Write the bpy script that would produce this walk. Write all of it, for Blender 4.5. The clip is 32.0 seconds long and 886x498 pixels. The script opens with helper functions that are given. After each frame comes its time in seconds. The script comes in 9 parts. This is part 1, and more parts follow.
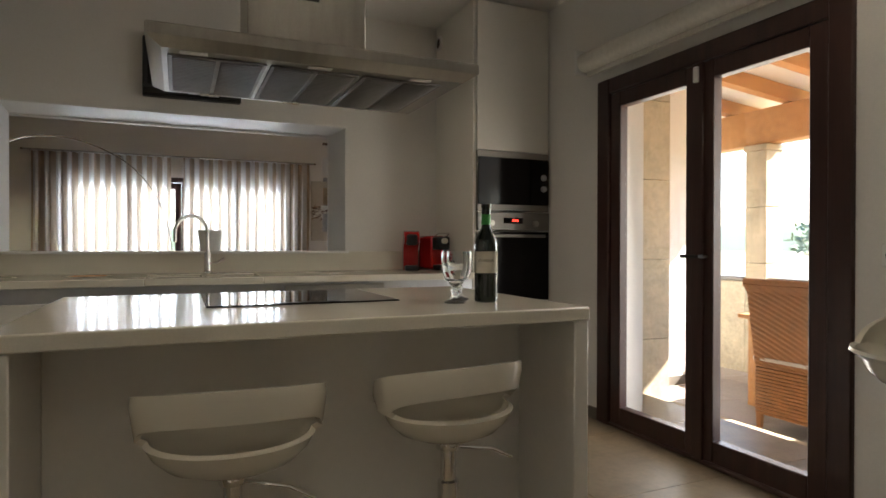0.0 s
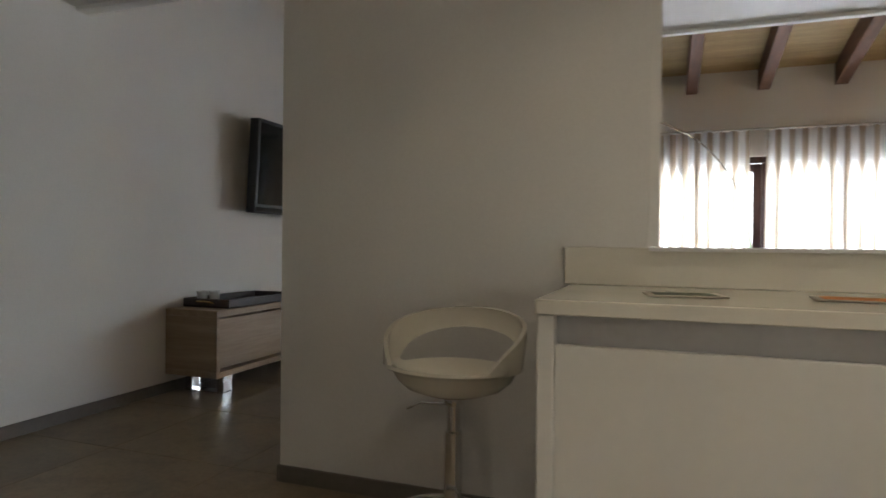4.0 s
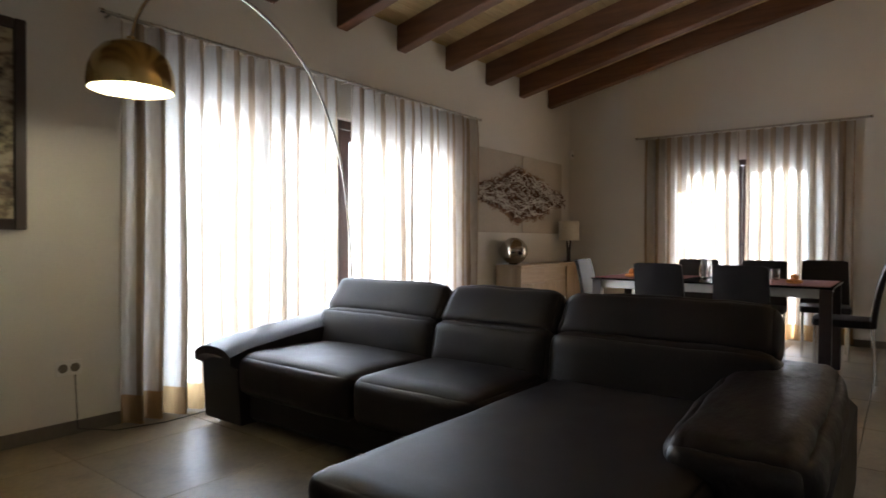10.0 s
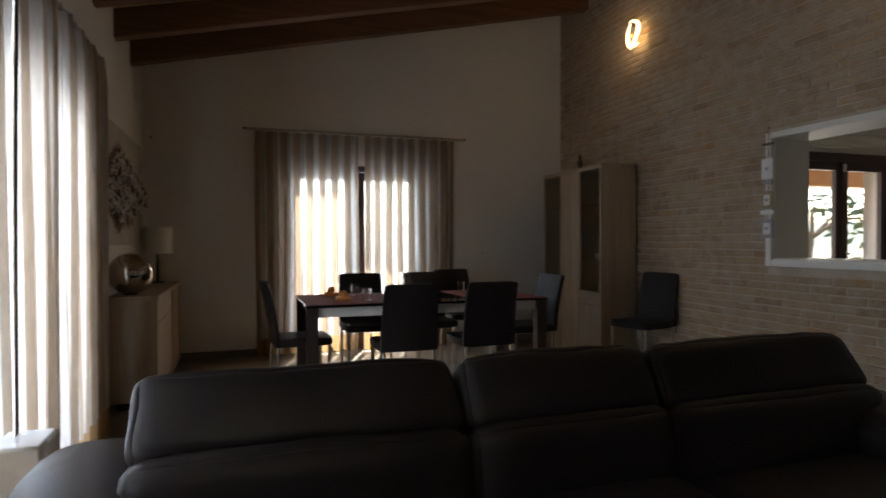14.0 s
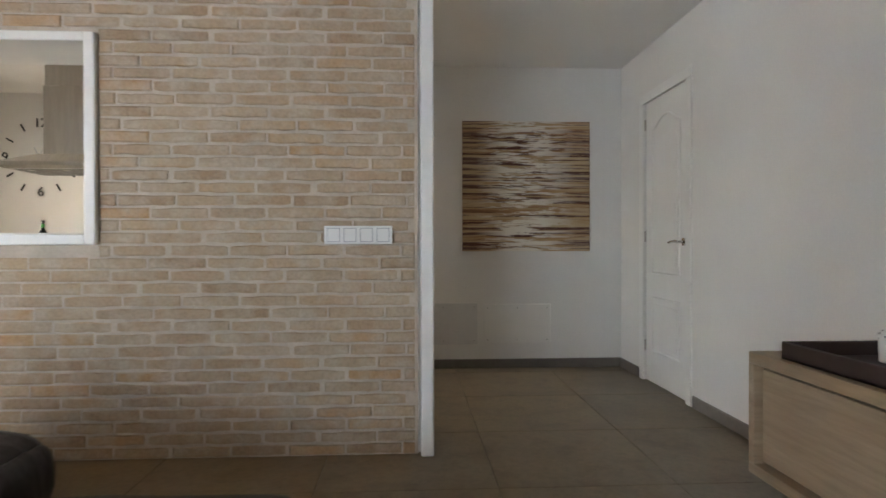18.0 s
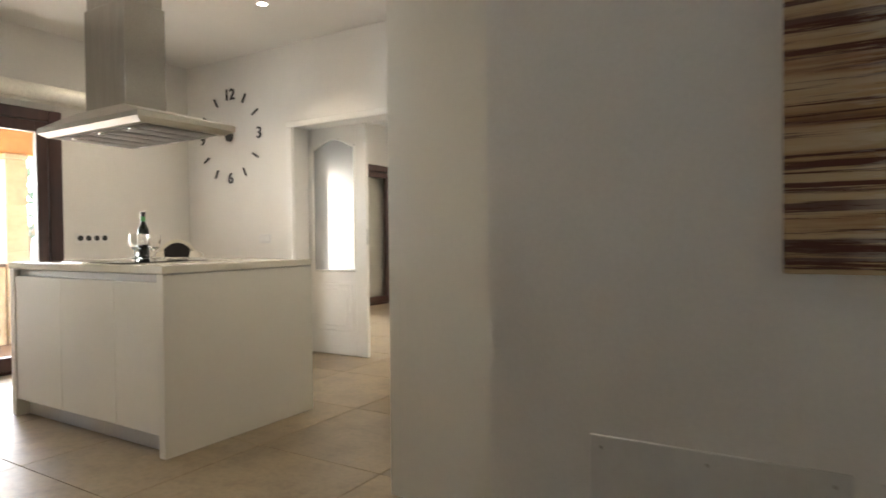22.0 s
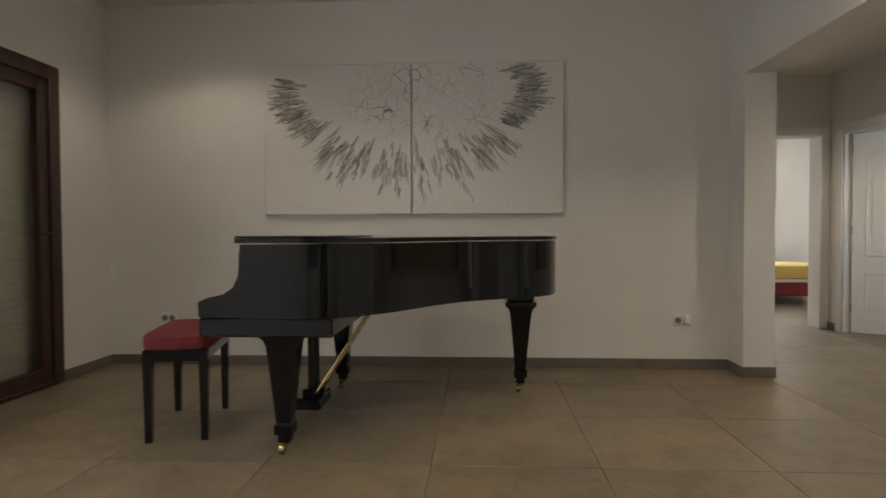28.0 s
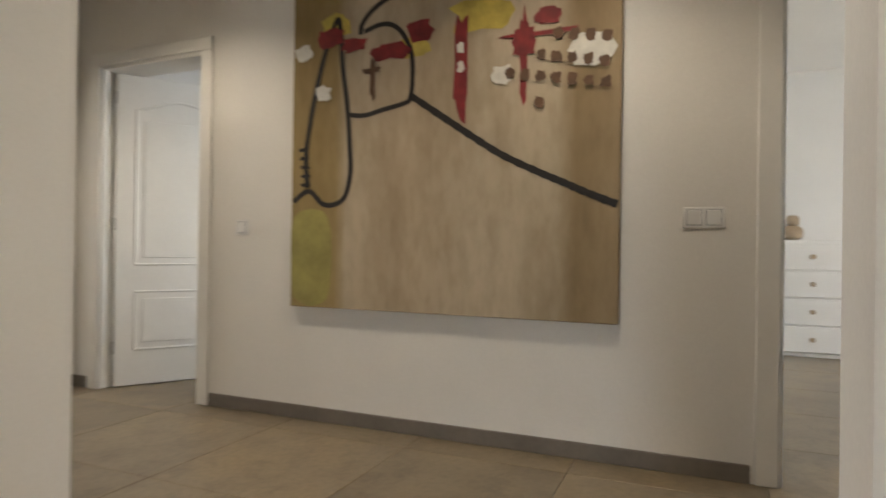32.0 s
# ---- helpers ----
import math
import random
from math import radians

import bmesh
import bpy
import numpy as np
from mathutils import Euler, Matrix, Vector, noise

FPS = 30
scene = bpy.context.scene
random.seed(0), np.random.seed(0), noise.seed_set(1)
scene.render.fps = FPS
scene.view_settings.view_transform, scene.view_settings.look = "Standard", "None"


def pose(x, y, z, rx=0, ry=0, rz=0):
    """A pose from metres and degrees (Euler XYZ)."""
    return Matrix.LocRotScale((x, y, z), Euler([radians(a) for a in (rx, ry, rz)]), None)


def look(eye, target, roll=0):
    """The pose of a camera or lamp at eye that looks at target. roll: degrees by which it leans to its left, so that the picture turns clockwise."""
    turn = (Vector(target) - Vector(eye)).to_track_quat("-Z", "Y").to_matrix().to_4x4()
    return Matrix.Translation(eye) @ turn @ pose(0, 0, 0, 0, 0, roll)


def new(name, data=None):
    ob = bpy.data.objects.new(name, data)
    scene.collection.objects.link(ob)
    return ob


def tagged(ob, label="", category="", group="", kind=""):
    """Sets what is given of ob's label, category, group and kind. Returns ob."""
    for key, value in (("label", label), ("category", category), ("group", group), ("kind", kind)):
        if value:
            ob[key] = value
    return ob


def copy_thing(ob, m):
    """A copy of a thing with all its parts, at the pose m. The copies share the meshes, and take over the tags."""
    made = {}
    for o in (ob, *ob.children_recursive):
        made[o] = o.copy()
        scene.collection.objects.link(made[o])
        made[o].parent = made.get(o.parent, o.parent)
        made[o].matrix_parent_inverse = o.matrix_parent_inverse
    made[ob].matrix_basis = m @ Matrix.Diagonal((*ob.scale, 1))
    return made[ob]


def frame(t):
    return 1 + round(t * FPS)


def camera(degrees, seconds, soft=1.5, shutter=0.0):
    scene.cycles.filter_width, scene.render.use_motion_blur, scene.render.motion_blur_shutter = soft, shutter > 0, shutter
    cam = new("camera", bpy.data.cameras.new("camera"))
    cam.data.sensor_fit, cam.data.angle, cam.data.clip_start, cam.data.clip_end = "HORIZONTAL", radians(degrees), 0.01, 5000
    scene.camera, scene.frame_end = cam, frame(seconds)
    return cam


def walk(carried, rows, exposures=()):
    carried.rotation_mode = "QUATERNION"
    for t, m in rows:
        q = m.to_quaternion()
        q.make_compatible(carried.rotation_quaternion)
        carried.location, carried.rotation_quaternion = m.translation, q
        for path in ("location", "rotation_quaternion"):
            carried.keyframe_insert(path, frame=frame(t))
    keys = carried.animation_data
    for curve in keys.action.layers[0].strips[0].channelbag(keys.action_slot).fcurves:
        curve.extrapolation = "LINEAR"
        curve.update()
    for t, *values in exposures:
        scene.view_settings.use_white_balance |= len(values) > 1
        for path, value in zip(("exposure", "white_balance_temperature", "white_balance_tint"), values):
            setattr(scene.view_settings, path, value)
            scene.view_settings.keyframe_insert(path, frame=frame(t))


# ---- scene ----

# ------------------------------------------------------------------ camera and walk
cam = camera(72.5, 32.0, soft=1.6, shutter=0.35)
PATH = [
    (0, (2.525, -4.275, 1.105), (3.329, -2.444, 1.092), 0.1),
    (0.5, (2.564, -4.224, 1.115), (3.288, -2.359, 1.098), 0.0),
    (1, (2.551, -4.116, 1.117), (3.131, -2.202, 1.098), 0.0),
    (1.5, (2.491, -3.965, 1.110), (2.876, -2.002, 1.093), 0.2),
    (2, (2.325, -3.711, 1.128), (2.491, -1.718, 1.103), 0.3),
    (2.5, (2.210, -3.416, 1.108), (2.094, -1.420, 1.091), 0.4),
    (3, (2.012, -3.078, 1.117), (1.664, -1.108, 1.099), 0.6),
    (3.5, (1.781, -2.697, 1.102), (1.253, -0.768, 1.081), 0.5),
    (4, (1.558, -2.247, 1.061), (0.879, -0.366, 1.047), 0.6),
    (4.5, (1.330, -1.885, 1.033), (0.483, -0.073, 1.014), 0.6),
    (6.5, (0.020, -0.810, 0.940), (-0.940, 0.945, 0.957), -0.2),
    (7, (-0.293, -0.535, 0.948), (-0.983, 1.342, 0.950), 0.0),
    (7.5, (-0.535, -0.275, 0.959), (-0.760, 1.712, 0.959), 0.2),
    (8, (-0.858, -0.009, 0.975), (-0.531, 1.964, 0.966), 0.1),
    (8.5, (-1.029, 0.385, 0.993), (-0.264, 2.233, 0.975), 0.1),
    (9, (-1.013, 0.710, 1.032), (0.119, 2.358, 1.003), 0.3),
    (9.5, (-0.914, 1.063, 1.063), (0.492, 2.486, 1.032), 0.3),
    (10, (-0.820, 1.438, 1.078), (0.771, 2.650, 1.049), 0.3),
    (10.5, (-0.755, 1.814, 1.111), (0.991, 2.789, 1.080), 0.3),
    (11, (-0.652, 2.218, 1.144), (1.191, 2.993, 1.116), 0.1),
    (11.5, (-0.582, 2.633, 1.178), (1.341, 3.181, 1.152), 0.1),
    (12, (-0.472, 2.976, 1.196), (1.505, 3.275, 1.170), 0.0),
    (12.5, (-0.353, 3.313, 1.216), (1.645, 3.394, 1.186), 0.0),
    (13, (-0.222, 3.658, 1.221), (1.773, 3.511, 1.189), -0.0),
    (13.5, (-0.046, 3.906, 1.205), (1.924, 3.559, 1.179), -0.1),
    (15.5, (0.583, 4.589, 1.150), (1.718, 2.942, 1.124), 0.5),
    (16, (0.551, 4.450, 1.120), (1.320, 2.603, 1.104), 0.6),
    (16.5, (0.466, 4.227, 1.123), (0.895, 2.273, 1.101), 0.4),
    (17, (0.380, 3.963, 1.098), (0.505, 1.967, 1.080), 0.2),
    (17.5, (0.220, 3.677, 1.035), (0.163, 1.678, 1.023), 0.0),
    (18, (0.028, 3.313, 1.000), (-0.081, 1.316, 0.988), -0.1),
    (18.5, (-0.200, 2.881, 1.008), (-0.323, 0.885, 0.993), -0.1),
    (19, (-0.430, 2.454, 1.000), (-0.536, 0.457, 0.986), -0.2),
    (19.5, (-0.590, 2.013, 1.000), (-0.591, 0.013, 0.990), -0.2),
    (20, (-0.671, 1.581, 1.000), (-0.538, -0.414, 0.989), -0.2),
    (20.5, (-0.772, 1.164, 1.022), (-0.398, -0.801, 1.000), -0.5),
    (21, (-0.720, 0.690, 1.027), (-0.171, -1.233, 0.998), -0.1),
    (21.5, (-0.654, 0.202, 1.027), (0.148, -1.630, 0.992), -0.3),
    (22, (-0.446, -0.062, 1.035), (0.595, -1.770, 1.000), -0.6),
    (22.5, (-0.235, -0.390, 1.064), (0.994, -1.967, 1.024), -0.7),
    (23, (0.090, -0.616, 1.071), (1.389, -2.137, 1.036), -0.6),
    (23.5, (0.402, -0.845, 1.103), (1.725, -2.345, 1.062), -0.7),
    (24, (0.707, -1.082, 1.097), (2.011, -2.598, 1.063), -0.5),
    (24.5, (1.005, -1.310, 1.087), (2.184, -2.925, 1.062), -0.2),
    (25, (1.311, -1.606, 1.072), (2.309, -3.339, 1.069), 0.0),
    (25.5, (1.550, -2.010, 1.040), (2.382, -3.831, 1.075), 0.4),
    (26.5, (1.980, -2.800, 1.095), (2.530, -4.725, 1.070), 0.0),
    (27.5, (2.387, -3.597, 1.124), (2.670, -5.576, 1.053), -0.5),
    (28, (2.472, -4.021, 1.043), (2.588, -6.017, 0.990), -0.2),
    (28.5, (2.484, -4.410, 1.004), (2.413, -6.409, 0.959), -0.2),
    (29, (2.432, -4.832, 1.003), (2.139, -6.810, 0.958), -0.1),
    (29.5, (2.360, -5.251, 0.981), (1.833, -7.180, 0.942), -0.1),
    (30, (2.246, -5.642, 0.993), (1.488, -7.493, 0.951), 0.1),
    (30.5, (2.108, -6.016, 1.009), (1.044, -7.709, 0.960), 0.4),
    (31, (1.896, -6.412, 0.976), (0.544, -7.885, 0.945), 0.5),
    (31.5, (1.676, -6.737, 0.942), (0.065, -7.922, 0.934), 1.0),
    (32, (1.431, -6.964, 0.919), (-0.413, -7.740, 0.924), 0.8),
]
walk(cam, [(t, look(eye, target, roll)) for t, eye, target, roll in PATH],
     exposures=((0, 2.80), (1, 2.37), (2, 2.82), (3, 3.27), (4, 3.42), (4.5, 3.72), (7, 4.70), (8, 4.14), (9, 3.67), (10, 3.22), (11, 2.88), (12, 2.33), (13, 1.92), (16, 3.02), (17, 3.72), (18, 4.27), (19, 4.44), (20, 4.5), (21, 4.47), (22, 4.32), (23, 3.82), (24, 3.42), (25, 3.45), (28, 2.60), (29, 2.98), (30, 3.34), (31, 3.12), (32, 3.15)))

# ------------------------------------------------------------------ world, sun and large lights
world = bpy.data.worlds.new("sky_world")
scene.world = world
world.use_nodes = True
wn = world.node_tree
sky = wn.nodes.new("ShaderNodeTexSky")
sky.sky_type = "NISHITA"
sky.sun_disc = False
SUN_ELEV, SUN_AZ = radians(40), radians(112)   # azimuth from +y towards +x
sky.sun_elevation, sky.sun_rotation = SUN_ELEV, SUN_AZ
wn.links.new(sky.outputs[0], wn.nodes["Background"].inputs[0])
wn.nodes["Background"].inputs[1].default_value = 0.15


def lamp(name, kind, matrix, energy, colour=(1, 1, 1), **more):
    data = bpy.data.lights.new(name, kind)
    data.energy, data.color = (energy if kind == "SUN" else energy * 0.1), colour
    for key, value in more.items():
        if key == "size":
            data.shape, data.size, data.size_y = "RECTANGLE", value[0], value[1]
        elif key == "angle":
            data.angle = value
        elif key == "radius":
            data.shadow_soft_size = value
        elif key == "cone":
            data.spot_size, data.spot_blend = value, 0.6
    ob = new(name, data)
    ob.matrix_world = matrix
    return ob


sun_way = Vector((math.sin(SUN_AZ) * math.cos(SUN_ELEV), math.cos(SUN_AZ) * math.cos(SUN_ELEV), math.sin(SUN_ELEV)))
lamp("sun", "SUN", look(sun_way * 30, (0, 0, 0)), 5.0, (1.0, 0.95, 0.86), angle=radians(0.6))
# daylight that comes in by the window openings
lamp("sky_light_garden_window", "AREA", look((2.60, 5.30, 1.05), (2.60, 0, 0.7)), 430, (0.81, 0.95, 1.16), size=(3.0, 1.95))
lamp("sky_light_end_window", "AREA", look((7.02, 2.92, 1.05), (0, 2.92, 0.7)), 120, (0.81, 0.95, 1.16), size=(1.5, 1.95))
lamp("sky_light_terrace_door", "AREA", look((5.22, -1.97, 1.05), (0, -2.1, 0.75)), 24, (1.0, 0.95, 0.88), size=(1.25, 1.9))
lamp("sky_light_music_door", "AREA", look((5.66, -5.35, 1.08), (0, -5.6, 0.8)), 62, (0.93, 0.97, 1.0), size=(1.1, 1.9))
lamp("sky_light_bedroom_window", "AREA", look((-1.2, -14.96, 1.6), (-1.2, -10, 0.9)), 330, (0.95, 0.97, 1.0), size=(1.6, 1.1))
lamp("sky_light_west_room", "AREA", look((-3.6, -3.3, 1.5), (-3.6, -6, 1.0)), 45, (1.0, 0.97, 0.93), size=(1.4, 1.2))
# added lamp in an inner wall, no window there; brightens the open hall door leaf
lamp("added_light_hall_room", "AREA", look((-2.35, -7.78, 1.45), (-2.0, -10.2, 1.0)), 27, (0.9, 0.95, 1.0), size=(1.0, 1.0))


# ------------------------------------------------------------------ materials
def node_mat(name):
    m = bpy.data.materials.new(name)
    m.use_nodes = True
    return m, m.node_tree, m.node_tree.nodes["Principled BSDF"]


def noise_node(nt, scale, detail=4.0, stretch=(1, 1, 1), rough=0.55, generated=False):
    co = nt.nodes.new("ShaderNodeTexCoord")
    mp = nt.nodes.new("ShaderNodeMapping")
    mp.inputs["Scale"].default_value = stretch
    info = nt.nodes.new("ShaderNodeObjectInfo")
    shift = nt.nodes.new("ShaderNodeVectorMath")
    shift.operation = "MULTIPLY_ADD"
    shift.inputs[1].default_value = (37, 23, 11)
    nt.links.new(info.outputs["Random"], shift.inputs[0])
    nt.links.new(co.outputs["Object"], shift.inputs[2])
    nt.links.new(shift.outputs[0], mp.inputs[0])
    n = nt.nodes.new("ShaderNodeTexNoise")
    n.inputs["Scale"].default_value, n.inputs["Detail"].default_value, n.inputs["Roughness"].default_value = scale, detail, rough
    nt.links.new(mp.outputs[0], n.inputs["Vector"])
    return n


def ramp(nt, src, stops):
    r = nt.nodes.new("ShaderNodeValToRGB")
    e = r.color_ramp.elements
    while len(e) < len(stops):
        e.new(0.5)
    for k, (pos, col) in enumerate(stops):
        e[k].position, e[k].color = pos, (*col, 1)
    nt.links.new(src, r.inputs[0])
    return r


def mixed(nt, a, b, fac, mode="MIX"):
    x = nt.nodes.new("ShaderNodeMix")
    x.data_type, x.blend_type = "RGBA", mode
    for sock, v in ((x.inputs[6], a), (x.inputs[7], b)):
        if hasattr(v, "is_linked"):
            nt.links.new(v, sock)
        else:
            sock.default_value = (*v, 1)
    if hasattr(fac, "is_linked"):
        nt.links.new(fac, x.inputs[0])
    else:
        x.inputs[0].default_value = fac
    return x.outputs[2]


def surface(name, base, rough=0.6, metal=0.0, vary=0.12, scale=3.0, grain=40.0, grain_amt=0.06, bump=0.15, bump_dist=0.002,
            stretch=(1, 1, 1), coat=0.0, spec=0.5, per_object=0.0, rough_vary=0.08):
    """Base colour with broad and fine variation, uneven gloss and fine relief."""
    m, nt, b = node_mat(name)
    big = noise_node(nt, scale, 3, stretch)
    fine = noise_node(nt, grain, 5, stretch)
    lo = tuple(c * (1 - vary) for c in base)
    hi = tuple(min(1, c * (1 + vary)) for c in base)
    col = ramp(nt, big.outputs[0], [(0.3, lo), (0.7, hi)]).outputs[0]
    lo2 = tuple(1 - grain_amt * 2 for _ in range(3))
    g = ramp(nt, fine.outputs[0], [(0.3, lo2), (0.65, (1, 1, 1))]).outputs[0]
    col = mixed(nt, col, g, 1.0, "MULTIPLY")
    if per_object:
        info = nt.nodes.new("ShaderNodeObjectInfo")
        tone = ramp(nt, info.outputs["Random"], [(0, (1 - per_object,) * 3), (1, (1, 1, 1))]).outputs[0]
        col = mixed(nt, col, tone, 1.0, "MULTIPLY")
    nt.links.new(col, b.inputs["Base Color"])
    mr = nt.nodes.new("ShaderNodeMapRange")
    mr.inputs[3].default_value, mr.inputs[4].default_value = max(0.02, rough - rough_vary), min(1, rough + rough_vary)
    nt.links.new(big.outputs[0], mr.inputs[0])
    nt.links.new(mr.outputs[0], b.inputs["Roughness"])
    b.inputs["Metallic"].default_value = metal
    b.inputs["Coat Weight"].default_value = coat
    b.inputs["Specular IOR Level"].default_value = spec
    if bump:
        bp = nt.nodes.new("ShaderNodeBump")
        bp.inputs["Strength"].default_value, bp.inputs["Distance"].default_value = bump, bump_dist
        nt.links.new(fine.outputs[0], bp.inputs["Height"])
        nt.links.new(bp.outputs[0], b.inputs["Normal"])
    return m


def wood(name, dark, light, along="y", scale=2.2, rough=0.5, per_object=0.0, bump=0.12):
    m, nt, b = node_mat(name)
    st = {"x": (0.6, 9, 9), "y": (9, 0.6, 9), "z": (9, 9, 0.6)}[along]
    a = noise_node(nt, scale, 6, st, 0.62)
    f = noise_node(nt, scale * 6, 4, st, 0.6)
    col = ramp(nt, a.outputs[0], [(0.28, dark), (0.5, tuple((p + q) / 2 for p, q in zip(dark, light))), (0.72, light)]).outputs[0]
    g = ramp(nt, f.outputs[0], [(0.35, (0.8,) * 3), (0.6, (1, 1, 1))]).outputs[0]
    col = mixed(nt, col, g, 0.7, "MULTIPLY")
    if per_object:
        info = nt.nodes.new("ShaderNodeObjectInfo")
        tone = ramp(nt, info.outputs["Random"], [(0, (1 - per_object,) * 3), (1, (1, 1, 1))]).outputs[0]
        col = mixed(nt, col, tone, 1.0, "MULTIPLY")
    nt.links.new(col, b.inputs["Base Color"])
    b.inputs["Roughness"].default_value = rough
    bp = nt.nodes.new("ShaderNodeBump")
    bp.inputs["Strength"].default_value, bp.inputs["Distance"].default_value = bump, 0.002
    nt.links.new(f.outputs[0], bp.inputs["Height"])
    nt.links.new(bp.outputs[0], b.inputs["Normal"])
    return m


def plain(name, base, rough=0.4, metal=0.0, coat=0.0, emit=0.0, transmission=0.0, ior=1.45):
    m, nt, b = node_mat(name)
    b.inputs["Base Color"].default_value = (*base, 1)
    b.inputs["Roughness"].default_value, b.inputs["Metallic"].default_value = rough, metal
    b.inputs["Coat Weight"].default_value = coat
    b.inputs["Transmission Weight"].default_value, b.inputs["IOR"].default_value = transmission, ior
    if emit:
        b.inputs["Emission Color"].default_value, b.inputs["Emission Strength"].default_value = (*base, 1), emit
    return m


def sheer(name, base, let_through, glow=0.62):
    """Woven curtain cloth: part reflects, part lets light through, part is open weave."""
    m, nt, b = node_mat(name)
    out = nt.nodes["Material Output"]
    n = noise_node(nt, 60, 4, (1, 1, 0.15))
    col = ramp(nt, n.outputs[0], [(0.35, tuple(c * 0.86 for c in base)), (0.65, base)]).outputs[0]
    b.inputs["Roughness"].default_value = 0.9
    nt.links.new(col, b.inputs["Base Color"])
    tl = nt.nodes.new("ShaderNodeBsdfTranslucent")
    nt.links.new(col, tl.inputs[0])
    tp = nt.nodes.new("ShaderNodeBsdfTransparent")
    mix1, mix2 = nt.nodes.new("ShaderNodeMixShader"), nt.nodes.new("ShaderNodeMixShader")
    mix1.inputs[0].default_value, mix2.inputs[0].default_value = glow, let_through
    nt.links.new(b.outputs[0], mix1.inputs[1])
    nt.links.new(tl.outputs[0], mix1.inputs[2])
    nt.links.new(mix1.outputs[0], mix2.inputs[1])
    nt.links.new(tp.outputs[0], mix2.inputs[2])
    nt.links.new(mix2.outputs[0], out.inputs[0])
    return m


def pane_glass(name, tint=(1, 1, 1), gloss=0.08, rough=0.0):
    m, nt, b = node_mat(name)
    out = nt.nodes["Material Output"]
    tp = nt.nodes.new("ShaderNodeBsdfTransparent")
    tp.inputs[0].default_value = (*tint, 1)
    gl = nt.nodes.new("ShaderNodeBsdfGlossy")
    gl.inputs["Roughness"].default_value = rough
    mix = nt.nodes.new("ShaderNodeMixShader")
    lw = nt.nodes.new("ShaderNodeLayerWeight")
    pw = nt.nodes.new("ShaderNodeMath")
    pw.operation = "POWER"
    pw.inputs[1].default_value = 5.0
    nt.links.new(lw.outputs["Facing"], pw.inputs[0])
    mr = nt.nodes.new("ShaderNodeMapRange")
    mr.inputs[3].default_value, mr.inputs[4].default_value = gloss * 0.5, 0.7
    nt.links.new(pw.outputs[0], mr.inputs[0])
    nt.links.new(mr.outputs[0], mix.inputs[0])
    nt.links.new(tp.outputs[0], mix.inputs[1])
    nt.links.new(gl.outputs[0], mix.inputs[2])
    nt.links.new(mix.outputs[0], out.inputs[0])
    return m


def frosted(name):
    """Satin glass: milky, with a soft sheen."""
    m, nt, b = node_mat(name)
    out = nt.nodes["Material Output"]
    tl = nt.nodes.new("ShaderNodeBsdfTranslucent")
    tl.inputs[0].default_value = (0.55, 0.55, 0.54, 1)
    df = nt.nodes.new("ShaderNodeBsdfDiffuse")
    df.inputs[0].default_value = (0.30, 0.30, 0.30, 1)
    gl = nt.nodes.new("ShaderNodeBsdfGlossy")
    gl.inputs["Roughness"].default_value = 0.20
    a, c = nt.nodes.new("ShaderNodeMixShader"), nt.nodes.new("ShaderNodeMixShader")
    a.inputs[0].default_value, c.inputs[0].default_value = 0.5, 0.34
    nt.links.new(tl.outputs[0], a.inputs[1])
    nt.links.new(df.outputs[0], a.inputs[2])
    nt.links.new(a.outputs[0], c.inputs[1])
    nt.links.new(gl.outputs[0], c.inputs[2])
    nt.links.new(c.outputs[0], out.inputs[0])
    return m


M = {}
M["shutter"] = surface("cream_shutter_slats", (0.40, 0.38, 0.31), 0.55, vary=0.06, scale=2.0)
M["hoodsteel"] = surface("warm_brushed_steel", (0.36, 0.34, 0.31), 0.34, 1.0, vary=0.08, scale=4.0, grain=120, stretch=(8, 1, 1))
M["filter"] = surface("dull_filter_aluminium", (0.22, 0.21, 0.20), 0.5, 1.0, vary=0.12, scale=6.0)
M["plaster"] = surface("white_plaster", (0.74, 0.72, 0.685), 0.85, vary=0.035, scale=1.3, grain=90, grain_amt=0.02, bump=0.12)
M["ceiling"] = surface("ceiling_plaster", (0.78, 0.76, 0.725), 0.9, vary=0.03, scale=1.0, grain=80, grain_amt=0.02, bump=0.08)


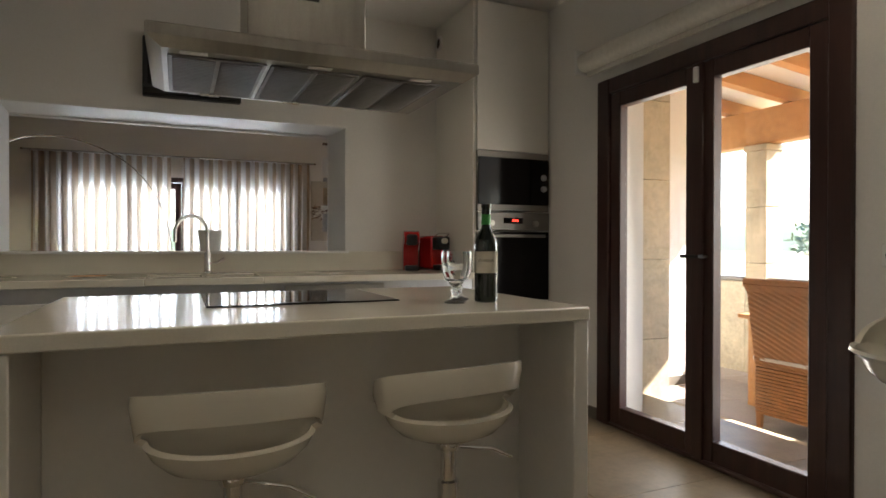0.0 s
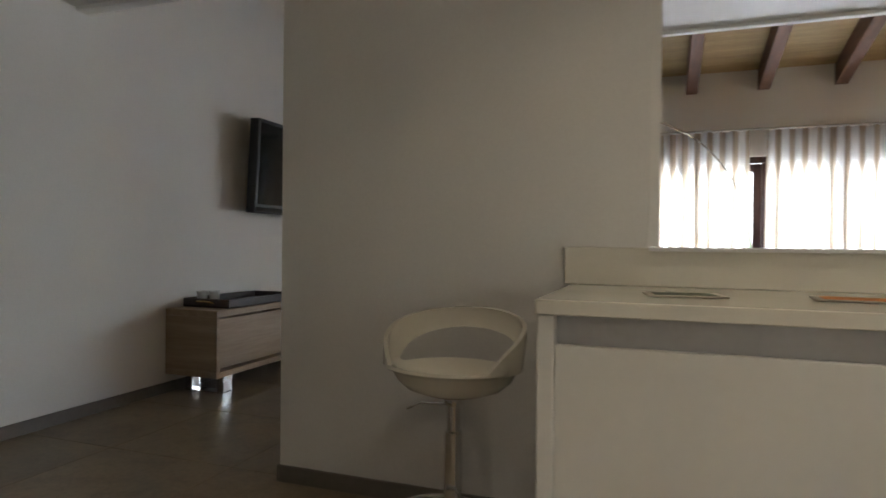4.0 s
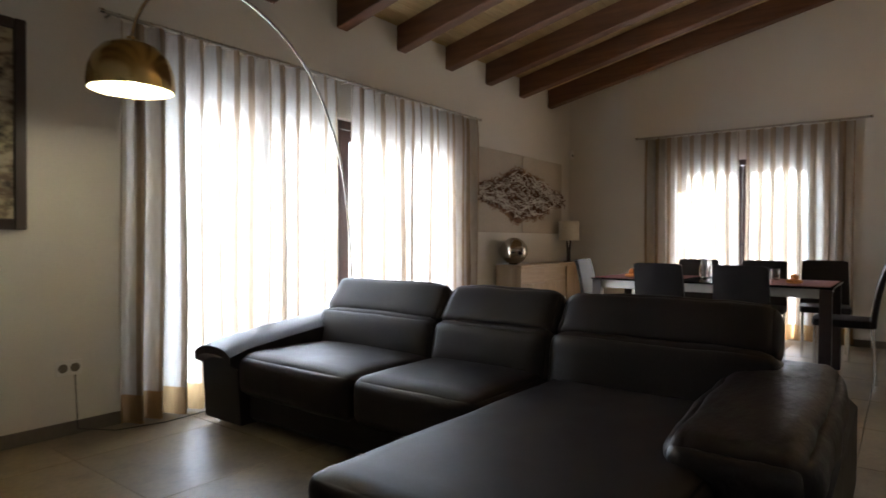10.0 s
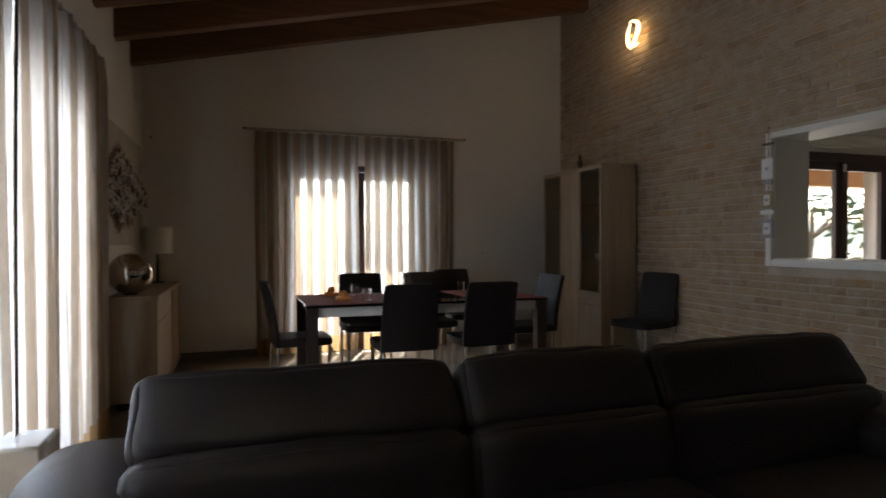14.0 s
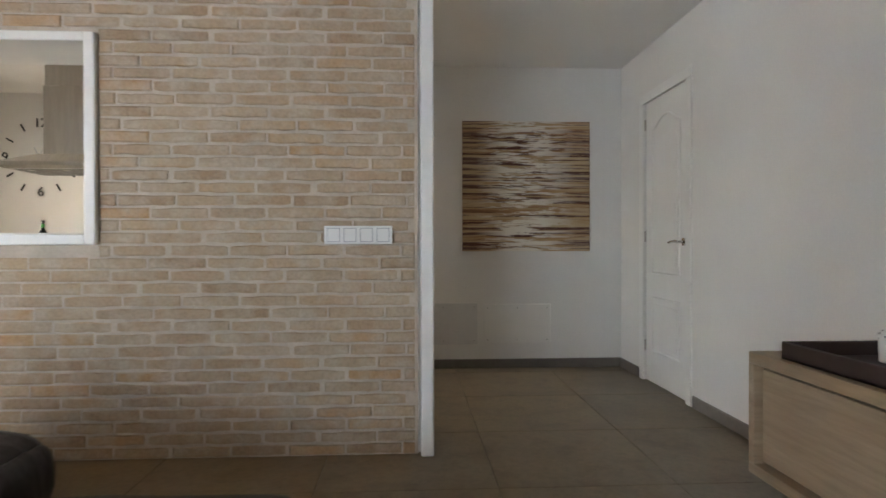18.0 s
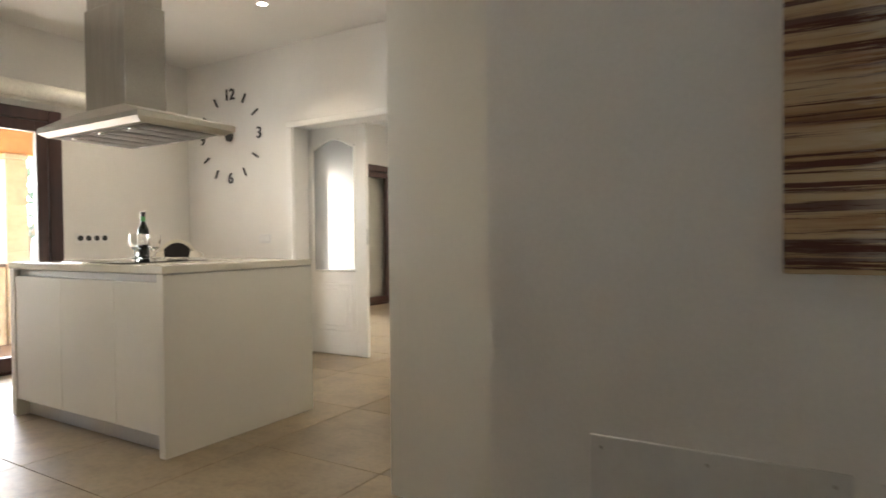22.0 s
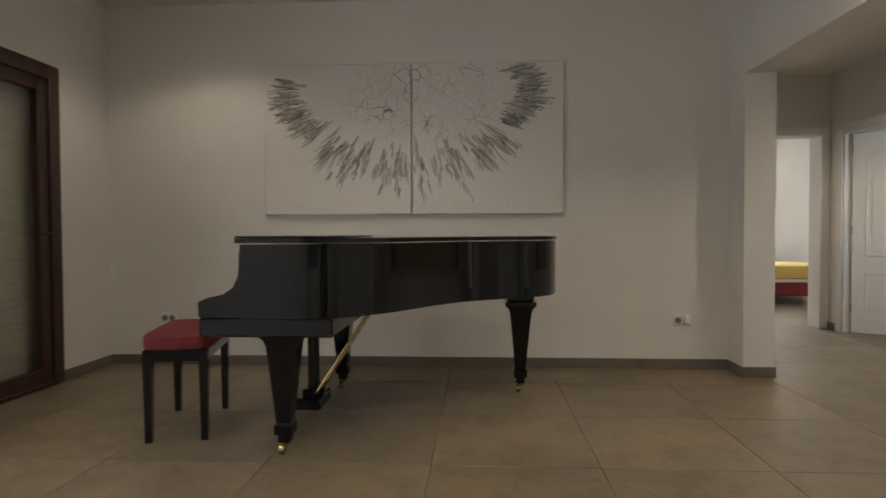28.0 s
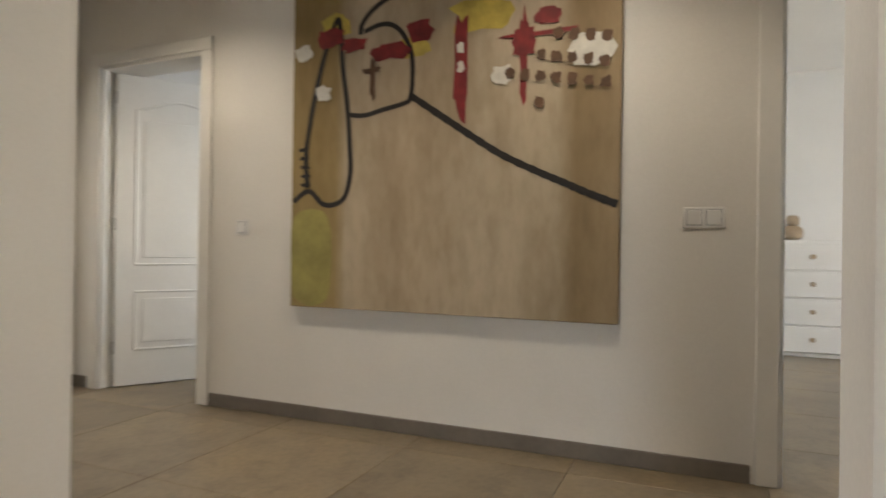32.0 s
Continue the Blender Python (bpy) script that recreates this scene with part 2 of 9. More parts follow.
def stone_tile():
    """Matt porcelain tile with cloudy ochre and grey patches, unlike from tile to tile."""
    m, nt, b = node_mat("cloudy_porcelain")
    broad, cloud, fine = noise_node(nt, 1.7, 3), noise_node(nt, 5.5, 7, rough=0.68), noise_node(nt, 38, 5)
    col = ramp(nt, broad.outputs[0], [(0.30, (0.198, 0.157, 0.106)), (0.50, (0.255, 0.203, 0.136)), (0.70, (0.298, 0.230, 0.142))]).outputs[0]
    patch = ramp(nt, cloud.outputs[0], [(0.34, (0.66, 0.64, 0.62)), (0.50, (0.93, 0.92, 0.90)), (0.62, (1.0, 1.0, 1.0)), (0.74, (1.0, 0.95, 0.84))]).outputs[0]
    speck = ramp(nt, fine.outputs[0], [(0.32, (0.84, 0.84, 0.84)), (0.58, (1, 1, 1))]).outputs[0]
    col = mixed(nt, mixed(nt, col, patch, 1.0, "MULTIPLY"), speck, 1.0, "MULTIPLY")
    info = nt.nodes.new("ShaderNodeObjectInfo")
    tone = ramp(nt, info.outputs["Random"], [(0, (0.90, 0.90, 0.90)), (1, (1, 1, 1))]).outputs[0]
    nt.links.new(mixed(nt, col, tone, 1.0, "MULTIPLY"), b.inputs["Base Color"])
    mr = nt.nodes.new("ShaderNodeMapRange")
    mr.inputs[3].default_value, mr.inputs[4].default_value = 0.30, 0.50
    nt.links.new(cloud.outputs[0], mr.inputs[0])
    nt.links.new(mr.outputs[0], b.inputs["Roughness"])
    bp = nt.nodes.new("ShaderNodeBump")
    bp.inputs["Strength"].default_value, bp.inputs["Distance"].default_value = 0.12, 0.0015
    nt.links.new(cloud.outputs[0], bp.inputs["Height"])
    nt.links.new(bp.outputs[0], b.inputs["Normal"])
    return m


M["tile"] = stone_tile()
M["grout"] = surface("grey_brown_grout", (0.178, 0.144, 0.102), 0.8, grain_amt=0.1)
M["skirting"] = surface("grey_skirting", (0.17, 0.148, 0.125), 0.45, vary=0.12, scale=4, grain=30)
M["trim"] = surface("white_trim_paint", (0.76, 0.75, 0.72), 0.42, vary=0.03, grain_amt=0.015, bump=0.04)
M["door_white"] = surface("white_door_lacquer", (0.76, 0.745, 0.71), 0.32, vary=0.03, grain_amt=0.012, bump=0.03, coat=0.15)
M["lacquer"] = surface("white_cabinet_lacquer", (0.74, 0.715, 0.655), 0.33, vary=0.025, scale=1.0, grain_amt=0.01, bump=0.02, coat=0.1)
M["quartz"] = surface("cream_quartz", (0.74, 0.70, 0.60), 0.16, vary=0.03, scale=2, grain=220, grain_amt=0.03, bump=0.0, coat=0.2, rough_vary=0.03)
M["brown"] = wood("dark_brown_frame", (0.028, 0.012, 0.010), (0.062, 0.026, 0.021), "z", 2, 0.36)
M["ovensteel"] = surface("brushed_oven_steel", (0.27, 0.255, 0.235), 0.42, 1.0, vary=0.06, grain=60, stretch=(0.15, 4, 4), grain_amt=0.05, bump=0.08, rough_vary=0.05)
M["steel"] = surface("brushed_steel", (0.45, 0.43, 0.395), 0.3, 1.0, vary=0.06, grain=60, stretch=(0.15, 4, 4), grain_amt=0.05, bump=0.08, rough_vary=0.05)
M["chrome"] = plain("polished_chrome", (0.75, 0.75, 0.74), 0.08, 1.0)
M["alu"] = surface("matt_aluminium", (0.55, 0.55, 0.56), 0.38, 0.9, vary=0.04, grain_amt=0.03, bump=0.03)
M["blackglass"] = plain("black_glass", (0.008, 0.008, 0.009), 0.06)
M["ovenglass"] = plain("dark_oven_glass", (0.007, 0.006, 0.006), 0.10)
M["ovenglass"].node_tree.nodes["Principled BSDF"].inputs["Specular IOR Level"].default_value = 0.16
M["blackplastic"] = surface("black_plastic", (0.014, 0.014, 0.015), 0.4, vary=0.1, grain_amt=0.05, bump=0.05)
M["creased"] = surface("creased_dark_leather", (0.019, 0.0135, 0.0145), 0.40, spec=0.42, vary=0.2, scale=5, grain=9, grain_amt=0.04, bump=0.3, bump_dist=0.03, stretch=(1, 2.2, 1), rough_vary=0.1)
M["leather"] = surface("dark_brown_leather", (0.019, 0.0135, 0.0145), 0.47, spec=0.38, vary=0.18, scale=5, grain=150, grain_amt=0.14, bump=0.35, bump_dist=0.0015, rough_vary=0.1)
M["chairleather"] = surface("black_brown_leather", (0.016, 0.0115, 0.0115), 0.55, spec=0.3, vary=0.15, scale=6, grain=160, grain_amt=0.1, bump=0.2, bump_dist=0.001)
M["oak"] = wood("light_oak_y", (0.30, 0.215, 0.135), (0.44, 0.335, 0.225), "y", 1.6, 0.5)
M["oakx"] = wood("light_oak_x", (0.30, 0.215, 0.135), (0.44, 0.335, 0.225), "x", 1.6, 0.5)
M["oakz"] = wood("light_oak_z", (0.30, 0.215, 0.135), (0.44, 0.335, 0.225), "z", 1.6, 0.5)
M["beam"] = wood("stained_beam", (0.10, 0.042, 0.02), (0.20, 0.09, 0.042), "y", 1.8, 0.6, bump=0.3)
M["boards"] = wood("pine_ceiling_boards", (0.40, 0.27, 0.12), (0.55, 0.40, 0.19), "x", 1.5, 0.6)
M["pergola"] = wood("orange_pergola_wood", (0.44, 0.20, 0.07), (0.62, 0.33, 0.13), "x", 2.0, 0.6)
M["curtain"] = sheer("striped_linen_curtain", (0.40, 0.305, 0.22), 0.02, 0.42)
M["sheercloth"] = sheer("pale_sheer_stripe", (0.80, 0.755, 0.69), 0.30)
M["hem"] = sheer("ochre_hem", (0.42, 0.27, 0.13), 0.04)
M["glass"] = pane_glass("window_glass")
M["tinted"] = pane_glass("tinted_cabinet_glass", (0.9, 0.89, 0.86))
M["smoke"] = pane_glass("smoked_glass", (0.28, 0.27, 0.25))
M["frost"] = frosted("frosted_door_glass")
M["clearglass"] = plain("drinking_glass", (1, 1, 1), 0.01, transmission=1.0, ior=1.45)
M["piano"] = plain("piano_black_polish", (0.004, 0.004, 0.005), 0.05, 0, 0.0)
M["redvelvet"] = surface("red_velvet", (0.16, 0.013, 0.016), 0.8, vary=0.25, scale=9, grain=120, grain_amt=0.12, bump=0.3)
M["gold"] = surface("gold_leaf", (0.74, 0.48, 0.10), 0.22, 1.0, vary=0.2, scale=30, grain=60, grain_amt=0.08, bump=0.5, bump_dist=0.004)
M["brass"] = plain("brass", (0.55, 0.40, 0.18), 0.25, 1.0)
M["marble"] = surface("white_marble", (0.72, 0.70, 0.67), 0.25, vary=0.12, scale=4, grain=9, grain_amt=0.06, bump=0.0)
M["castiron"] = surface("black_stove_steel", (0.018, 0.016, 0.015), 0.5, 0.2, vary=0.1, grain_amt=0.06, bump=0.1)
M["traywood"] = surface("dark_tray_leather", (0.035, 0.02, 0.018), 0.45, vary=0.15, grain=70, bump=0.15)
M["ceramic"] = surface("white_ceramic", (0.78, 0.77, 0.74), 0.22, vary=0.03, grain_amt=0.01, bump=0.0, coat=0.2)
M["stoolshell"] = plain("glossy_cream_shell", (0.70, 0.66, 0.56), 0.18, 0, 0.4)
M["red"] = plain("glossy_red_plastic", (0.42, 0.012, 0.012), 0.2, 0, 0.4)
M["stone"] = surface("pale_sandstone", (0.52, 0.44, 0.31), 0.9, vary=0.16, scale=6, grain=45, grain_amt=0.12, bump=0.4, bump_dist=0.004)
M["wicker"] = surface("honey_wicker", (0.40, 0.17, 0.055), 0.55, vary=0.2, scale=12, grain=80, grain_amt=0.15, bump=0.4, bump_dist=0.003)
M["outfloor"] = surface("terrace_tile", (0.34, 0.29, 0.25), 0.5, vary=0.12, scale=2, grain=20, per_object=0.15)
M["earth"] = surface("dry_ground", (0.30, 0.25, 0.15), 0.95, vary=0.3, scale=0.3, grain=3, grain_amt=0.15, bump=0.4)
M["leaf"] = surface("grey_green_leaf", (0.075, 0.105, 0.045), 0.6, vary=0.35, scale=2.5, grain=10, bump=0.0)
M["bark"] = surface("bark", (0.14, 0.105, 0.075), 0.9, vary=0.2, scale=8, grain=25, bump=0.6)
M["cloth"] = surface("white_cushion_cloth", (0.72, 0.70, 0.66), 0.9, vary=0.05, bump=0.2)
M["runner"] = surface("red_striped_runner", (0.30, 0.10, 0.09), 0.9, vary=0.35, scale=22, stretch=(1, 6, 1), grain=60)
M["napkin"] = surface("orange_napkin", (0.62, 0.22, 0.05), 0.85, vary=0.1)
M["shade"] = surface("white_lamp_cloth", (0.72, 0.69, 0.62), 0.9, vary=0.04)
M["mirrorball"] = plain("smoked_mirror_glass", (0.50, 0.44, 0.37), 0.04, 1.0)
M["bulb"] = plain("lit_bulb", (1.0, 0.90, 0.66), 0.5, emit=5)
M["spotglow"] = plain("lit_spot", (1.0, 0.9, 0.72), 0.5, emit=3)
M["sconceglow"] = plain("lit_sconce_band", (1.0, 0.72, 0.34), 0.5, emit=1.2)
M["shadein"] = plain("lamp_inside_white", (0.80, 0.82, 0.62), 0.5)
M["yellowbed"] = surface("mustard_blanket", (0.50, 0.36, 0.10), 0.9, vary=0.1, bump=0.2)
M["bedding"] = surface("white_bedding", (0.75, 0.75, 0.75), 0.9, vary=0.04, bump=0.2)
M["greyblind"] = surface("grey_roller_blind", (0.36, 0.36, 0.39), 0.85, vary=0.04)
M["ledred"] = plain("red_display", (1.0, 0.05, 0.03), 0.5, emit=0.6)
M["bottleglass"] = plain("dark_bottle_glass", (0.006, 0.010, 0.005), 0.06, 0, 0.5)
M["bottlegreen"] = plain("green_capsule", (0.05, 0.30, 0.06), 0.3)
M["label"] = surface("paper_label", (0.50, 0.46, 0.38), 0.8, vary=0.05)
M["greypanel"] = surface("grey_primed_sheet", (0.64, 0.63, 0.605), 0.7, vary=0.03, grain_amt=0.02)
M["ink"] = plain("dark_ink", (0.03, 0.028, 0.027), 0.6)
M["socket"] = plain("white_switch_plastic", (0.74, 0.735, 0.72), 0.35)


def bricks_material():
    m, nt, b = node_mat("pale_handmade_brick")
    info = nt.nodes.new("ShaderNodeObjectInfo")
    geo = nt.nodes.new("ShaderNodeNewGeometry")
    add = nt.nodes.new("ShaderNodeMath")
    add.operation = "ADD"
    nt.links.new(info.outputs["Random"], add.inputs[0])
    nt.links.new(geo.outputs["Random Per Island"], add.inputs[1])
    fr = nt.nodes.new("ShaderNodeMath")
    fr.operation = "FRACT"
    nt.links.new(add.outputs[0], fr.inputs[0])
    tone = ramp(nt, fr.outputs[0], [(0.0, (0.31, 0.215, 0.135)), (0.3, (0.40, 0.285, 0.180)), (0.55, (0.375, 0.285, 0.195)),
                                    (0.8, (0.43, 0.315, 0.200)), (1.0, (0.41, 0.255, 0.130))]).outputs[0]
    n = noise_node(nt, 9, 5)
    f = noise_node(nt, 70, 4)
    smear = ramp(nt, n.outputs[0], [(0.40, (0, 0, 0)), (0.68, (1, 1, 1))]).outputs[0]
    col = mixed(nt, tone, (0.44, 0.36, 0.27), smear)
    g = ramp(nt, f.outputs[0], [(0.3, (0.8, 0.8, 0.8)), (0.6, (1, 1, 1))]).outputs[0]
    nt.links.new(mixed(nt, col, g, 1.0, "MULTIPLY"), b.inputs["Base Color"])
    b.inputs["Roughness"].default_value = 0.9
    bp = nt.nodes.new("ShaderNodeBump")
    bp.inputs["Strength"].default_value, bp.inputs["Distance"].default_value = 0.5, 0.004
    nt.links.new(n.outputs[0], bp.inputs["Height"])
    nt.links.new(bp.outputs[0], b.inputs["Normal"])
    return m


M["brick"] = bricks_material()
M["mortar"] = surface("pale_mortar", (0.49, 0.415, 0.335), 0.95, vary=0.12, scale=8, grain=60, bump=0.4)


# ------------------------------------------------------------------ mesh helpers
def put(bm, verts, faces):
    vs = [bm.verts.new(v) for v in verts]
    for f in faces:
        try:
            bm.faces.new([vs[k] for k in f])
        except ValueError:
            pass


def cbox(bm, lo, hi, c=0.004, m=None):
    """A box with chamfered edges."""
    (x0, y0, z0), (x1, y1, z1) = [min(a, b) for a, b in zip(lo, hi)], [max(a, b) for a, b in zip(lo, hi)]
    c = min(c, (x1 - x0) * 0.45, (y1 - y0) * 0.45, (z1 - z0) * 0.45)
    vs, at = [], {}
    for i, x in enumerate((x0, x1)):
        for j, y in enumerate((y0, y1)):
            for k, z in enumerate((z0, z1)):
                dx, dy, dz = (c if i == 0 else -c), (c if j == 0 else -c), (c if k == 0 else -c)
                for ax, p in enumerate(((x, y + dy, z + dz), (x + dx, y, z + dz), (x + dx, y + dy, z))):
                    at[i, j, k, ax] = len(vs)
                    vs.append(p)
    fs = []
    for s in (0, 1):
        fs.append([at[s, j, k, 0] for j, k in ((0, 0), (1, 0), (1, 1), (0, 1))][:: 1 if s else -1])
        fs.append([at[i, s, k, 1] for i, k in ((0, 0), (0, 1), (1, 1), (1, 0))][:: 1 if s else -1])
        fs.append([at[i, j, s, 2] for i, j in ((0, 0), (1, 0), (1, 1), (0, 1))][:: 1 if s else -1])
    for a in (0, 1):
        for b in (0, 1):
            fs.append([at[0, a, b, 1], at[1, a, b, 1], at[1, a, b, 2], at[0, a, b, 2]])
            fs.append([at[a, 0, b, 0], at[a, 1, b, 0], at[a, 1, b, 2], at[a, 0, b, 2]])
            fs.append([at[a, b, 0, 0], at[a, b, 1, 0], at[a, b, 1, 1], at[a, b, 0, 1]])
            for d in (0, 1):
                fs.append([at[a, b, d, 0], at[a, b, d, 1], at[a, b, d, 2]])
    if m is not None:
        vs = [m @ Vector(v) for v in vs]
    put(bm, vs, fs)
    return bm


def box(lo, hi, c=0.004, m=None):
    return cbox(bmesh.new(), lo, hi, c, m)


def rod(bm, a, b, r0, r1=None, n=12, caps=True):
    a, b = Vector(a), Vector(b)
    r1 = r0 if r1 is None else r1
    w = (b - a).normalized()
    u = w.orthogonal().normalized()
    v = w.cross(u)
    vs = []
    for p, r in ((a, r0), (b, r1)):
        vs += [p + (u * math.cos(t) + v * math.sin(t)) * r for t in [2 * math.pi * k / n for k in range(n)]]
    fs = [(k, (k + 1) % n, n + (k + 1) % n, n + k) for k in range(n)]
    if caps:
        fs += [tuple(range(n))[::-1], tuple(range(n, 2 * n))]
    put(bm, vs, fs)
    return bm


def tube(bm, pts, r, n=10, caps=True):
    """A bent round bar through the points; r may be a list."""
    pts = [Vector(p) for p in pts]
    rs = r if isinstance(r, (list, tuple)) else [r] * len(pts)
    vs, u = [], None
    for k, p in enumerate(pts):
        w = (pts[min(k + 1, len(pts) - 1)] - pts[max(k - 1, 0)]).normalized()
        u = w.orthogonal().normalized() if u is None else (u - w * u.dot(w)).normalized()
        v = w.cross(u)
        vs += [p + (u * math.cos(t) + v * math.sin(t)) * rs[k] for t in [2 * math.pi * q / n for q in range(n)]]
    fs = [(k * n + q, k * n + (q + 1) % n, (k + 1) * n + (q + 1) % n, (k + 1) * n + q) for k in range(len(pts) - 1) for q in range(n)]
    if caps:
        fs += [tuple(range(n))[::-1], tuple(range((len(pts) - 1) * n, len(pts) * n))]
    put(bm, vs, fs)
    return bm


def lathe(bm, profile, at=(0, 0, 0), n=24, caps=True):
    """Turned shape from rows of (radius, height)."""
    vs = []
    for r, z in profile:
        vs += [(at[0] + r * math.cos(2 * math.pi * k / n), at[1] + r * math.sin(2 * math.pi * k / n), at[2] + z) for k in range(n)]
    L = len(profile)
    fs = [(i * n + k, i * n + (k + 1) % n, (i + 1) * n + (k + 1) % n, (i + 1) * n + k) for i in range(L - 1) for k in range(n)]
    if caps:
        fs += [tuple(range(n))[::-1], tuple(range((L - 1) * n, L * n))]
    put(bm, vs, fs)
    return bm


def cushion(bm, lo, hi, e=0.35, n=10, m=None, sag=0.0, seed=0):
    """A stuffed block: rounded all round, slightly uneven."""
    c = [(a + b) / 2 for a, b in zip(lo, hi)]
    h = [(b - a) / 2 for a, b in zip(lo, hi)]

    def sp(t, p):
        return math.copysign(abs(t) ** p, t)
    nu, nv = n * 2, n
    vs = []
    for i in range(nv + 1):
        v = -math.pi / 2 + math.pi * i / nv
        for k in range(nu):
            u = 2 * math.pi * k / nu
            p = Vector((sp(math.cos(v), e) * sp(math.cos(u), e), sp(math.cos(v), e) * sp(math.sin(u), e), sp(math.sin(v), e)))
            w = 1 + 0.02 * noise.noise(p * 2.3 + Vector((seed, 0, 0)))
            q = Vector((c[0] + h[0] * p.x * w, c[1] + h[1] * p.y * w, c[2] + h[2] * p.z * w - sag * max(0, p.z) * (1 - p.x * p.x) * (1 - p.y * p.y)))
            vs.append(m @ q if m is not None else q)
    fs = [(i * nu + k, i * nu + (k + 1) % nu, (i + 1) * nu + (k + 1) % nu, (i + 1) * nu + k) for i in range(nv) for k in range(nu)]
    put(bm, vs, fs)
    return bm


def pad(bm, lo, hi, r=0.035, puff=0.012, m=None, n=12, seed=0, crease=0.0, taper=0.0):
    """An upholstered block: flat faces that swell a little, tight rounded edges, creases near the seams."""
    c = Vector([(a + b) / 2 for a, b in zip(lo, hi)])
    h = Vector([(b - a) / 2 for a, b in zip(lo, hi)])
    r = min(r, h.x * 0.9, h.y * 0.9, h.z * 0.9)
    steps = [math.copysign(1 - (1 - abs(q)) ** 1.9, q) for q in [-1 + 2 * k / n for k in range(n + 1)]]
    vs, fs = [], []
    for ax in range(3):
        for side in (-1, 1):
            o = len(vs)
            for a in steps:
                for b in steps:
                    p = Vector((0, 0, 0))
                    p[ax], p[(ax + 1) % 3], p[(ax + 2) % 3] = side, a, b
                    q = Vector((p.x * h.x, p.y * h.y, p.z * h.z))
                    core = Vector([max(-(h[k] - r), min(h[k] - r, q[k])) for k in range(3)])
                    d = (q - core).normalized()
                    flat = (1 - p.x ** 4 if ax != 0 else 1) * (1 - p.y ** 4 if ax != 1 else 1) * (1 - p.z ** 4 if ax != 2 else 1)
                    w = core + d * (r + puff * flat)
                    if crease:
                        rim = 1 - 0.75 * flat
                        w += d * crease * rim * noise.noise(Vector((w.x * 9, w.y * 26, w.z * 9)) + Vector((seed * 3.7, 0, 0)))
                        w += d * crease * 0.8 * noise.noise(w * 5 + Vector((0, seed * 2.1, 0)))
                    w.y *= 1 - taper * (w.z + h.z) / (2 * h.z)
                    w += c
                    vs.append(m @ w if m is not None else w)
            fs += [(o + i * (n + 1) + j, o + (i + 1) * (n + 1) + j, o + (i + 1) * (n + 1) + j + 1, o + i * (n + 1) + j + 1) for i in range(n) for j in range(n)]
    put(bm, vs, fs)
    return bm


def prism(bm, outline, z0, z1, c=0.0, m=None):
    """An upright slab over a closed outline of (x, y)."""
    n = len(outline)
    vs = [(x, y, z0) for x, y in outline] + [(x, y, z1) for x, y in outline]
    if m is not None:
        vs = [m @ Vector(v) for v in vs]
    put(bm, vs, [tuple(range(n))[::-1], tuple(range(n, 2 * n))] + [(k, (k + 1) % n, n + (k + 1) % n, n + k) for k in range(n)])
    return bm


def finish(bm, name, material, smooth):
    bmesh.ops.remove_doubles(bm, verts=bm.verts, dist=1e-5)
    bmesh.ops.recalc_face_normals(bm, faces=bm.faces)
    me = bpy.data.meshes.new(name)
    bm.to_mesh(me)
    bm.free()
    for mt in material if isinstance(material, (list, tuple)) else [material]:
        me.materials.append(mt)
    if smooth:
        me.shade_smooth()
        me.set_sharp_from_angle(angle=radians(38))
    return me


def part(name, bm, material, parent=None, label="", smooth=True):
    """Links a bmesh as one mesh object under a thing or a part."""
    ob = new(name, finish(bm, name, material, smooth))
    if parent is not None:
        ob.parent = parent
        ob.matrix_parent_inverse = base_matrix(parent).inverted()
    if label:
        ob["label"] = label
    return ob


def base_matrix(ob):
    m = ob.matrix_basis.copy()
    return (base_matrix(ob.parent) @ ob.matrix_parent_inverse @ m) if ob.parent else m


def thing(name, at, label, category, group="", kind=""):
    ob = new(name)
    ob.empty_display_size = 0.05
    ob.matrix_basis = Matrix.Translation(at)
    return tagged(ob, label, category, group, kind)


def solid(name, bm, material, label, category, kind="", group="", smooth=True):
    """A thing of one mesh."""
    return tagged(part(name, bm, material, None, "", smooth), label, category, group, kind)


def structure(name, bm, material, label, category, smooth=False):
    return solid(name, bm, material, label, category, "structure", "", smooth)


# ------------------------------------------------------------------ large structure
TV_X, FAR_Y, END_X = -1.71, 5.06, 6.75       # living room faces
W1_Y0, W1_Y1, W1_X = 0.04, 0.42, -0.03       # wall between kitchen and living room
KIT_X, CLK_Y = 4.96, -3.98                   # kitchen faces
VEST_Y, VEST_Z, VEST_X = -1.58, 2.45, 0.33   # low passage
KIT_Z = 2.78
MUS_Y, MUS_X, MUS_Z = -8.72, 5.42, 2.85      # music room
SLOPE = (3.80 - 2.77) / (5.05 - 0.40)


def roof_z(y, below=0.0):
    """Height of the underside of the roof boards in the living room."""
    return 2.99 + (5.06 - y) * SLOPE - below


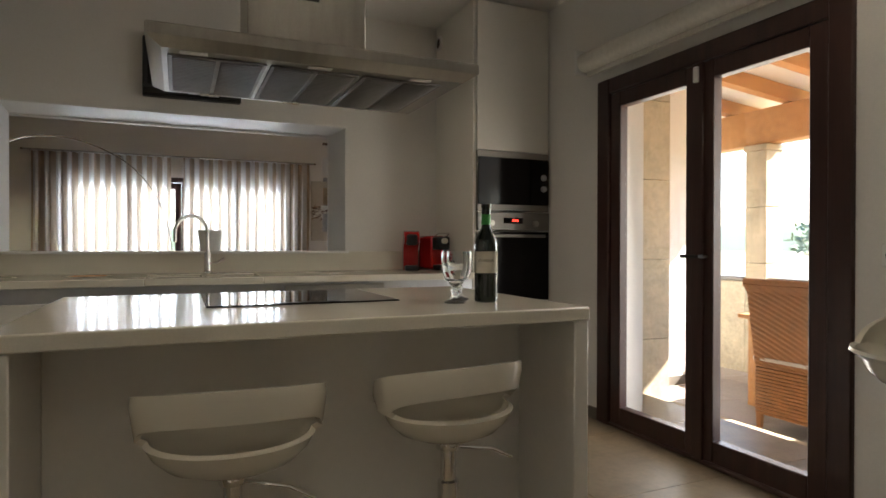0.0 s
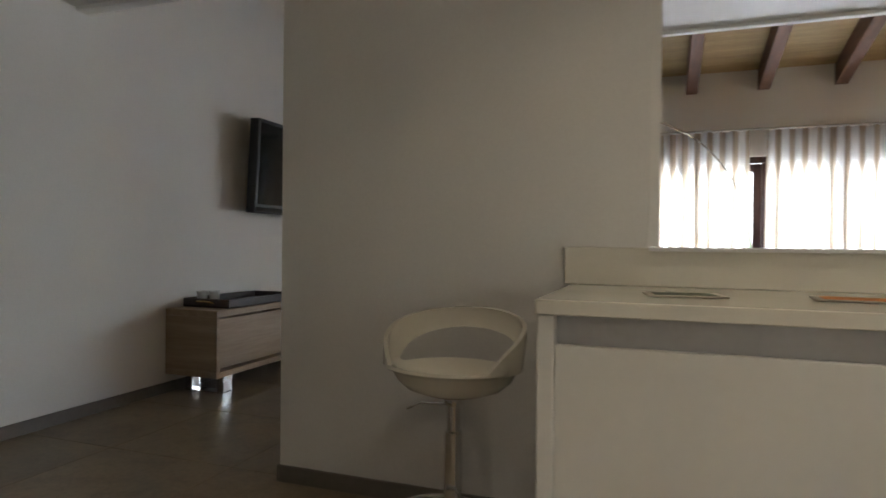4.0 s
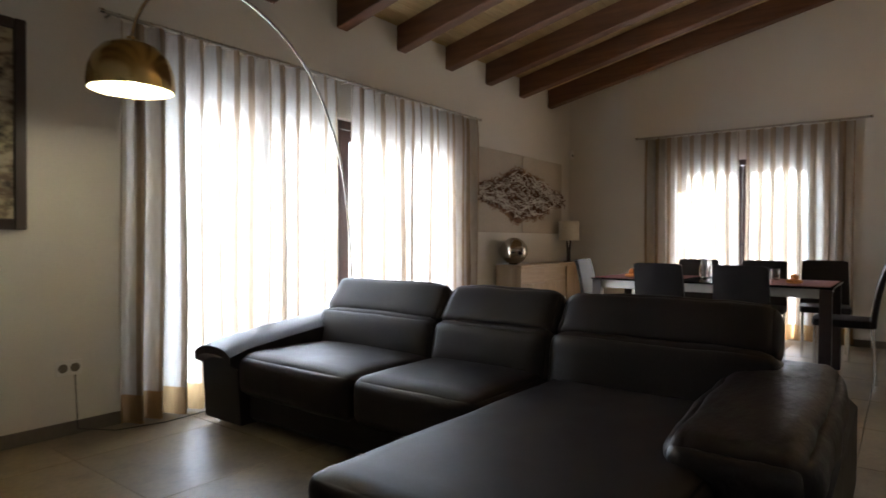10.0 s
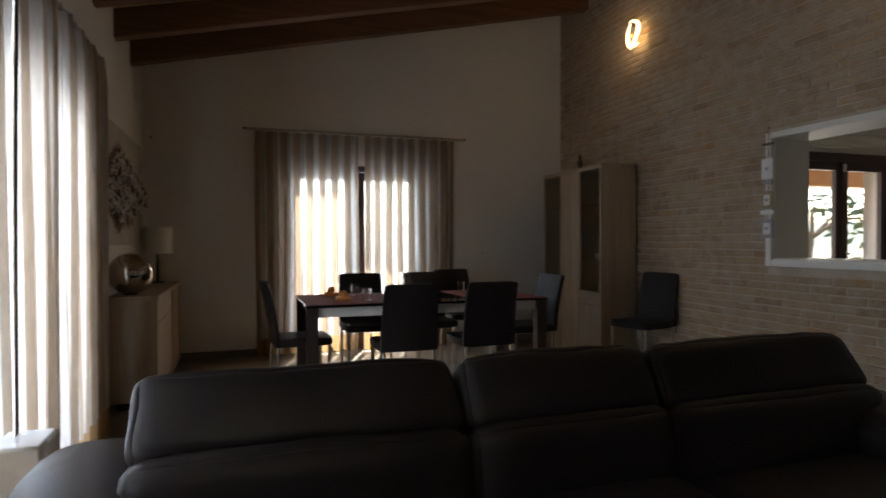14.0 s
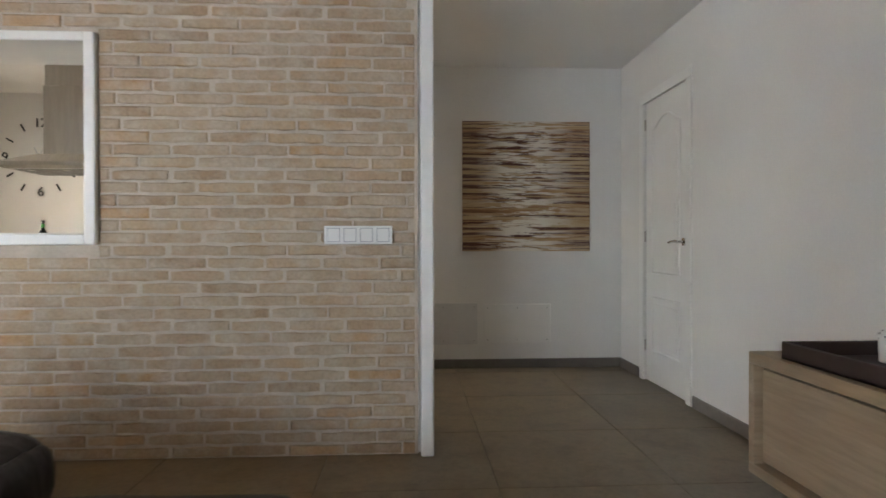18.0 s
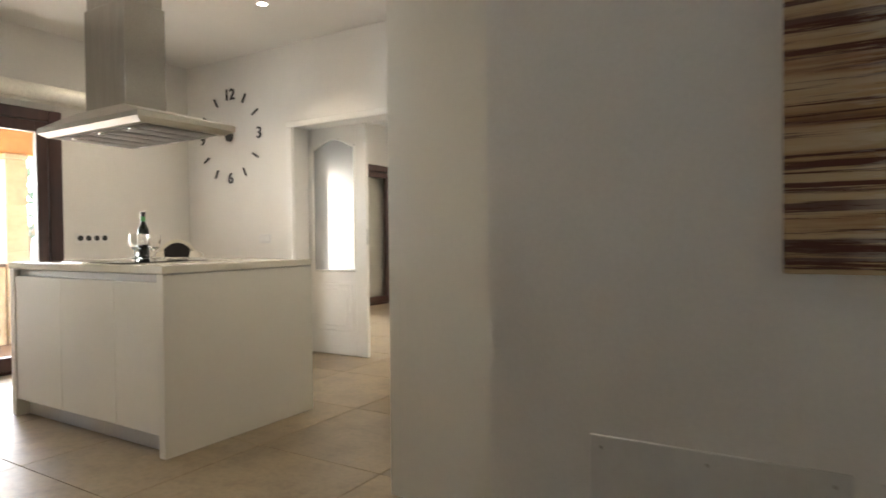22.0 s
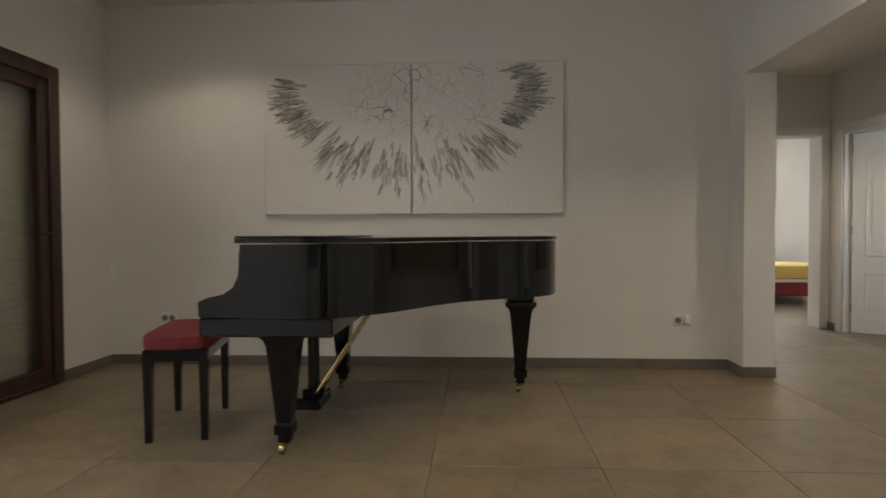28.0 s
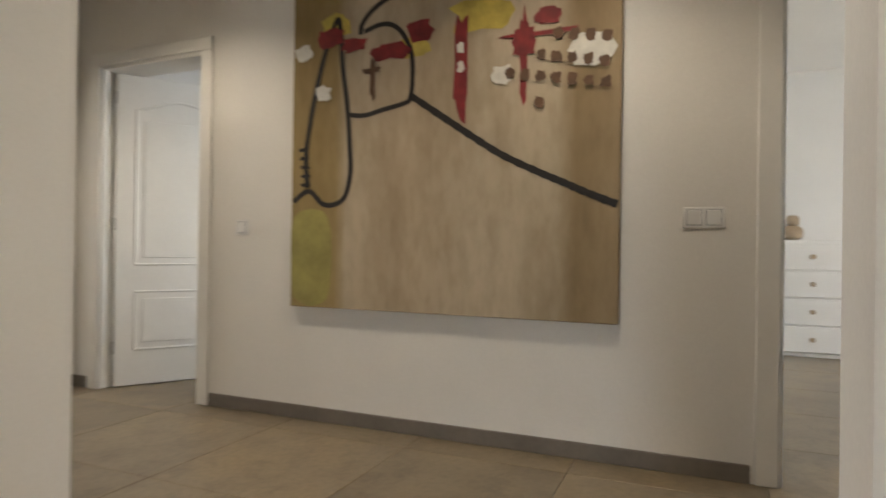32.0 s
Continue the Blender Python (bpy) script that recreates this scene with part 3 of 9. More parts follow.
def panels(bm, axis, face0, face1, a0, a1, z0, z1, holes=()):
    """A wall along x or y from a0 to a1 with openings (a, b, z low, z high)."""
    xs = sorted({a0, a1, *[v for h in holes for v in h[:2]]})
    for p, q in zip(xs, xs[1:]):
        zs = [(z0, z1)]
        for h in holes:
            if h[0] <= p + 1e-6 and h[1] >= q - 1e-6:
                cut = []
                for lo, hi in zs:
                    if h[2] > lo:
                        cut.append((lo, min(hi, h[2])))
                    if h[3] < hi:
                        cut.append((max(lo, h[3]), hi))
                zs = cut
        for lo, hi in zs:
            if hi - lo > 1e-4:
                if axis == "x":
                    cbox(bm, (p, face0, lo), (q, face1, hi), 0)
                else:
                    cbox(bm, (face0, p, lo), (face1, q, hi), 0)
    return bm


def wall(name, axis, face0, face1, a0, a1, z0, z1, holes=(), label="smooth white plastered wall", mat="plaster"):
    return structure(name, panels(bmesh.new(), axis, face0, face1, a0, a1, z0, z1, holes), M[mat], label, "wall")


# living room
wall("wall_tv", "y", -1.96, TV_X, VEST_Y - 0.25, 5.31, 0, 4.3, [(-1.10, -0.38, 0, 2.05)])
wall("wall_garden", "x", FAR_Y, 5.31, TV_X, 7.0, 0, 3.2, [(1.10, 4.10, 0.0, 2.06)])
wall("wall_end", "y", END_X, 7.0, W1_Y1 - 0.38, FAR_Y, 0, 4.3, [(2.16, 3.68, 0.0, 2.03)])
PT = (1.515, 3.655, 1.045, 1.968)               # serving hatch
wall("wall_hatch", "x", W1_Y0, W1_Y1 - 0.03, W1_X, END_X, 0, 4.3, [PT])
wall("wall_passage_head", "x", 0.13, W1_Y1 - 0.03, TV_X, W1_X, VEST_Z, 4.3)
# passage and kitchen
wall("wall_passage", "x", VEST_Y - 0.25, VEST_Y, TV_X, VEST_X, 0, VEST_Z + 0.4)
wall("wall_behind_units", "y", 0.10, VEST_X, -4.2, VEST_Y - 0.25, 0, 2.9)
wall("wall_kitchen_terrace", "y", KIT_X, 5.26, -4.2, W1_Y0, 0, 3.0, [(-2.70, -1.24, 0, 2.09)])
SD = (2.082, 3.50, 0, 2.05)                   # sliding door opening
wall("wall_clock", "x", -4.17, CLK_Y, 0.33, KIT_X, 0, 3.0, [SD])
wall("wall_clock_pocket", "x", -4.265, -4.235, 0.576, MUS_X, 0, 2.849, [SD])
structure("ceiling_kitchen", panels(bmesh.new(), "x", CLK_Y, W1_Y0, VEST_X, KIT_X, KIT_Z, KIT_Z + 0.2), M["ceiling"], "flat white plaster kitchen ceiling", "ceiling")
structure("ceiling_passage", panels(bmesh.new(), "x", VEST_Y, 0.13, TV_X, VEST_X, VEST_Z, VEST_Z + 0.4), M["ceiling"], "low flat white passage ceiling", "ceiling")
structure("ceiling_passage_soffit", panels(bmesh.new(), "x", 0.13, 0.388, TV_X + 0.002, W1_X - 0.002, VEST_Z - 0.006, VEST_Z - 0.001), M["ceiling"], "white soffit under the wide opening", "ceiling")
# music room and hall
wall("wall_music", "x", MUS_Y - 0.25, MUS_Y, 0.575, 5.7, 0, 3.0)
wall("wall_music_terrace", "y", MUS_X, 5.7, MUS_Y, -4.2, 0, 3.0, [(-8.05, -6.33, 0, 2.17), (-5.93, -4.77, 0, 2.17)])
structure("wall_arch_pillar", panels(bmesh.new(), "y", 0.357, 0.575, MUS_Y - 0.25, -4.2, 0, 3.0, [(-8.456, -6.60, 0, 2.17)]), M["plaster"], "white wall with a wide opening and square pillar", "wall")
HALL_X = -1.29
wall("wall_hall_return", "y", 0.13, 0.356, -6.72, -4.2, 0, 2.72)
wall("wall_hall_painting", "y", HALL_X - 0.22, HALL_X, -10.95, -4.2, 0, 3.0, [(-10.50, -9.66, 0, 2.05), (-6.66, -5.86, 0, 2.07)])
wall("wall_hall_end", "x", -10.95, -10.73, HALL_X, 1.6, 0, 3.0, [(-1.19, -0.38, 0, 2.07)])
wall("wall_hall_side", "y", 0.60, 0.80, -10.73, MUS_Y - 0.25, 0, 3.0)
wall("wall_hall_north", "x", -4.42, -4.2, HALL_X - 0.2, 0.357, 0, 3.0)
structure("ceiling_music", panels(bmesh.new(), "x", MUS_Y - 0.25, -4.2, 0.575, 5.7, MUS_Z, 3.0), M["ceiling"], "flat white music room ceiling", "ceiling")
structure("ceiling_hall", panels(bmesh.new(), "x", -10.95, -4.2, HALL_X, 0.357, 2.72, 2.95), M["ceiling"], "flat white hall ceiling", "ceiling")
structure("ceiling_hall_end", panels(bmesh.new(), "x", -10.95, MUS_Y - 0.25, 0.357, 0.80, 2.72, 2.95), M["ceiling"], "flat white hall ceiling", "ceiling")
# rooms beyond the hall doors
wall("wall_closet_back", "y", -2.72, -2.60, -1.40, -0.10, 0, 2.5)
wall("wall_closet_south", "x", -1.40, -1.28, -2.60, -1.96, 0, 2.5)
wall("wall_closet_north", "x", -0.22, -0.10, -2.60, -1.96, 0, 2.5)
structure("ceiling_closet", panels(bmesh.new(), "x", -1.40, -0.10, -2.72, -1.96, 2.5, 2.6), M["ceiling"], "white closet ceiling", "ceiling")
wall("wall_bedroom_far", "x", -15.2, -15.0, -4.2, 2.4, 0, 3.0, [(-2.1, -0.4, 0.9, 2.2)])
wall("wall_bedroom_left", "y", 2.2, 2.4, -15.0, -10.95, 0, 3.0)
wall("wall_bedroom_right", "y", -4.2, -4.0, -15.0, -10.95, 0, 3.0)
wall("wall_side_room_west", "y", -4.4, -4.2, -10.95, -7.6, 0, 3.0)
wall("wall_side_room_south", "x", -10.95, -10.75, -4.2, HALL_X - 0.22, 0, 3.0)
# unseen hole towards the west room, added only for the hall door lamp
wall("wall_side_room_north", "x", -7.8, -7.6, -4.2, HALL_X - 0.22, 0, 3.0, [(-2.9, -1.8, 0.9, 2.0)])
wall("wall_west_room_far", "y", -5.5, -5.3, -7.6, -3.0, 0, 3.0)
wall("wall_west_room_north", "x", -3.2, -3.0, -5.5, HALL_X - 0.2, 0, 3.0, [(-4.2, -3.0, 0.9, 2.1)])
structure("ceiling_bedrooms", panels(bmesh.new(), "x", -15.2, -10.95, -4.4, 2.4, 2.7, 2.9), M["ceiling"], "white bedroom ceiling", "ceiling")
structure("ceiling_west_rooms", panels(bmesh.new(), "x", -10.75, -3.0, -5.5, HALL_X - 0.22, 2.7, 2.9), M["ceiling"], "white side room ceiling", "ceiling")


def sloped_slab(bm, x0, x1, y0, y1, lift, thick):
    a, b = roof_z(y0) + lift, roof_z(y1) + lift
    put(bm, [(x0, y0, a), (x1, y0, a), (x1, y1, b), (x0, y1, b), (x0, y0, a + thick), (x1, y0, a + thick), (x1, y1, b + thick), (x0, y1, b + thick)],
        [(3, 2, 1, 0), (4, 5, 6, 7), (0, 1, 5, 4), (1, 2, 6, 5), (2, 3, 7, 6), (3, 0, 4, 7)])


# pine boards over the living room, one mesh with open joints
bm = bmesh.new()
y = W1_Y1 - 0.03
while y < 5.30:
    sloped_slab(bm, -1.9, 7.0, y + 0.002, min(y + 0.108, 5.31), 0, 0.03)
    y += 0.11
sloped_slab(bm, -1.96, 7.0, 0.2, 5.31, 0.032, 0.1)
structure("ceiling_living", bm, M["boards"], "sloping pine board ceiling between dark beams", "ceiling")

roof_beams = thing("roof_beams", (2.6, 2.7, 3.0), "row of dark-stained timber roof beams under the pine boards", "beam", kind="structure")
for k in range(-3, 8):
    bx = 1.14 + 0.72 * k
    b = bmesh.new()
    y0, y1 = W1_Y1 - 0.02, 5.07
    vs = []
    for yy in (y0, y1):
        t, l = roof_z(yy) + 0.002, roof_z(yy) - 0.22
        vs += [(bx - 0.06, yy, t), (bx + 0.06, yy, t), (bx + 0.06, yy, l + 0.008), (bx + 0.052, yy, l), (bx - 0.052, yy, l), (bx - 0.06, yy, l + 0.008)]
    put(b, vs, [(0, 1, 2, 3, 4, 5), (11, 10, 9, 8, 7, 6)] + [(q, q + 6, (q + 1) % 6 + 6, (q + 1) % 6) for q in range(6)])
    part("beam", b, M["beam"], roof_beams, smooth=False)

# floor bed under the tiles, terrace and ground
structure("floor", cbox(box((-5.6, -15.3, -0.30), (5.64, 0.05, -0.012), 0), (-5.6, 0.05, -0.30), (6.99, 5.3, -0.012), 0), M["grout"], "dark grout bed under the large grey floor tiles", "floor")


def skirting(runs):
    k = thing("baseboard", (0, 0, 0), "low grey tile skirting along the walls", "baseboard", kind="structure")
    for (x0, y0), (x1, y1) in runs:
        part("skirting_strip", box((x0, y0, 0), (x1, y1, 0.075), 0.003), M["skirting"], k, smooth=False)


T = 0.012
skirting([
    ((TV_X, -0.30), (TV_X + T, FAR_Y)), ((TV_X, VEST_Y), (TV_X + T, -1.18)), ((TV_X + T, FAR_Y - T), (1.02, FAR_Y)), ((4.18, FAR_Y - T), (END_X - T, FAR_Y)),
    ((END_X - T, W1_Y1 + 0.01), (END_X, 2.10)), ((END_X - T, 3.74), (END_X, FAR_Y)),
    ((TV_X + T, VEST_Y), (VEST_X, VEST_Y + T)), ((W1_X, W1_Y0 - T), (1.25, W1_Y0)), ((W1_X - T, W1_Y0 - T), (W1_X, 0.37)),
    ((KIT_X - T, CLK_Y), (KIT_X, -2.76)), ((KIT_X - T, -1.175), (KIT_X, -0.61)), ((3.58, CLK_Y), (KIT_X - T, CLK_Y + T)), ((1.10, CLK_Y), (2.002, CLK_Y + T)),
    ((0.587, MUS_Y), (MUS_X, MUS_Y + T)), ((0.575, MUS_Y), (0.587, -8.456)), ((0.345, -8.456), (0.587, -8.444)), ((0.345, MUS_Y - 0.25), (0.357, -8.456)),
    ((MUS_X - T, MUS_Y + T), (MUS_X, -8.12)), ((HALL_X, -9.57), (HALL_X + T, -6.76)), ((HALL_X, -10.73), (HALL_X + T, -10.60)),
    ((-0.30, -10.73), (0.60, -10.73 + T)), ((0.575, -6.60), (0.587, -4.2)),
])

# white timber round the hatch and the wide opening
hatch = thing("trim_hatch", (2.6, 0.42, 1.0), "white painted timber frame of the serving hatch", "trim", kind="structure")
for lo, hi in (((1.473, 0.415, 1.005), (1.523, 0.455, 1.985)), ((3.605, 0.415, 1.005), (3.655, 0.455, 1.985)), ((1.523, 0.415, 1.94), (3.605, 0.455, 1.985)), ((1.523, 0.415, 1.005), (3.605, 0.455, 1.055))):
    part("frame_board", box(lo, hi, 0.005), M["trim"], hatch)
for pts in (((1.516, 0.0405), (1.552, 0.0405), (1.531, 0.414), (1.516, 0.414)), ((3.654, 0.0405), (3.654, 0.414), (3.606, 0.414), (3.643, 0.0405))):
    part("lining_board", prism(bmesh.new(), pts, 1.062, 1.952), M["plaster"], hatch, smooth=False)
part("lining_board", box((1.516, 0.02, 1.953), (3.654, 0.414, 1.967), 0.002), M["trim"], hatch)
part("sill_board", box((1.516, -0.02, 1.046), (3.654, 0.414, 1.061), 0.003), M["trim"], hatch)
opening = thing("trim_opening", (W1_X, 0.42, 0), "white painted corner trim of the wide opening", "trim", kind="structure")
part("upright", box((-0.085, 0.385, 0), (-0.022, 0.462, 2.475), 0.006), M["trim"], opening)
part("head", box((TV_X, 0.375, 2.42), (-0.095, 0.462, 2.475), 0.006), M["trim"], opening)

# ------------------------------------------------------------------ kitchen
def text_mesh(body, size, depth=0.002):
    """Raised lettering as a mesh lying in the xy plane, centred."""
    cu = bpy.data.curves.new("lettering", "FONT")
    cu.body, cu.size, cu.extrude, cu.align_x, cu.align_y = body, size, depth, "CENTER", "CENTER"
    ob = bpy.data.objects.new("lettering", cu)
    scene.collection.objects.link(ob)
    me = bpy.data.meshes.new_from_object(ob.evaluated_get(bpy.context.evaluated_depsgraph_get()))
    bpy.data.objects.remove(ob)
    bm = bmesh.new()
    bm.from_mesh(me)
    bpy.data.meshes.remove(me)
    return bm


def moved(bm, m):
    bmesh.ops.transform(bm, matrix=m, verts=bm.verts)
    return bm


# island
IX0, IX1, IY0, IY1, TOP = 2.158, 3.655, -2.792, -1.798, 0.92
island = thing("kitchen_island", (3.0, -2.25, 0), "white lacquered kitchen island with drawers and a stool recess", "island")
part("end_panel", box((IX0, IY0 + 0.002, 0), (IX0 + 0.05, IY1, TOP - 0.042), 0.003), M["lacquer"], island)
part("end_panel", box((IX1 - 0.05, IY0 + 0.002, 0), (IX1, IY1, TOP - 0.042), 0.003), M["lacquer"], island)
part("recess_panel", box((IX0 + 0.05, -2.475, 0.0), (IX1 - 0.05, -2.455, TOP - 0.042), 0.003), M["lacquer"], island)
part("carcass", box((IX0 + 0.052, -2.453, 0.10), (IX1 - 0.052, IY1 - 0.05, TOP - 0.045), 0.003), M["lacquer"], island)
part("plinth", box((IX0 + 0.052, -2.43, 0.0), (IX1 - 0.052, IY1 - 0.07, 0.10), 0.003), M["alu"], island, "recessed aluminium plinth")
part("handle_channel", box((IX0 + 0.052, IY1 - 0.05, TOP - 0.085), (IX1 - 0.052, IY1 - 0.032, TOP - 0.045), 0.003), M["alu"], island, "aluminium finger channel")
for a, b in ((IX0 + 0.052, 2.57), (2.573, 3.09), (3.093, IX1 - 0.052)):
    part("door_front", box((a, IY1 - 0.03, 0.105), (b, IY1 - 0.005, TOP - 0.082), 0.003), M["lacquer"], island)
solid("island_worktop", box((IX0 - 0.004, IY0, TOP - 0.04), (IX1 + 0.004, IY1 + 0.004, TOP), 0.004), M["quartz"], "cream quartz worktop lying on the island", "worktop")
hob = thing("induction_hob", (2.9, -2.13, TOP), "black glass induction hob set in the worktop", "hob")
part("glass_plate", box((2.600, -2.387, TOP), (3.198, -1.870, TOP + 0.005), 0.002), M["blackglass"], hob)
part("touch_panel", box((2.80, -2.378, TOP + 0.0052), (3.0, -2.345, TOP + 0.0056), 0.0001), M["blackplastic"], hob)


def bar_stool(at, turn, label, height=0.62, lift=0.0, slim=1.0, padded=False):
    st = thing("bar_stool", at, label, "stool", "bar stools")
    m = Matrix.Translation(at) @ Matrix.Rotation(radians(turn), 4, "Z")
    # moulded egg-shaped shell: shallow bowl whose rear rim rises into a band over an eye-shaped gap
    n = 48
    vs, fs = [], []

    def ring(r, zz):
        for k in range(n):
            t = 2 * math.pi * k / n
            vs.append((r * 1.12 * slim * math.cos(t), r * slim * math.sin(t), zz(t) + height))

    def rear(t, half):
        a = abs((t - 1.5 * math.pi + math.pi) % (2 * math.pi) - math.pi)
        return math.cos(a / half * math.pi / 2) ** 0.8 if a < half else 0.0
    for r, z in ((0.02, 0.0), (0.09, 0.006), (0.143, 0.028), (0.172, 0.056), (0.187, 0.085)):
        ring(r, lambda t, z=z: z)
    ring(0.203, lambda t: 0.094 + (0.066 + lift) * rear(t, 1.38) ** 0.6)
    ring(0.214, lambda t: 0.102 + (0.112 + lift) * rear(t, 2.1) ** 0.75)
    ring(0.212, lambda t: 0.112 + (0.122 + lift) * rear(t, 2.3) ** 0.75)
    for i in range(7):
        for k in range(n):
            tm = 2 * math.pi * (k + 0.5) / n
            if i == 4 and rear(tm, 1.38) > 0.0:
                continue
            fs.append((i * n + k, i * n + (k + 1) % n, (i + 1) * n + (k + 1) % n, (i + 1) * n + k))
    fs.append(tuple(range(n))[::-1])
    bm = bmesh.new()
    put(bm, [m @ Vector(v) for v in vs], fs)
    bmesh.ops.recalc_face_normals(bm, faces=bm.faces)
    bmesh.ops.solidify(bm, geom=bm.faces[:], thickness=0.014)
    shell = part("seat_shell", bm, M["stoolshell"], st, "glossy cream moulded shell with an eye-shaped gap")
    if padded:
        def arch(hw, z0, hh, y0, thick):
            """A half-oval panel, bent round the sitter."""
            out = [(hw * math.cos(a), z0 + hh * math.sin(a)) for a in [math.pi * k / 20 for k in range(21)]]
            v = [m @ Vector((x_, y0 + d + 0.9 * x_ * x_, z_)) for d in (0, thick) for x_, z_ in out]
            b_ = bmesh.new()
            put(b_, v, [tuple(range(21))[::-1], tuple(range(21, 42))] + [(k, (k + 1) % 21, 21 + (k + 1) % 21, 21 + k) for k in range(21)])
            bmesh.ops.recalc_face_normals(b_, faces=b_.faces)
            return b_
        part("back_rim", arch(0.19, height + 0.07, 0.262, -0.215, 0.028), M["stoolshell"], st, "cream back rim")
        part("back_pad", arch(0.16, height + 0.08, 0.222, -0.190, 0.022), M["chairleather"], st, "dark padded back")
    x, y, z = at
    part("gas_column", lathe(bmesh.new(), [(0.0295, 0.03), (0.0295, height - 0.12), (0.022, height - 0.115), (0.022, height - 0.01)], at, 16), M["chrome"], st)
    part("swivel_plate", lathe(bmesh.new(), [(0.032, height - 0.03), (0.036, height - 0.008), (0.03, height + 0.006)], at, 18), M["chrome"], st)
    part("base_disc", lathe(bmesh.new(), [(0.195, 0.0), (0.197, 0.008), (0.15, 0.022), (0.06, 0.035), (0.034, 0.075), (0.03, 0.11)], at, 32), M["chrome"], st)
    ring = [m @ Vector((0.15 * math.cos(t), 0.07 + 0.12 * math.sin(t), 0.205)) for t in [2 * math.pi * k / 24 for k in range(25)]]
    part("foot_ring", tube(bmesh.new(), ring, 0.009, 8, False), M["chrome"], st)
    part("foot_bracket", rod(bmesh.new(), m @ Vector((0, 0.0, 0.205)), m @ Vector((0, -0.05, 0.205)), 0.012), M["chrome"], st)
    part("lift_lever", tube(bmesh.new(), [m @ Vector(p) for p in ((0.03, 0, height - 0.03), (0.13, -0.03, height - 0.045), (0.19, -0.045, height - 0.075))], 0.005, 8), M["chrome"], st)
    return st


bar_stool((2.645, -2.75, 0), -4, "cream moulded bar stool on a chrome column tucked under the island", 0.565, 0.0, 0.93)
bar_stool((3.22, -2.73, 0), 8, "cream moulded bar stool on a chrome column at the island's end", 0.565, 0.0, 0.90)
bar_stool((0.92, -0.36, 0), 178, "cream moulded bar stool on a chrome column against the wall", 0.565, 0.04)
bar_stool((4.31, -3.38, 0), 55, "cream bar stool with a dark padded back in the room's corner", 0.72, 0.0, 0.92, True)

# hood
hood = thing("cooker_hood", (3.0, -2.17, 1.70), "brushed steel island hood hanging over the hob", "hood")
HX0, HX1, HY0, HY1, HZ = 2.443, 3.445, -2.475, -1.868, 1.662
CHX0, CHX1, CHY0, CHY1 = 2.732, 3.128, -2.228, -1.982
b = bmesh.new()
vs = []
for inset, z in ((0.0, HZ + 0.012), (0.0, HZ + 0.040), (0.005, HZ + 0.046)):
    vs += [(HX0 + inset, HY0 + inset, z), (HX1 - inset, HY0 + inset, z), (HX1 - inset, HY1 - inset, z), (HX0 + inset, HY1 - inset, z)]
vs += [(CHX0 - 0.03, CHY0 - 0.03, HZ + 0.115), (CHX1 + 0.03, CHY0 - 0.03, HZ + 0.115), (CHX1 + 0.03, CHY1 + 0.03, HZ + 0.115), (CHX0 - 0.03, CHY1 + 0.03, HZ + 0.115)]
vs += [(HX0 + 0.04, HY0 + 0.04, HZ - 0.012), (HX1 - 0.04, HY0 + 0.04, HZ - 0.012), (HX1 - 0.04, HY1 - 0.04, HZ - 0.012), (HX0 + 0.04, HY1 - 0.04, HZ - 0.012)]
fs = [(i * 4 + k, i * 4 + (k + 1) % 4, (i + 1) * 4 + (k + 1) % 4, (i + 1) * 4 + k) for i in range(3) for k in range(4)]
fs += [(12, 13, 14, 15), (19, 18, 17, 16)] + [(16 + k, 16 + (k + 1) % 4, (k + 1) % 4, k) for k in range(4)]
put(b, vs, fs)
part("canopy", b, M["hoodsteel"], hood, smooth=False)
part("chimney", box((CHX0, CHY0, HZ + 0.10), (CHX1, CHY1, 2.36), 0.004), M["hoodsteel"], hood)
part("upper_chimney", box((CHX0 + 0.01, CHY0 + 0.01, 2.35), (CHX1 - 0.01, CHY1 - 0.01, KIT_Z), 0.004), M["hoodsteel"], hood)
for k in range(3):
    x0 = HX0 + 0.055 + k * 0.286
    f = part("grease_filter", box((x0, HY0 + 0.085, HZ - 0.018), (x0 + 0.275, HY1 - 0.075, HZ - 0.013), 0.002), M["filter"], hood, "ribbed aluminium filter")
    b = bmesh.new()
    for r in range(30):
        yy = HY0 + 0.10 + r * 0.0172
        if yy < HY1 - 0.11:
            cbox(b, (x0 + 0.012, yy, HZ - 0.0225), (x0 + 0.131, yy + 0.008, HZ - 0.018), 0.001)
            cbox(b, (x0 + 0.144, yy, HZ - 0.0225), (x0 + 0.263, yy + 0.008, HZ - 0.018), 0.001)
    part("rib", b, M["filter"], f)
    part("catch", box((x0 + 0.10, HY1 - 0.105, HZ - 0.026), (x0 + 0.165, HY1 - 0.08, HZ - 0.018), 0.002), M["chrome"], f)
for x0 in (2.53, 2.89, 3.22):
    part("hood_lamp", box((x0, HY0 + 0.05, HZ - 0.016), (x0 + 0.075, HY0 + 0.073, HZ - 0.011), 0.002), M["socket"], hood)
part("brand_plate", box((2.885, CHY0 - 0.0015, 1.925), (2.965, CHY0, 1.986), 0.0005), M["ink"], hood)
b = bmesh.new()
for k in range(9):
    cbox(b, (CHX0 + 0.006, -2.20 + k * 0.024, 2.60), (CHX0 + 0.0102, -2.188 + k * 0.024, 2.68), 0.001)
part("vent_slots", b, M["blackplastic"], hood)

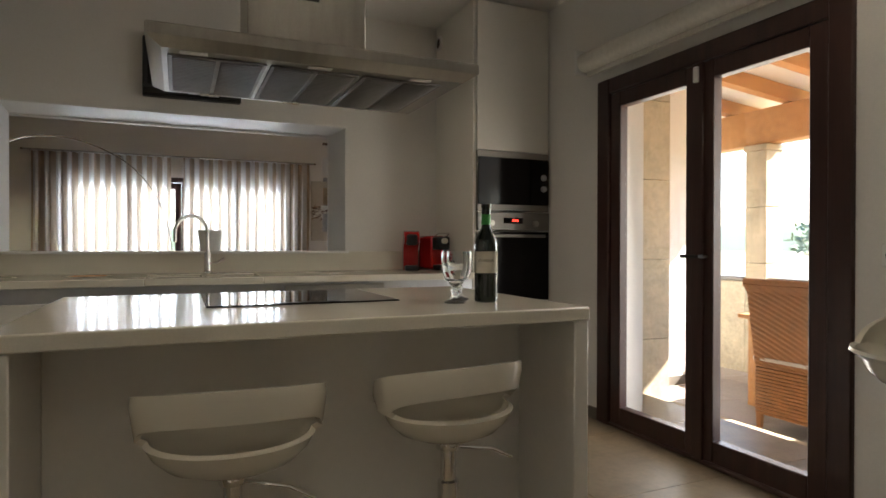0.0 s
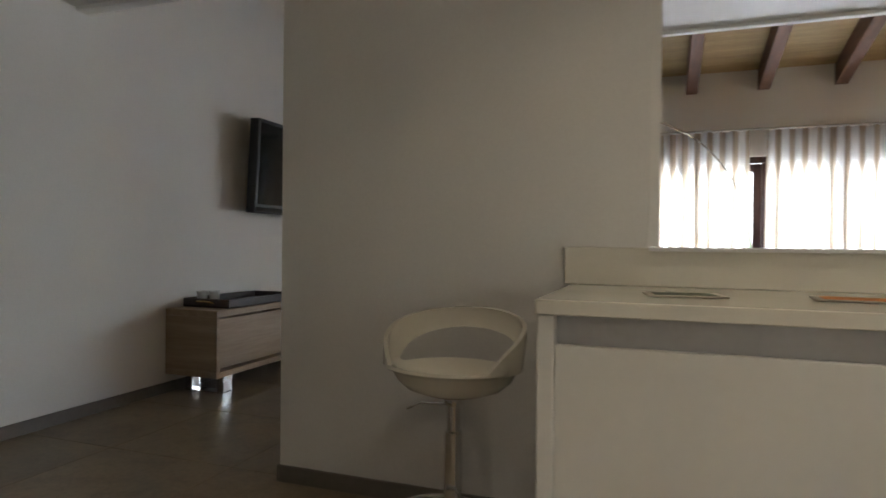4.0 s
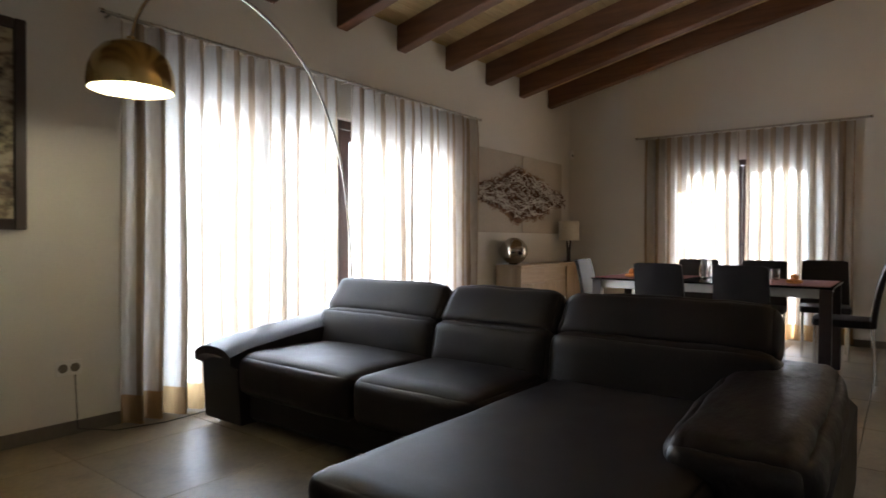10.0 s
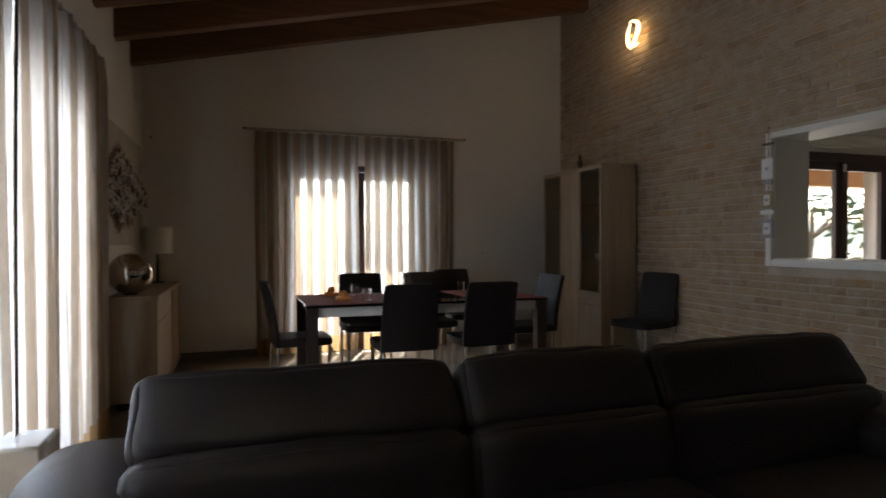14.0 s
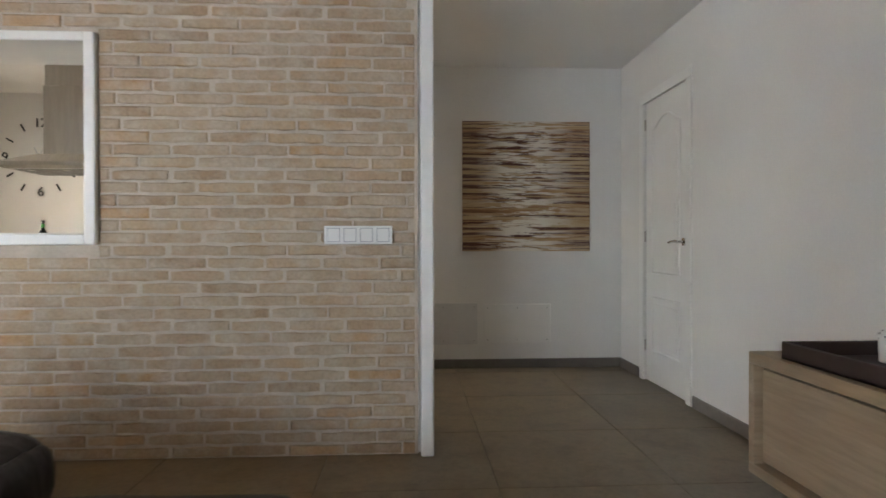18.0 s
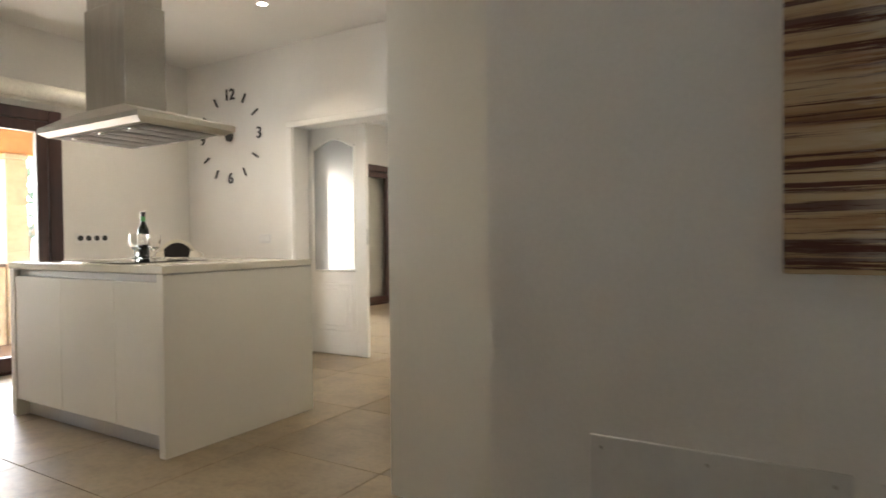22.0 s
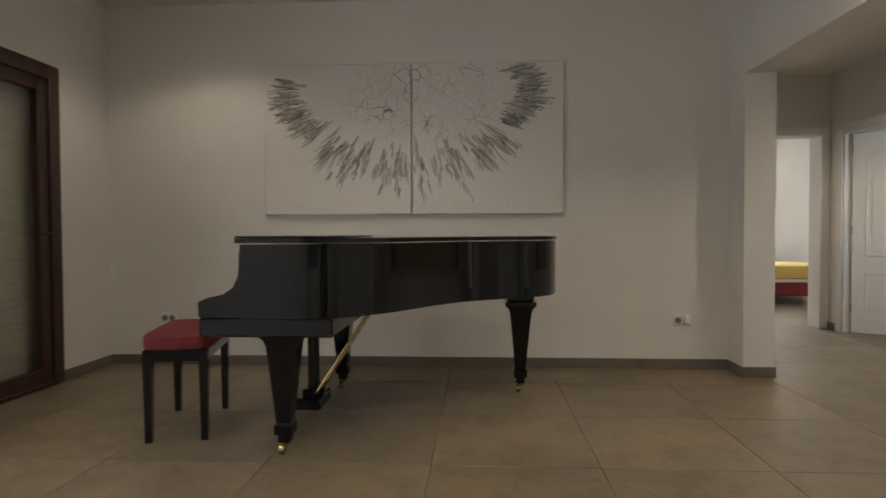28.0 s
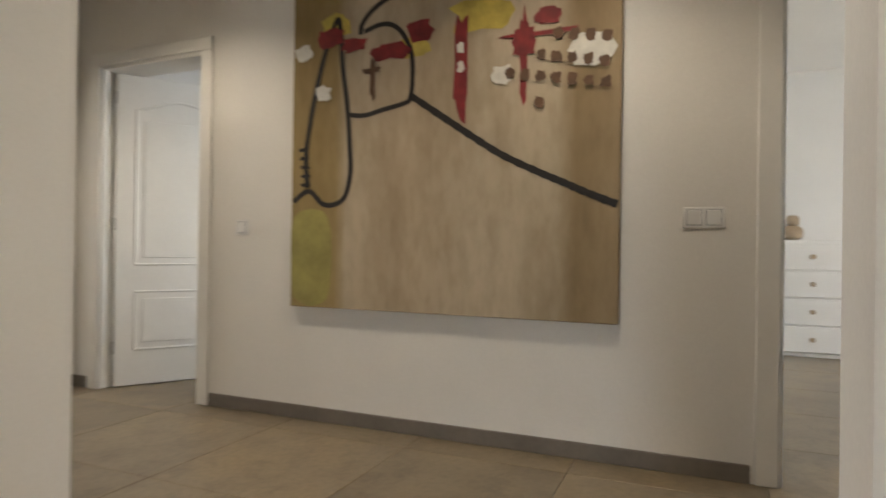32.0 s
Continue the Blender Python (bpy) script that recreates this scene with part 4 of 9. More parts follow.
# counter under the hatch
CX0, CY = 1.25, -0.665
part_names = thing("kitchen_counter", (2.9, -0.3, 0), "run of white lacquered base cabinets under the hatch", "cabinet")
part("end_panel", box((CX0, CY + 0.015, 0), (CX0 + 0.045, W1_Y0 - 0.004, 0.878), 0.003), M["lacquer"], part_names)
part("plinth", box((CX0 + 0.045, CY + 0.07, 0), (4.35, CY + 0.09, 0.10), 0.003), M["alu"], part_names)
part("handle_channel", box((CX0 + 0.047, CY + 0.05, 0.79), (4.35, CY + 0.066, 0.878), 0.003), M["alu"], part_names, "aluminium finger channel")
part("carcass", box((CX0 + 0.047, CY + 0.068, 0.10), (4.35, W1_Y0 - 0.004, 0.876), 0.003), M["lacquer"], part_names)
for a, bb in ((CX0 + 0.047, 2.268), (2.272, 3.10), (3.72, 4.35)):
    part("door_front", box((a, CY + 0.022, 0.105), (bb, CY + 0.046, 0.80), 0.003), M["lacquer"], part_names)
dw = thing("dishwasher", (3.41, -0.6, 0.1), "steel-fronted built-in dishwasher under the counter", "dishwasher")
part("front", box((3.104, CY + 0.022, 0.105), (3.716, CY + 0.046, 0.77), 0.003), M["steel"], dw)
part("control_strip", box((3.104, CY + 0.02, 0.775), (3.716, CY + 0.048, 0.865), 0.003), M["steel"], dw)
part("grip", box((3.35, CY + 0.012, 0.80), (3.47, CY + 0.02, 0.815), 0.002), M["blackplastic"], dw)
b = bmesh.new()
for lo, hi in (((CX0 - 0.004, CY, 0.88), (2.36, W1_Y0 - 0.004, 0.92)), ((2.98, CY, 0.88), (4.355, W1_Y0 - 0.004, 0.92)), ((2.36, CY, 0.88), (2.98, -0.52, 0.92)), ((2.36, -0.20, 0.88), (2.98, W1_Y0 - 0.004, 0.92)), ((2.655, -0.52, 0.88), (2.685, -0.20, 0.92))):
    cbox(b, lo, hi, 0.003)
solid("counter_worktop", b, M["quartz"], "cream quartz worktop along the wall with two sink cut-outs", "worktop")
solid("upstand", box((1.22, W1_Y0 - 0.022, 0.92), (4.355, W1_Y0 - 0.002, 1.058), 0.003), M["quartz"], "low cream quartz upstand behind the counter", "upstand", "structure")
sink = thing("sink", (2.67, -0.36, 0.75), "double stainless steel sink under the worktop", "sink")
for a, bb in ((2.355, 2.66), (2.68, 2.985)):
    s = bmesh.new()
    cbox(s, (a, -0.525, 0.73), (bb, -0.195, 0.735), 0.001)
    cbox(s, (a, -0.525, 0.735), (a + 0.004, -0.195, 0.879), 0.001)
    cbox(s, (bb - 0.004, -0.525, 0.735), (bb, -0.195, 0.879), 0.001)
    cbox(s, (a, -0.525, 0.735), (bb, -0.521, 0.879), 0.001)
    cbox(s, (a, -0.199, 0.735), (bb, -0.195, 0.879), 0.001)
    part("bowl", s, M["steel"], sink)
tap = thing("kitchen_tap", (2.70, -0.12, 0.92), "tall chrome swan-neck mixer tap beside the sink", "tap")
part("body", lathe(bmesh.new(), [(0.03, 0.0), (0.03, 0.012), (0.021, 0.02), (0.021, 0.13), (0.018, 0.14)], (2.70, -0.13, 0.92), 20), M["chrome"], tap)
arc = [(2.70, -0.13, 1.05), (2.70, -0.13, 1.18)] + [(2.70 - 0.095 * (1 - math.cos(t)), -0.13 - 0.06 * (1 - math.cos(t)), 1.18 + 0.105 * math.sin(t)) for t in [math.pi * k / 14 for k in range(1, 15)]] + [(2.51, -0.25, 1.12)]
part("spout", tube(bmesh.new(), arc, 0.012, 12), M["chrome"], tap)
part("lever", tube(bmesh.new(), [(2.72, -0.13, 0.985), (2.76, -0.13, 0.99), (2.80, -0.14, 1.02)], 0.007, 8), M["chrome"], tap)
vase = solid("tapered_vase", lathe(bmesh.new(), [(0.058, 0), (0.062, 0.004), (0.082, 0.137), (0.085, 0.142), (0.078, 0.140), (0.058, 0.012), (0.0, 0.010)], (2.73, 0.20, 1.0615), 28, False), M["ceramic"], "white tapered ceramic pot standing on the hatch sill", "vase")
for x, yy, turn, kind in ((1.62, -0.37, 8, 0), (2.06, -0.33, -6, 1)):
    m = Matrix.Translation((x, yy, 0.922)) @ Matrix.Rotation(radians(turn), 4, "Z")
    card = thing("place_mat", (x, yy, 0.922), "printed card table mat lying on the worktop", "mat", "table mats")
    part("sheet", cbox(bmesh.new(), (-0.105, -0.075, 0), (0.105, 0.075, 0.004), 0.001, m), M["label"], card)
    part("print", cbox(bmesh.new(), (-0.085, -0.055, 0.004), (0.085, 0.055, 0.0046), 0.0002, m), M["leaf"] if kind == 0 else M["napkin"], card, "printed picture")

# tall oven unit
tall = thing("tall_oven_cabinet", (4.77, -0.3, 0), "white tall cabinet holding the ovens", "cabinet")
OX0, OX1, OY = 4.360, 4.954, -0.60
part("side_panel", box((OX0, OY, 0), (OX0 + 0.02, W1_Y0 - 0.004, 2.775), 0.002), M["lacquer"], tall)
part("upper_door", box((OX0 + 0.022, OY - 0.02, 1.756), (OX1 - 0.002, OY, 2.77), 0.003), M["lacquer"], tall)
part("lower_door", box((OX0 + 0.022, OY - 0.02, 0.10), (OX1 - 0.002, OY, 0.70), 0.003), M["lacquer"], tall)
part("carcass", box((OX0 + 0.022, OY + 0.002, 0.10), (OX1 - 0.004, W1_Y0 - 0.004, 2.77), 0.002), M["lacquer"], tall)
part("plinth", box((OX0 + 0.022, OY + 0.05, 0), (OX1 - 0.004, OY + 0.07, 0.10), 0.002), M["alu"], tall)
mw = thing("microwave", (4.77, -0.6, 1.4), "black glass built-in microwave with a steel edge", "microwave")
part("steel_edge", box((OX0 + 0.022, OY - 0.022, 1.34), (OX1 - 0.002, OY - 0.002, 1.752), 0.003), M["ovensteel"], mw)
part("glass_door", box((OX0 + 0.024, OY - 0.034, 1.385), (OX0 + 0.435, OY - 0.022, 1.708), 0.003), M["ovenglass"], mw)
ctl = part("control_panel", box((OX0 + 0.437, OY - 0.034, 1.385), (OX1 - 0.006, OY - 0.022, 1.708), 0.003), M["ovenglass"], mw)
for z in (1.50, 1.58):
    part("knob", lathe(bmesh.new(), [(0.021, 0), (0.021, 0.016), (0.016, 0.022)], (0, 0, 0), 18), M["alu"], ctl).matrix_basis = Matrix.Translation((OX1 - 0.055, OY - 0.034, z)) @ Matrix.Rotation(radians(90), 4, "X")
ov = thing("oven", (4.77, -0.6, 0.7), "steel and black glass built-in oven with a bar handle", "oven")
part("fascia", box((OX0 + 0.022, OY - 0.03, 1.208), (OX1 - 0.002, OY - 0.002, 1.332), 0.003), M["ovensteel"], ov)
part("display", box((OX0 + 0.22, OY - 0.033, 1.255), (OX1 - 0.22, OY - 0.03, 1.295), 0.001), M["blackglass"], ov)
b = bmesh.new()
for k in range(3):
    cbox(b, (OX0 + 0.29 + k * 0.018, OY - 0.0342, 1.268), (OX0 + 0.30 + k * 0.018, OY - 0.033, 1.284), 0.0003)
part("clock_digits", b, M["ledred"], ov, "red lit clock digits")
for x in (OX0 + 0.12, OX1 - 0.12):
    part("knob", lathe(bmesh.new(), [(0.022, 0), (0.022, 0.02), (0.018, 0.024)], (0, 0, 0), 18), M["steel"], ov).matrix_basis = Matrix.Translation((x, OY - 0.03, 1.255)) @ Matrix.Rotation(radians(90), 4, "X")
dr = part("oven_door", box((OX0 + 0.022, OY - 0.028, 0.715), (OX1 - 0.002, OY - 0.002, 1.20), 0.003), M["ovensteel"], ov)
part("door_glass", box((OX0 + 0.026, OY - 0.032, 0.72), (OX1 - 0.006, OY - 0.028, 1.196), 0.002), M["ovenglass"], dr)
part("bar_handle", box((OX0 + 0.05, OY - 0.066, 1.158), (OX1 - 0.05, OY - 0.054, 1.180), 0.004), M["ovensteel"], dr, "flat steel bar handle")
for x in (OX0 + 0.09, OX1 - 0.11):
    part("handle_post", box((x, OY - 0.055, 1.163), (x + 0.02, OY - 0.032, 1.175), 0.002), M["ovensteel"], dr)

# tall units on the passage side with the fridge
units = thing("tall_cabinets", (0.64, -2.6, 0), "white tall larder cabinets with grip gaps", "cabinet")
part("side_panel", box((VEST_X + 0.004, VEST_Y - 0.27, 0.10), (0.865, VEST_Y - 0.252, 2.775), 0.003), M["lacquer"], units)
part("carcass", box((VEST_X + 0.004, -3.30, 0.10), (0.84, VEST_Y - 0.272, 2.77), 0.003), M["lacquer"], units)
part("plinth", box((VEST_X + 0.004, -3.30, 0.0), (0.82, VEST_Y - 0.256, 0.10), 0.003), M["lacquer"], units)
for y0, y1 in ((-2.55, VEST_Y - 0.275), (-3.30, -2.554)):
    part("upper_door", box((0.842, y0, 0.93), (0.865, y1 - 0.002, 2.77), 0.003), M["lacquer"], units)
    part("lower_door", box((0.842, y0, 0.11), (0.865, y1 - 0.002, 0.865), 0.003), M["lacquer"], units)
    part("grip_gap", box((0.835, y0, 0.866), (0.845, y1 - 0.002, 0.929), 0.002), M["alu"], units)
fr = thing("fridge", (0.64, -3.64, 0), "stainless steel tall fridge with a long bar handle", "fridge")
part("cabinet", box((VEST_X + 0.004, -3.965, 0.02), (1.0, -3.31, 2.05), 0.004), M["alu"], fr)
part("upper_panel", box((VEST_X + 0.004, -3.965, 2.055), (1.0, -3.31, 2.775), 0.004), M["lacquer"], fr)
part("door", box((1.002, -3.962, 0.08), (1.06, -3.312, 2.05), 0.006), M["steel"], fr)
part("bar_handle", box((1.12, -3.94, 0.22), (1.17, -3.905, 1.88), 0.008), M["chrome"], fr)
for z in (0.26, 1.80):
    part("handle_foot", box((1.055, -3.94, z), (1.122, -3.905, z + 0.05), 0.005), M["chrome"], fr)

# coffee machines
for x, yy, turn, lab in ((4.09, -0.13, -15, "round-shouldered red and black coffee machine on the counter"), (4.27, -0.18, 12, "square red coffee machine with a black front on the counter")):
    m = Matrix.Translation((x, yy, 0.922)) @ Matrix.Rotation(radians(turn), 4, "Z")
    cm = thing("coffee_machine", (x, yy, 0.922), lab, "coffee machine", "coffee machines")
    if turn < 0:
        b = bmesh.new()
        out = [(0.10, 0.0), (0.105, 0.1), (0.09, 0.22), (0.05, 0.27), (0.0, 0.285), (-0.05, 0.27), (-0.075, 0.235), (-0.07, 0.2), (-0.02, 0.19), (0.01, 0.16), (0.02, 0.08), (0.0, 0.0)]
        n = len(out)
        put(b, [m @ Vector((-0.055, yq, z)) for yq, z in out] + [m @ Vector((0.055, yq, z)) for yq, z in out], [tuple(range(n)), tuple(range(n, 2 * n))[::-1]] + [(k, (k + 1) % n, n + (k + 1) % n, n + k) for k in range(n)])
        part("body", b, M["red"], cm)
        part("brew_head", cbox(bmesh.new(), (-0.04, -0.085, 0.18), (0.04, -0.01, 0.262), 0.012, m), M["blackplastic"], cm)
        part("drip_tray", cbox(bmesh.new(), (-0.05, -0.10, 0), (0.05, 0.005, 0.035), 0.008, m), M["blackplastic"], cm)
    else:
        part("body", cbox(bmesh.new(), (-0.06, -0.02, 0.01), (0.06, 0.15, 0.25), 0.012, m), M["red"], cm)
        part("front_block", cbox(bmesh.new(), (-0.055, -0.10, 0.15), (0.055, -0.02, 0.245), 0.01, m), M["blackplastic"], cm)
        part("lever_arch", tube(bmesh.new(), [m @ Vector(p) for p in ((-0.05, -0.05, 0.245), (-0.05, -0.09, 0.268), (0.05, -0.09, 0.268), (0.05, -0.05, 0.245))], 0.006, 8), M["chrome"], cm)
        part("dial", cushion(bmesh.new(), (-0.03, -0.112, 0.19), (0.03, -0.098, 0.235), 0.8, 6, m), M["chrome"], cm)
        part("drip_tray", cbox(bmesh.new(), (-0.05, -0.12, 0), (0.05, -0.02, 0.04), 0.008, m), M["blackplastic"], cm)

# bottle and glasses
bt = thing("wine_bottle", (3.448, -2.522, TOP), "dark red wine bottle with a pale label on the island", "bottle")
part("glass_body", lathe(bmesh.new(), [(0.034, 0), (0.0375, 0.004), (0.0375, 0.185), (0.034, 0.205), (0.018, 0.235), (0.0145, 0.25), (0.0145, 0.305), (0.0165, 0.306), (0.0165, 0.318), (0.012, 0.319)], (3.448, -2.522, TOP), 28), M["bottleglass"], bt)
part("capsule", lathe(bmesh.new(), [(0.0152, 0.252), (0.0152, 0.285)], (3.448, -2.522, TOP), 20, False), M["bottlegreen"], bt, "green foil band")
lab = part("paper_label", lathe(bmesh.new(), [(0.0379, 0.095), (0.0379, 0.165)], (3.448, -2.522, TOP), 28, False), M["label"], bt, "cream paper label")
tx = moved(text_mesh("SYNERA", 0.014, 0.0003), Matrix.Translation((3.448, -2.522, TOP + 0.135)) @ Matrix.Rotation(radians(-28), 4, "Z") @ Matrix.Translation((0, -0.0385, 0)) @ Matrix.Rotation(radians(90), 4, "X"))
part("lettering", tx, M["ink"], lab)
for x, yy in ((3.335, -2.525), (3.392, -2.435)):
    g = thing("wine_goblet", (x, yy, TOP), "clear glass goblet on a short stem", "glass", "goblets")
    part("bowl", lathe(bmesh.new(), [(0.012, 0.055), (0.032, 0.075), (0.043, 0.105), (0.044, 0.145), (0.041, 0.165), (0.039, 0.165), (0.042, 0.145), (0.041, 0.107), (0.03, 0.079), (0.0, 0.066)], (x, yy, TOP), 24, False), M["clearglass"], g)
    part("stem", lathe(bmesh.new(), [(0.034, 0), (0.034, 0.004), (0.012, 0.012), (0.010, 0.03), (0.014, 0.04), (0.010, 0.05), (0.012, 0.056)], (x, yy, TOP), 20), M["clearglass"], g)

# wall television over the hatch
def television(name, m, w, h, label, d=0.06):
    tv = thing(name, m.translation, label, "television")
    part("casing", cbox(bmesh.new(), (-w / 2, 0, 0), (w / 2, d, h), 0.008, m), M["blackplastic"], tv)
    part("screen", cbox(bmesh.new(), (-w / 2 + 0.03, -0.003, 0.075), (w / 2 - 0.03, 0.001, h - 0.03), 0.001, m), M["blackglass"], tv, "dark glossy screen")
    part("speaker_strip", cbox(bmesh.new(), (-w / 2 + 0.01, -0.002, 0.012), (w / 2 - 0.01, 0.001, 0.05), 0.001, m), M["piano"], tv)
    part("badge", cbox(bmesh.new(), (-0.03, -0.0035, 0.028), (0.03, -0.001, 0.036), 0.0003, m), M["alu"], tv)
    part("wall_bracket", cbox(bmesh.new(), (-0.12, d, h * 0.35), (0.12, d + 0.06, h * 0.75), 0.004, m), M["castiron"], tv)
    return tv


television("kitchen_television", pose(2.618, -0.04, 2.048, -4), 0.592, 0.385, "small black television mounted on the wall above the hatch", 0.05)

# clock of loose numerals
clock = thing("wall_clock", (4.32, CLK_Y, 2.03), "large wall clock of loose black numerals and bars", "clock")
cm = Matrix.Translation((4.32, CLK_Y + 0.008, 2.03)) @ Matrix.Rotation(radians(180), 4, "Z") @ Matrix.Rotation(radians(90), 4, "X")
for k in range(12):
    a = radians(30 * k)
    px_, py_ = 0.40 * math.sin(a), 0.40 * math.cos(a)
    if k % 3 == 0:
        bm = moved(text_mesh({0: "12", 3: "3", 6: "6", 9: "9"}[k], 0.15, 0.006), cm @ Matrix.Translation((px_, py_, 0)))
        bmesh.ops.triangulate(bm, faces=bm.faces)
        part("numeral", bm, M["ink"], clock, smooth=False)
    else:
        part("hour_bar", cbox(bmesh.new(), (-0.009, -0.045, -0.006), (0.009, 0.045, 0.006), 0.002, cm @ Matrix.Translation((px_, py_, 0)) @ Matrix.Rotation(-a, 4, "Z")), M["ink"], clock)
part("hub", lathe(bmesh.new(), [(0.045, 0), (0.045, 0.02), (0.03, 0.026)], (0, 0, 0), 28), M["ink"], clock).matrix_basis = cm
for a, ln, w in ((-28, 0.13, 0.007), (20, 0.09, 0.007)):
    part("clock_hand", cbox(bmesh.new(), (-w, 0.03, 0.020), (w, ln, 0.023), 0.001, cm @ Matrix.Rotation(radians(-a), 4, "Z")), M["alu"], clock)


def switch_plate(at, turn, gangs, label, w=0.075, rocker=True, dark=False, category="switch"):
    """A wall plate whose face looks along -y before the turn."""
    m = Matrix.Translation(at) @ Matrix.Rotation(radians(turn), 4, "Z")
    sw = thing("light_switch" if category == "switch" else "wall_socket", at, label, category)
    part("plate", cbox(bmesh.new(), (-gangs * w / 2 - 0.005, -0.009, -0.043), (gangs * w / 2 + 0.005, 0, 0.043), 0.003, m), M["socket"], sw)
    for g in range(gangs):
        x = (g - (gangs - 1) / 2) * w
        if rocker:
            part("rocker_gap", cbox(bmesh.new(), (x - 0.030, -0.0094, -0.033), (x + 0.030, -0.0085, 0.033), 0.0002, m), M["greyblind"], sw)
            part("rocker", cbox(bmesh.new(), (x - 0.027, -0.013, -0.03), (x + 0.027, -0.0088, 0.03), 0.003, m), M["socket"], sw)
        else:
            b = bmesh.new()
            lathe(b, [(0.024, 0.0005), (0.024, 0.002)], (0, 0, 0), 20)
            o = part("socket_face", b, M["blackplastic"] if dark else M["skirting"], sw)
            o.matrix_basis = m @ Matrix.Translation((x, -0.009, 0)) @ Matrix.Rotation(radians(90), 4, "X")
    return sw


switch_plate((3.86, CLK_Y, 1.05), 180, 2, "white double light switch beside the sliding door")
switch_plate((KIT_X, -3.0, 1.07), -90, 4, "white wall sockets with two dark inserts by the terrace door", 0.07, False, True, "socket")
switch_plate((0.272, W1_Y1 + 0.012, 1.05), 180, 4, "white four-gang light switch on the brick wall", 0.0775)

# sliding door with casing
sd = thing("door_sliding", (3.2, -4.16, 0), "white sliding door with an arched frosted pane, half open", "door", kind="structure")
LX0, LX1, LY0, LY1, LZ = 2.842, 3.575, -4.222, -4.184, 2.05
part("stile", box((LX0, LY0, 0.006), (LX0 + 0.115, LY1, LZ), 0.003), M["door_white"], sd)
part("stile", box((LX1 - 0.115, LY0, 0.006), (LX1, LY1, LZ), 0.003), M["door_white"], sd)
part("bottom_rail", box((LX0 + 0.115, LY0, 0.006), (LX1 - 0.115, LY1, 0.75), 0.002), M["door_white"], sd)
b = bmesh.new()
n = 18
low = [(LX0 + 0.115 + (LX1 - LX0 - 0.23) * k / n, 1.86 + 0.085 * math.sin(math.pi * k / n) ** 1.4) for k in range(n + 1)]
out = low + [(LX1 - 0.115, LZ), (LX0 + 0.115, LZ)]
put(b, [(x, LY0, z) for x, z in out] + [(x, LY1, z) for x, z in out], [tuple(range(len(out))), tuple(range(len(out), 2 * len(out)))[::-1]] + [(k, (k + 1) % len(out), len(out) + (k + 1) % len(out), len(out) + k) for k in range(len(out))])
part("arched_top_rail", b, M["door_white"], sd)
part("frosted_pane", box((LX0 + 0.11, -4.206, 0.745), (LX1 - 0.11, -4.200, 1.96), 0.001), M["frost"], sd, "frosted glass pane").visible_shadow = False
bead = [(LX0 + 0.122, LY1, 0.758), (LX0 + 0.122, LY1, 1.85)] + [(x * 0.98 + 0.02 * 3.21, LY1, z - 0.01) for x, z in low[1:-1]] + [(LX1 - 0.122, LY1, 1.85), (LX1 - 0.122, LY1, 0.758), (LX0 + 0.122, LY1, 0.758)]
part("glazing_bead", tube(bmesh.new(), bead, 0.011, 6, False), M["door_white"], sd)
b = bmesh.new()
cbox(b, (LX0 + 0.17, LY1 - 0.002, 0.22), (LX1 - 0.17, LY1 + 0.009, 0.64), 0.009)
cbox(b, (LX0 + 0.21, LY1, 0.26), (LX1 - 0.21, LY1 + 0.014, 0.60), 0.012)
part("raised_panel", b, M["door_white"], sd)
part("edge_pull", box((LX0 - 0.001, -4.212, 0.98), (LX0 + 0.004, -4.194, 1.12), 0.001), M["chrome"], sd)
for name, y0, y1 in (("trim_sliding_door_kitchen", CLK_Y, CLK_Y + 0.016), ("trim_sliding_door_music", -4.281, -4.265)):
    cs = thing(name, (2.8, y0, 0), "white moulded casing round the sliding door opening", "trim", kind="structure")
    part("casing_side", box((2.004, y0, 0), (2.084, y1, 2.036), 0.005), M["door_white"], cs)
    part("casing_side", box((3.498, y0, 0), (3.570, y1, 2.036), 0.005), M["door_white"], cs)
    part("casing_head", box((2.004, y0, 2.036), (3.570, y1, 2.088), 0.005), M["door_white"], cs)
lin = thing("trim_sliding_door_lining", (2.8, -4.1, 0), "white lining boards inside the sliding door opening", "trim", kind="structure")
part("lining", box((2.080, -4.263, 0), (2.092, -3.982, 2.05), 0.002), M["door_white"], lin)
part("lining", box((3.49, -4.168, 0), (3.502, -3.982, 2.05), 0.002), M["door_white"], lin)
part("lining", box((2.092, -4.168, 2.036), (3.49, -3.982, 2.052), 0.002), M["door_white"], lin)
part("strike_plate", box((2.092, -4.222, 0.95), (2.095, -4.186, 1.13), 0.001), M["chrome"], lin, "chrome strike plate")


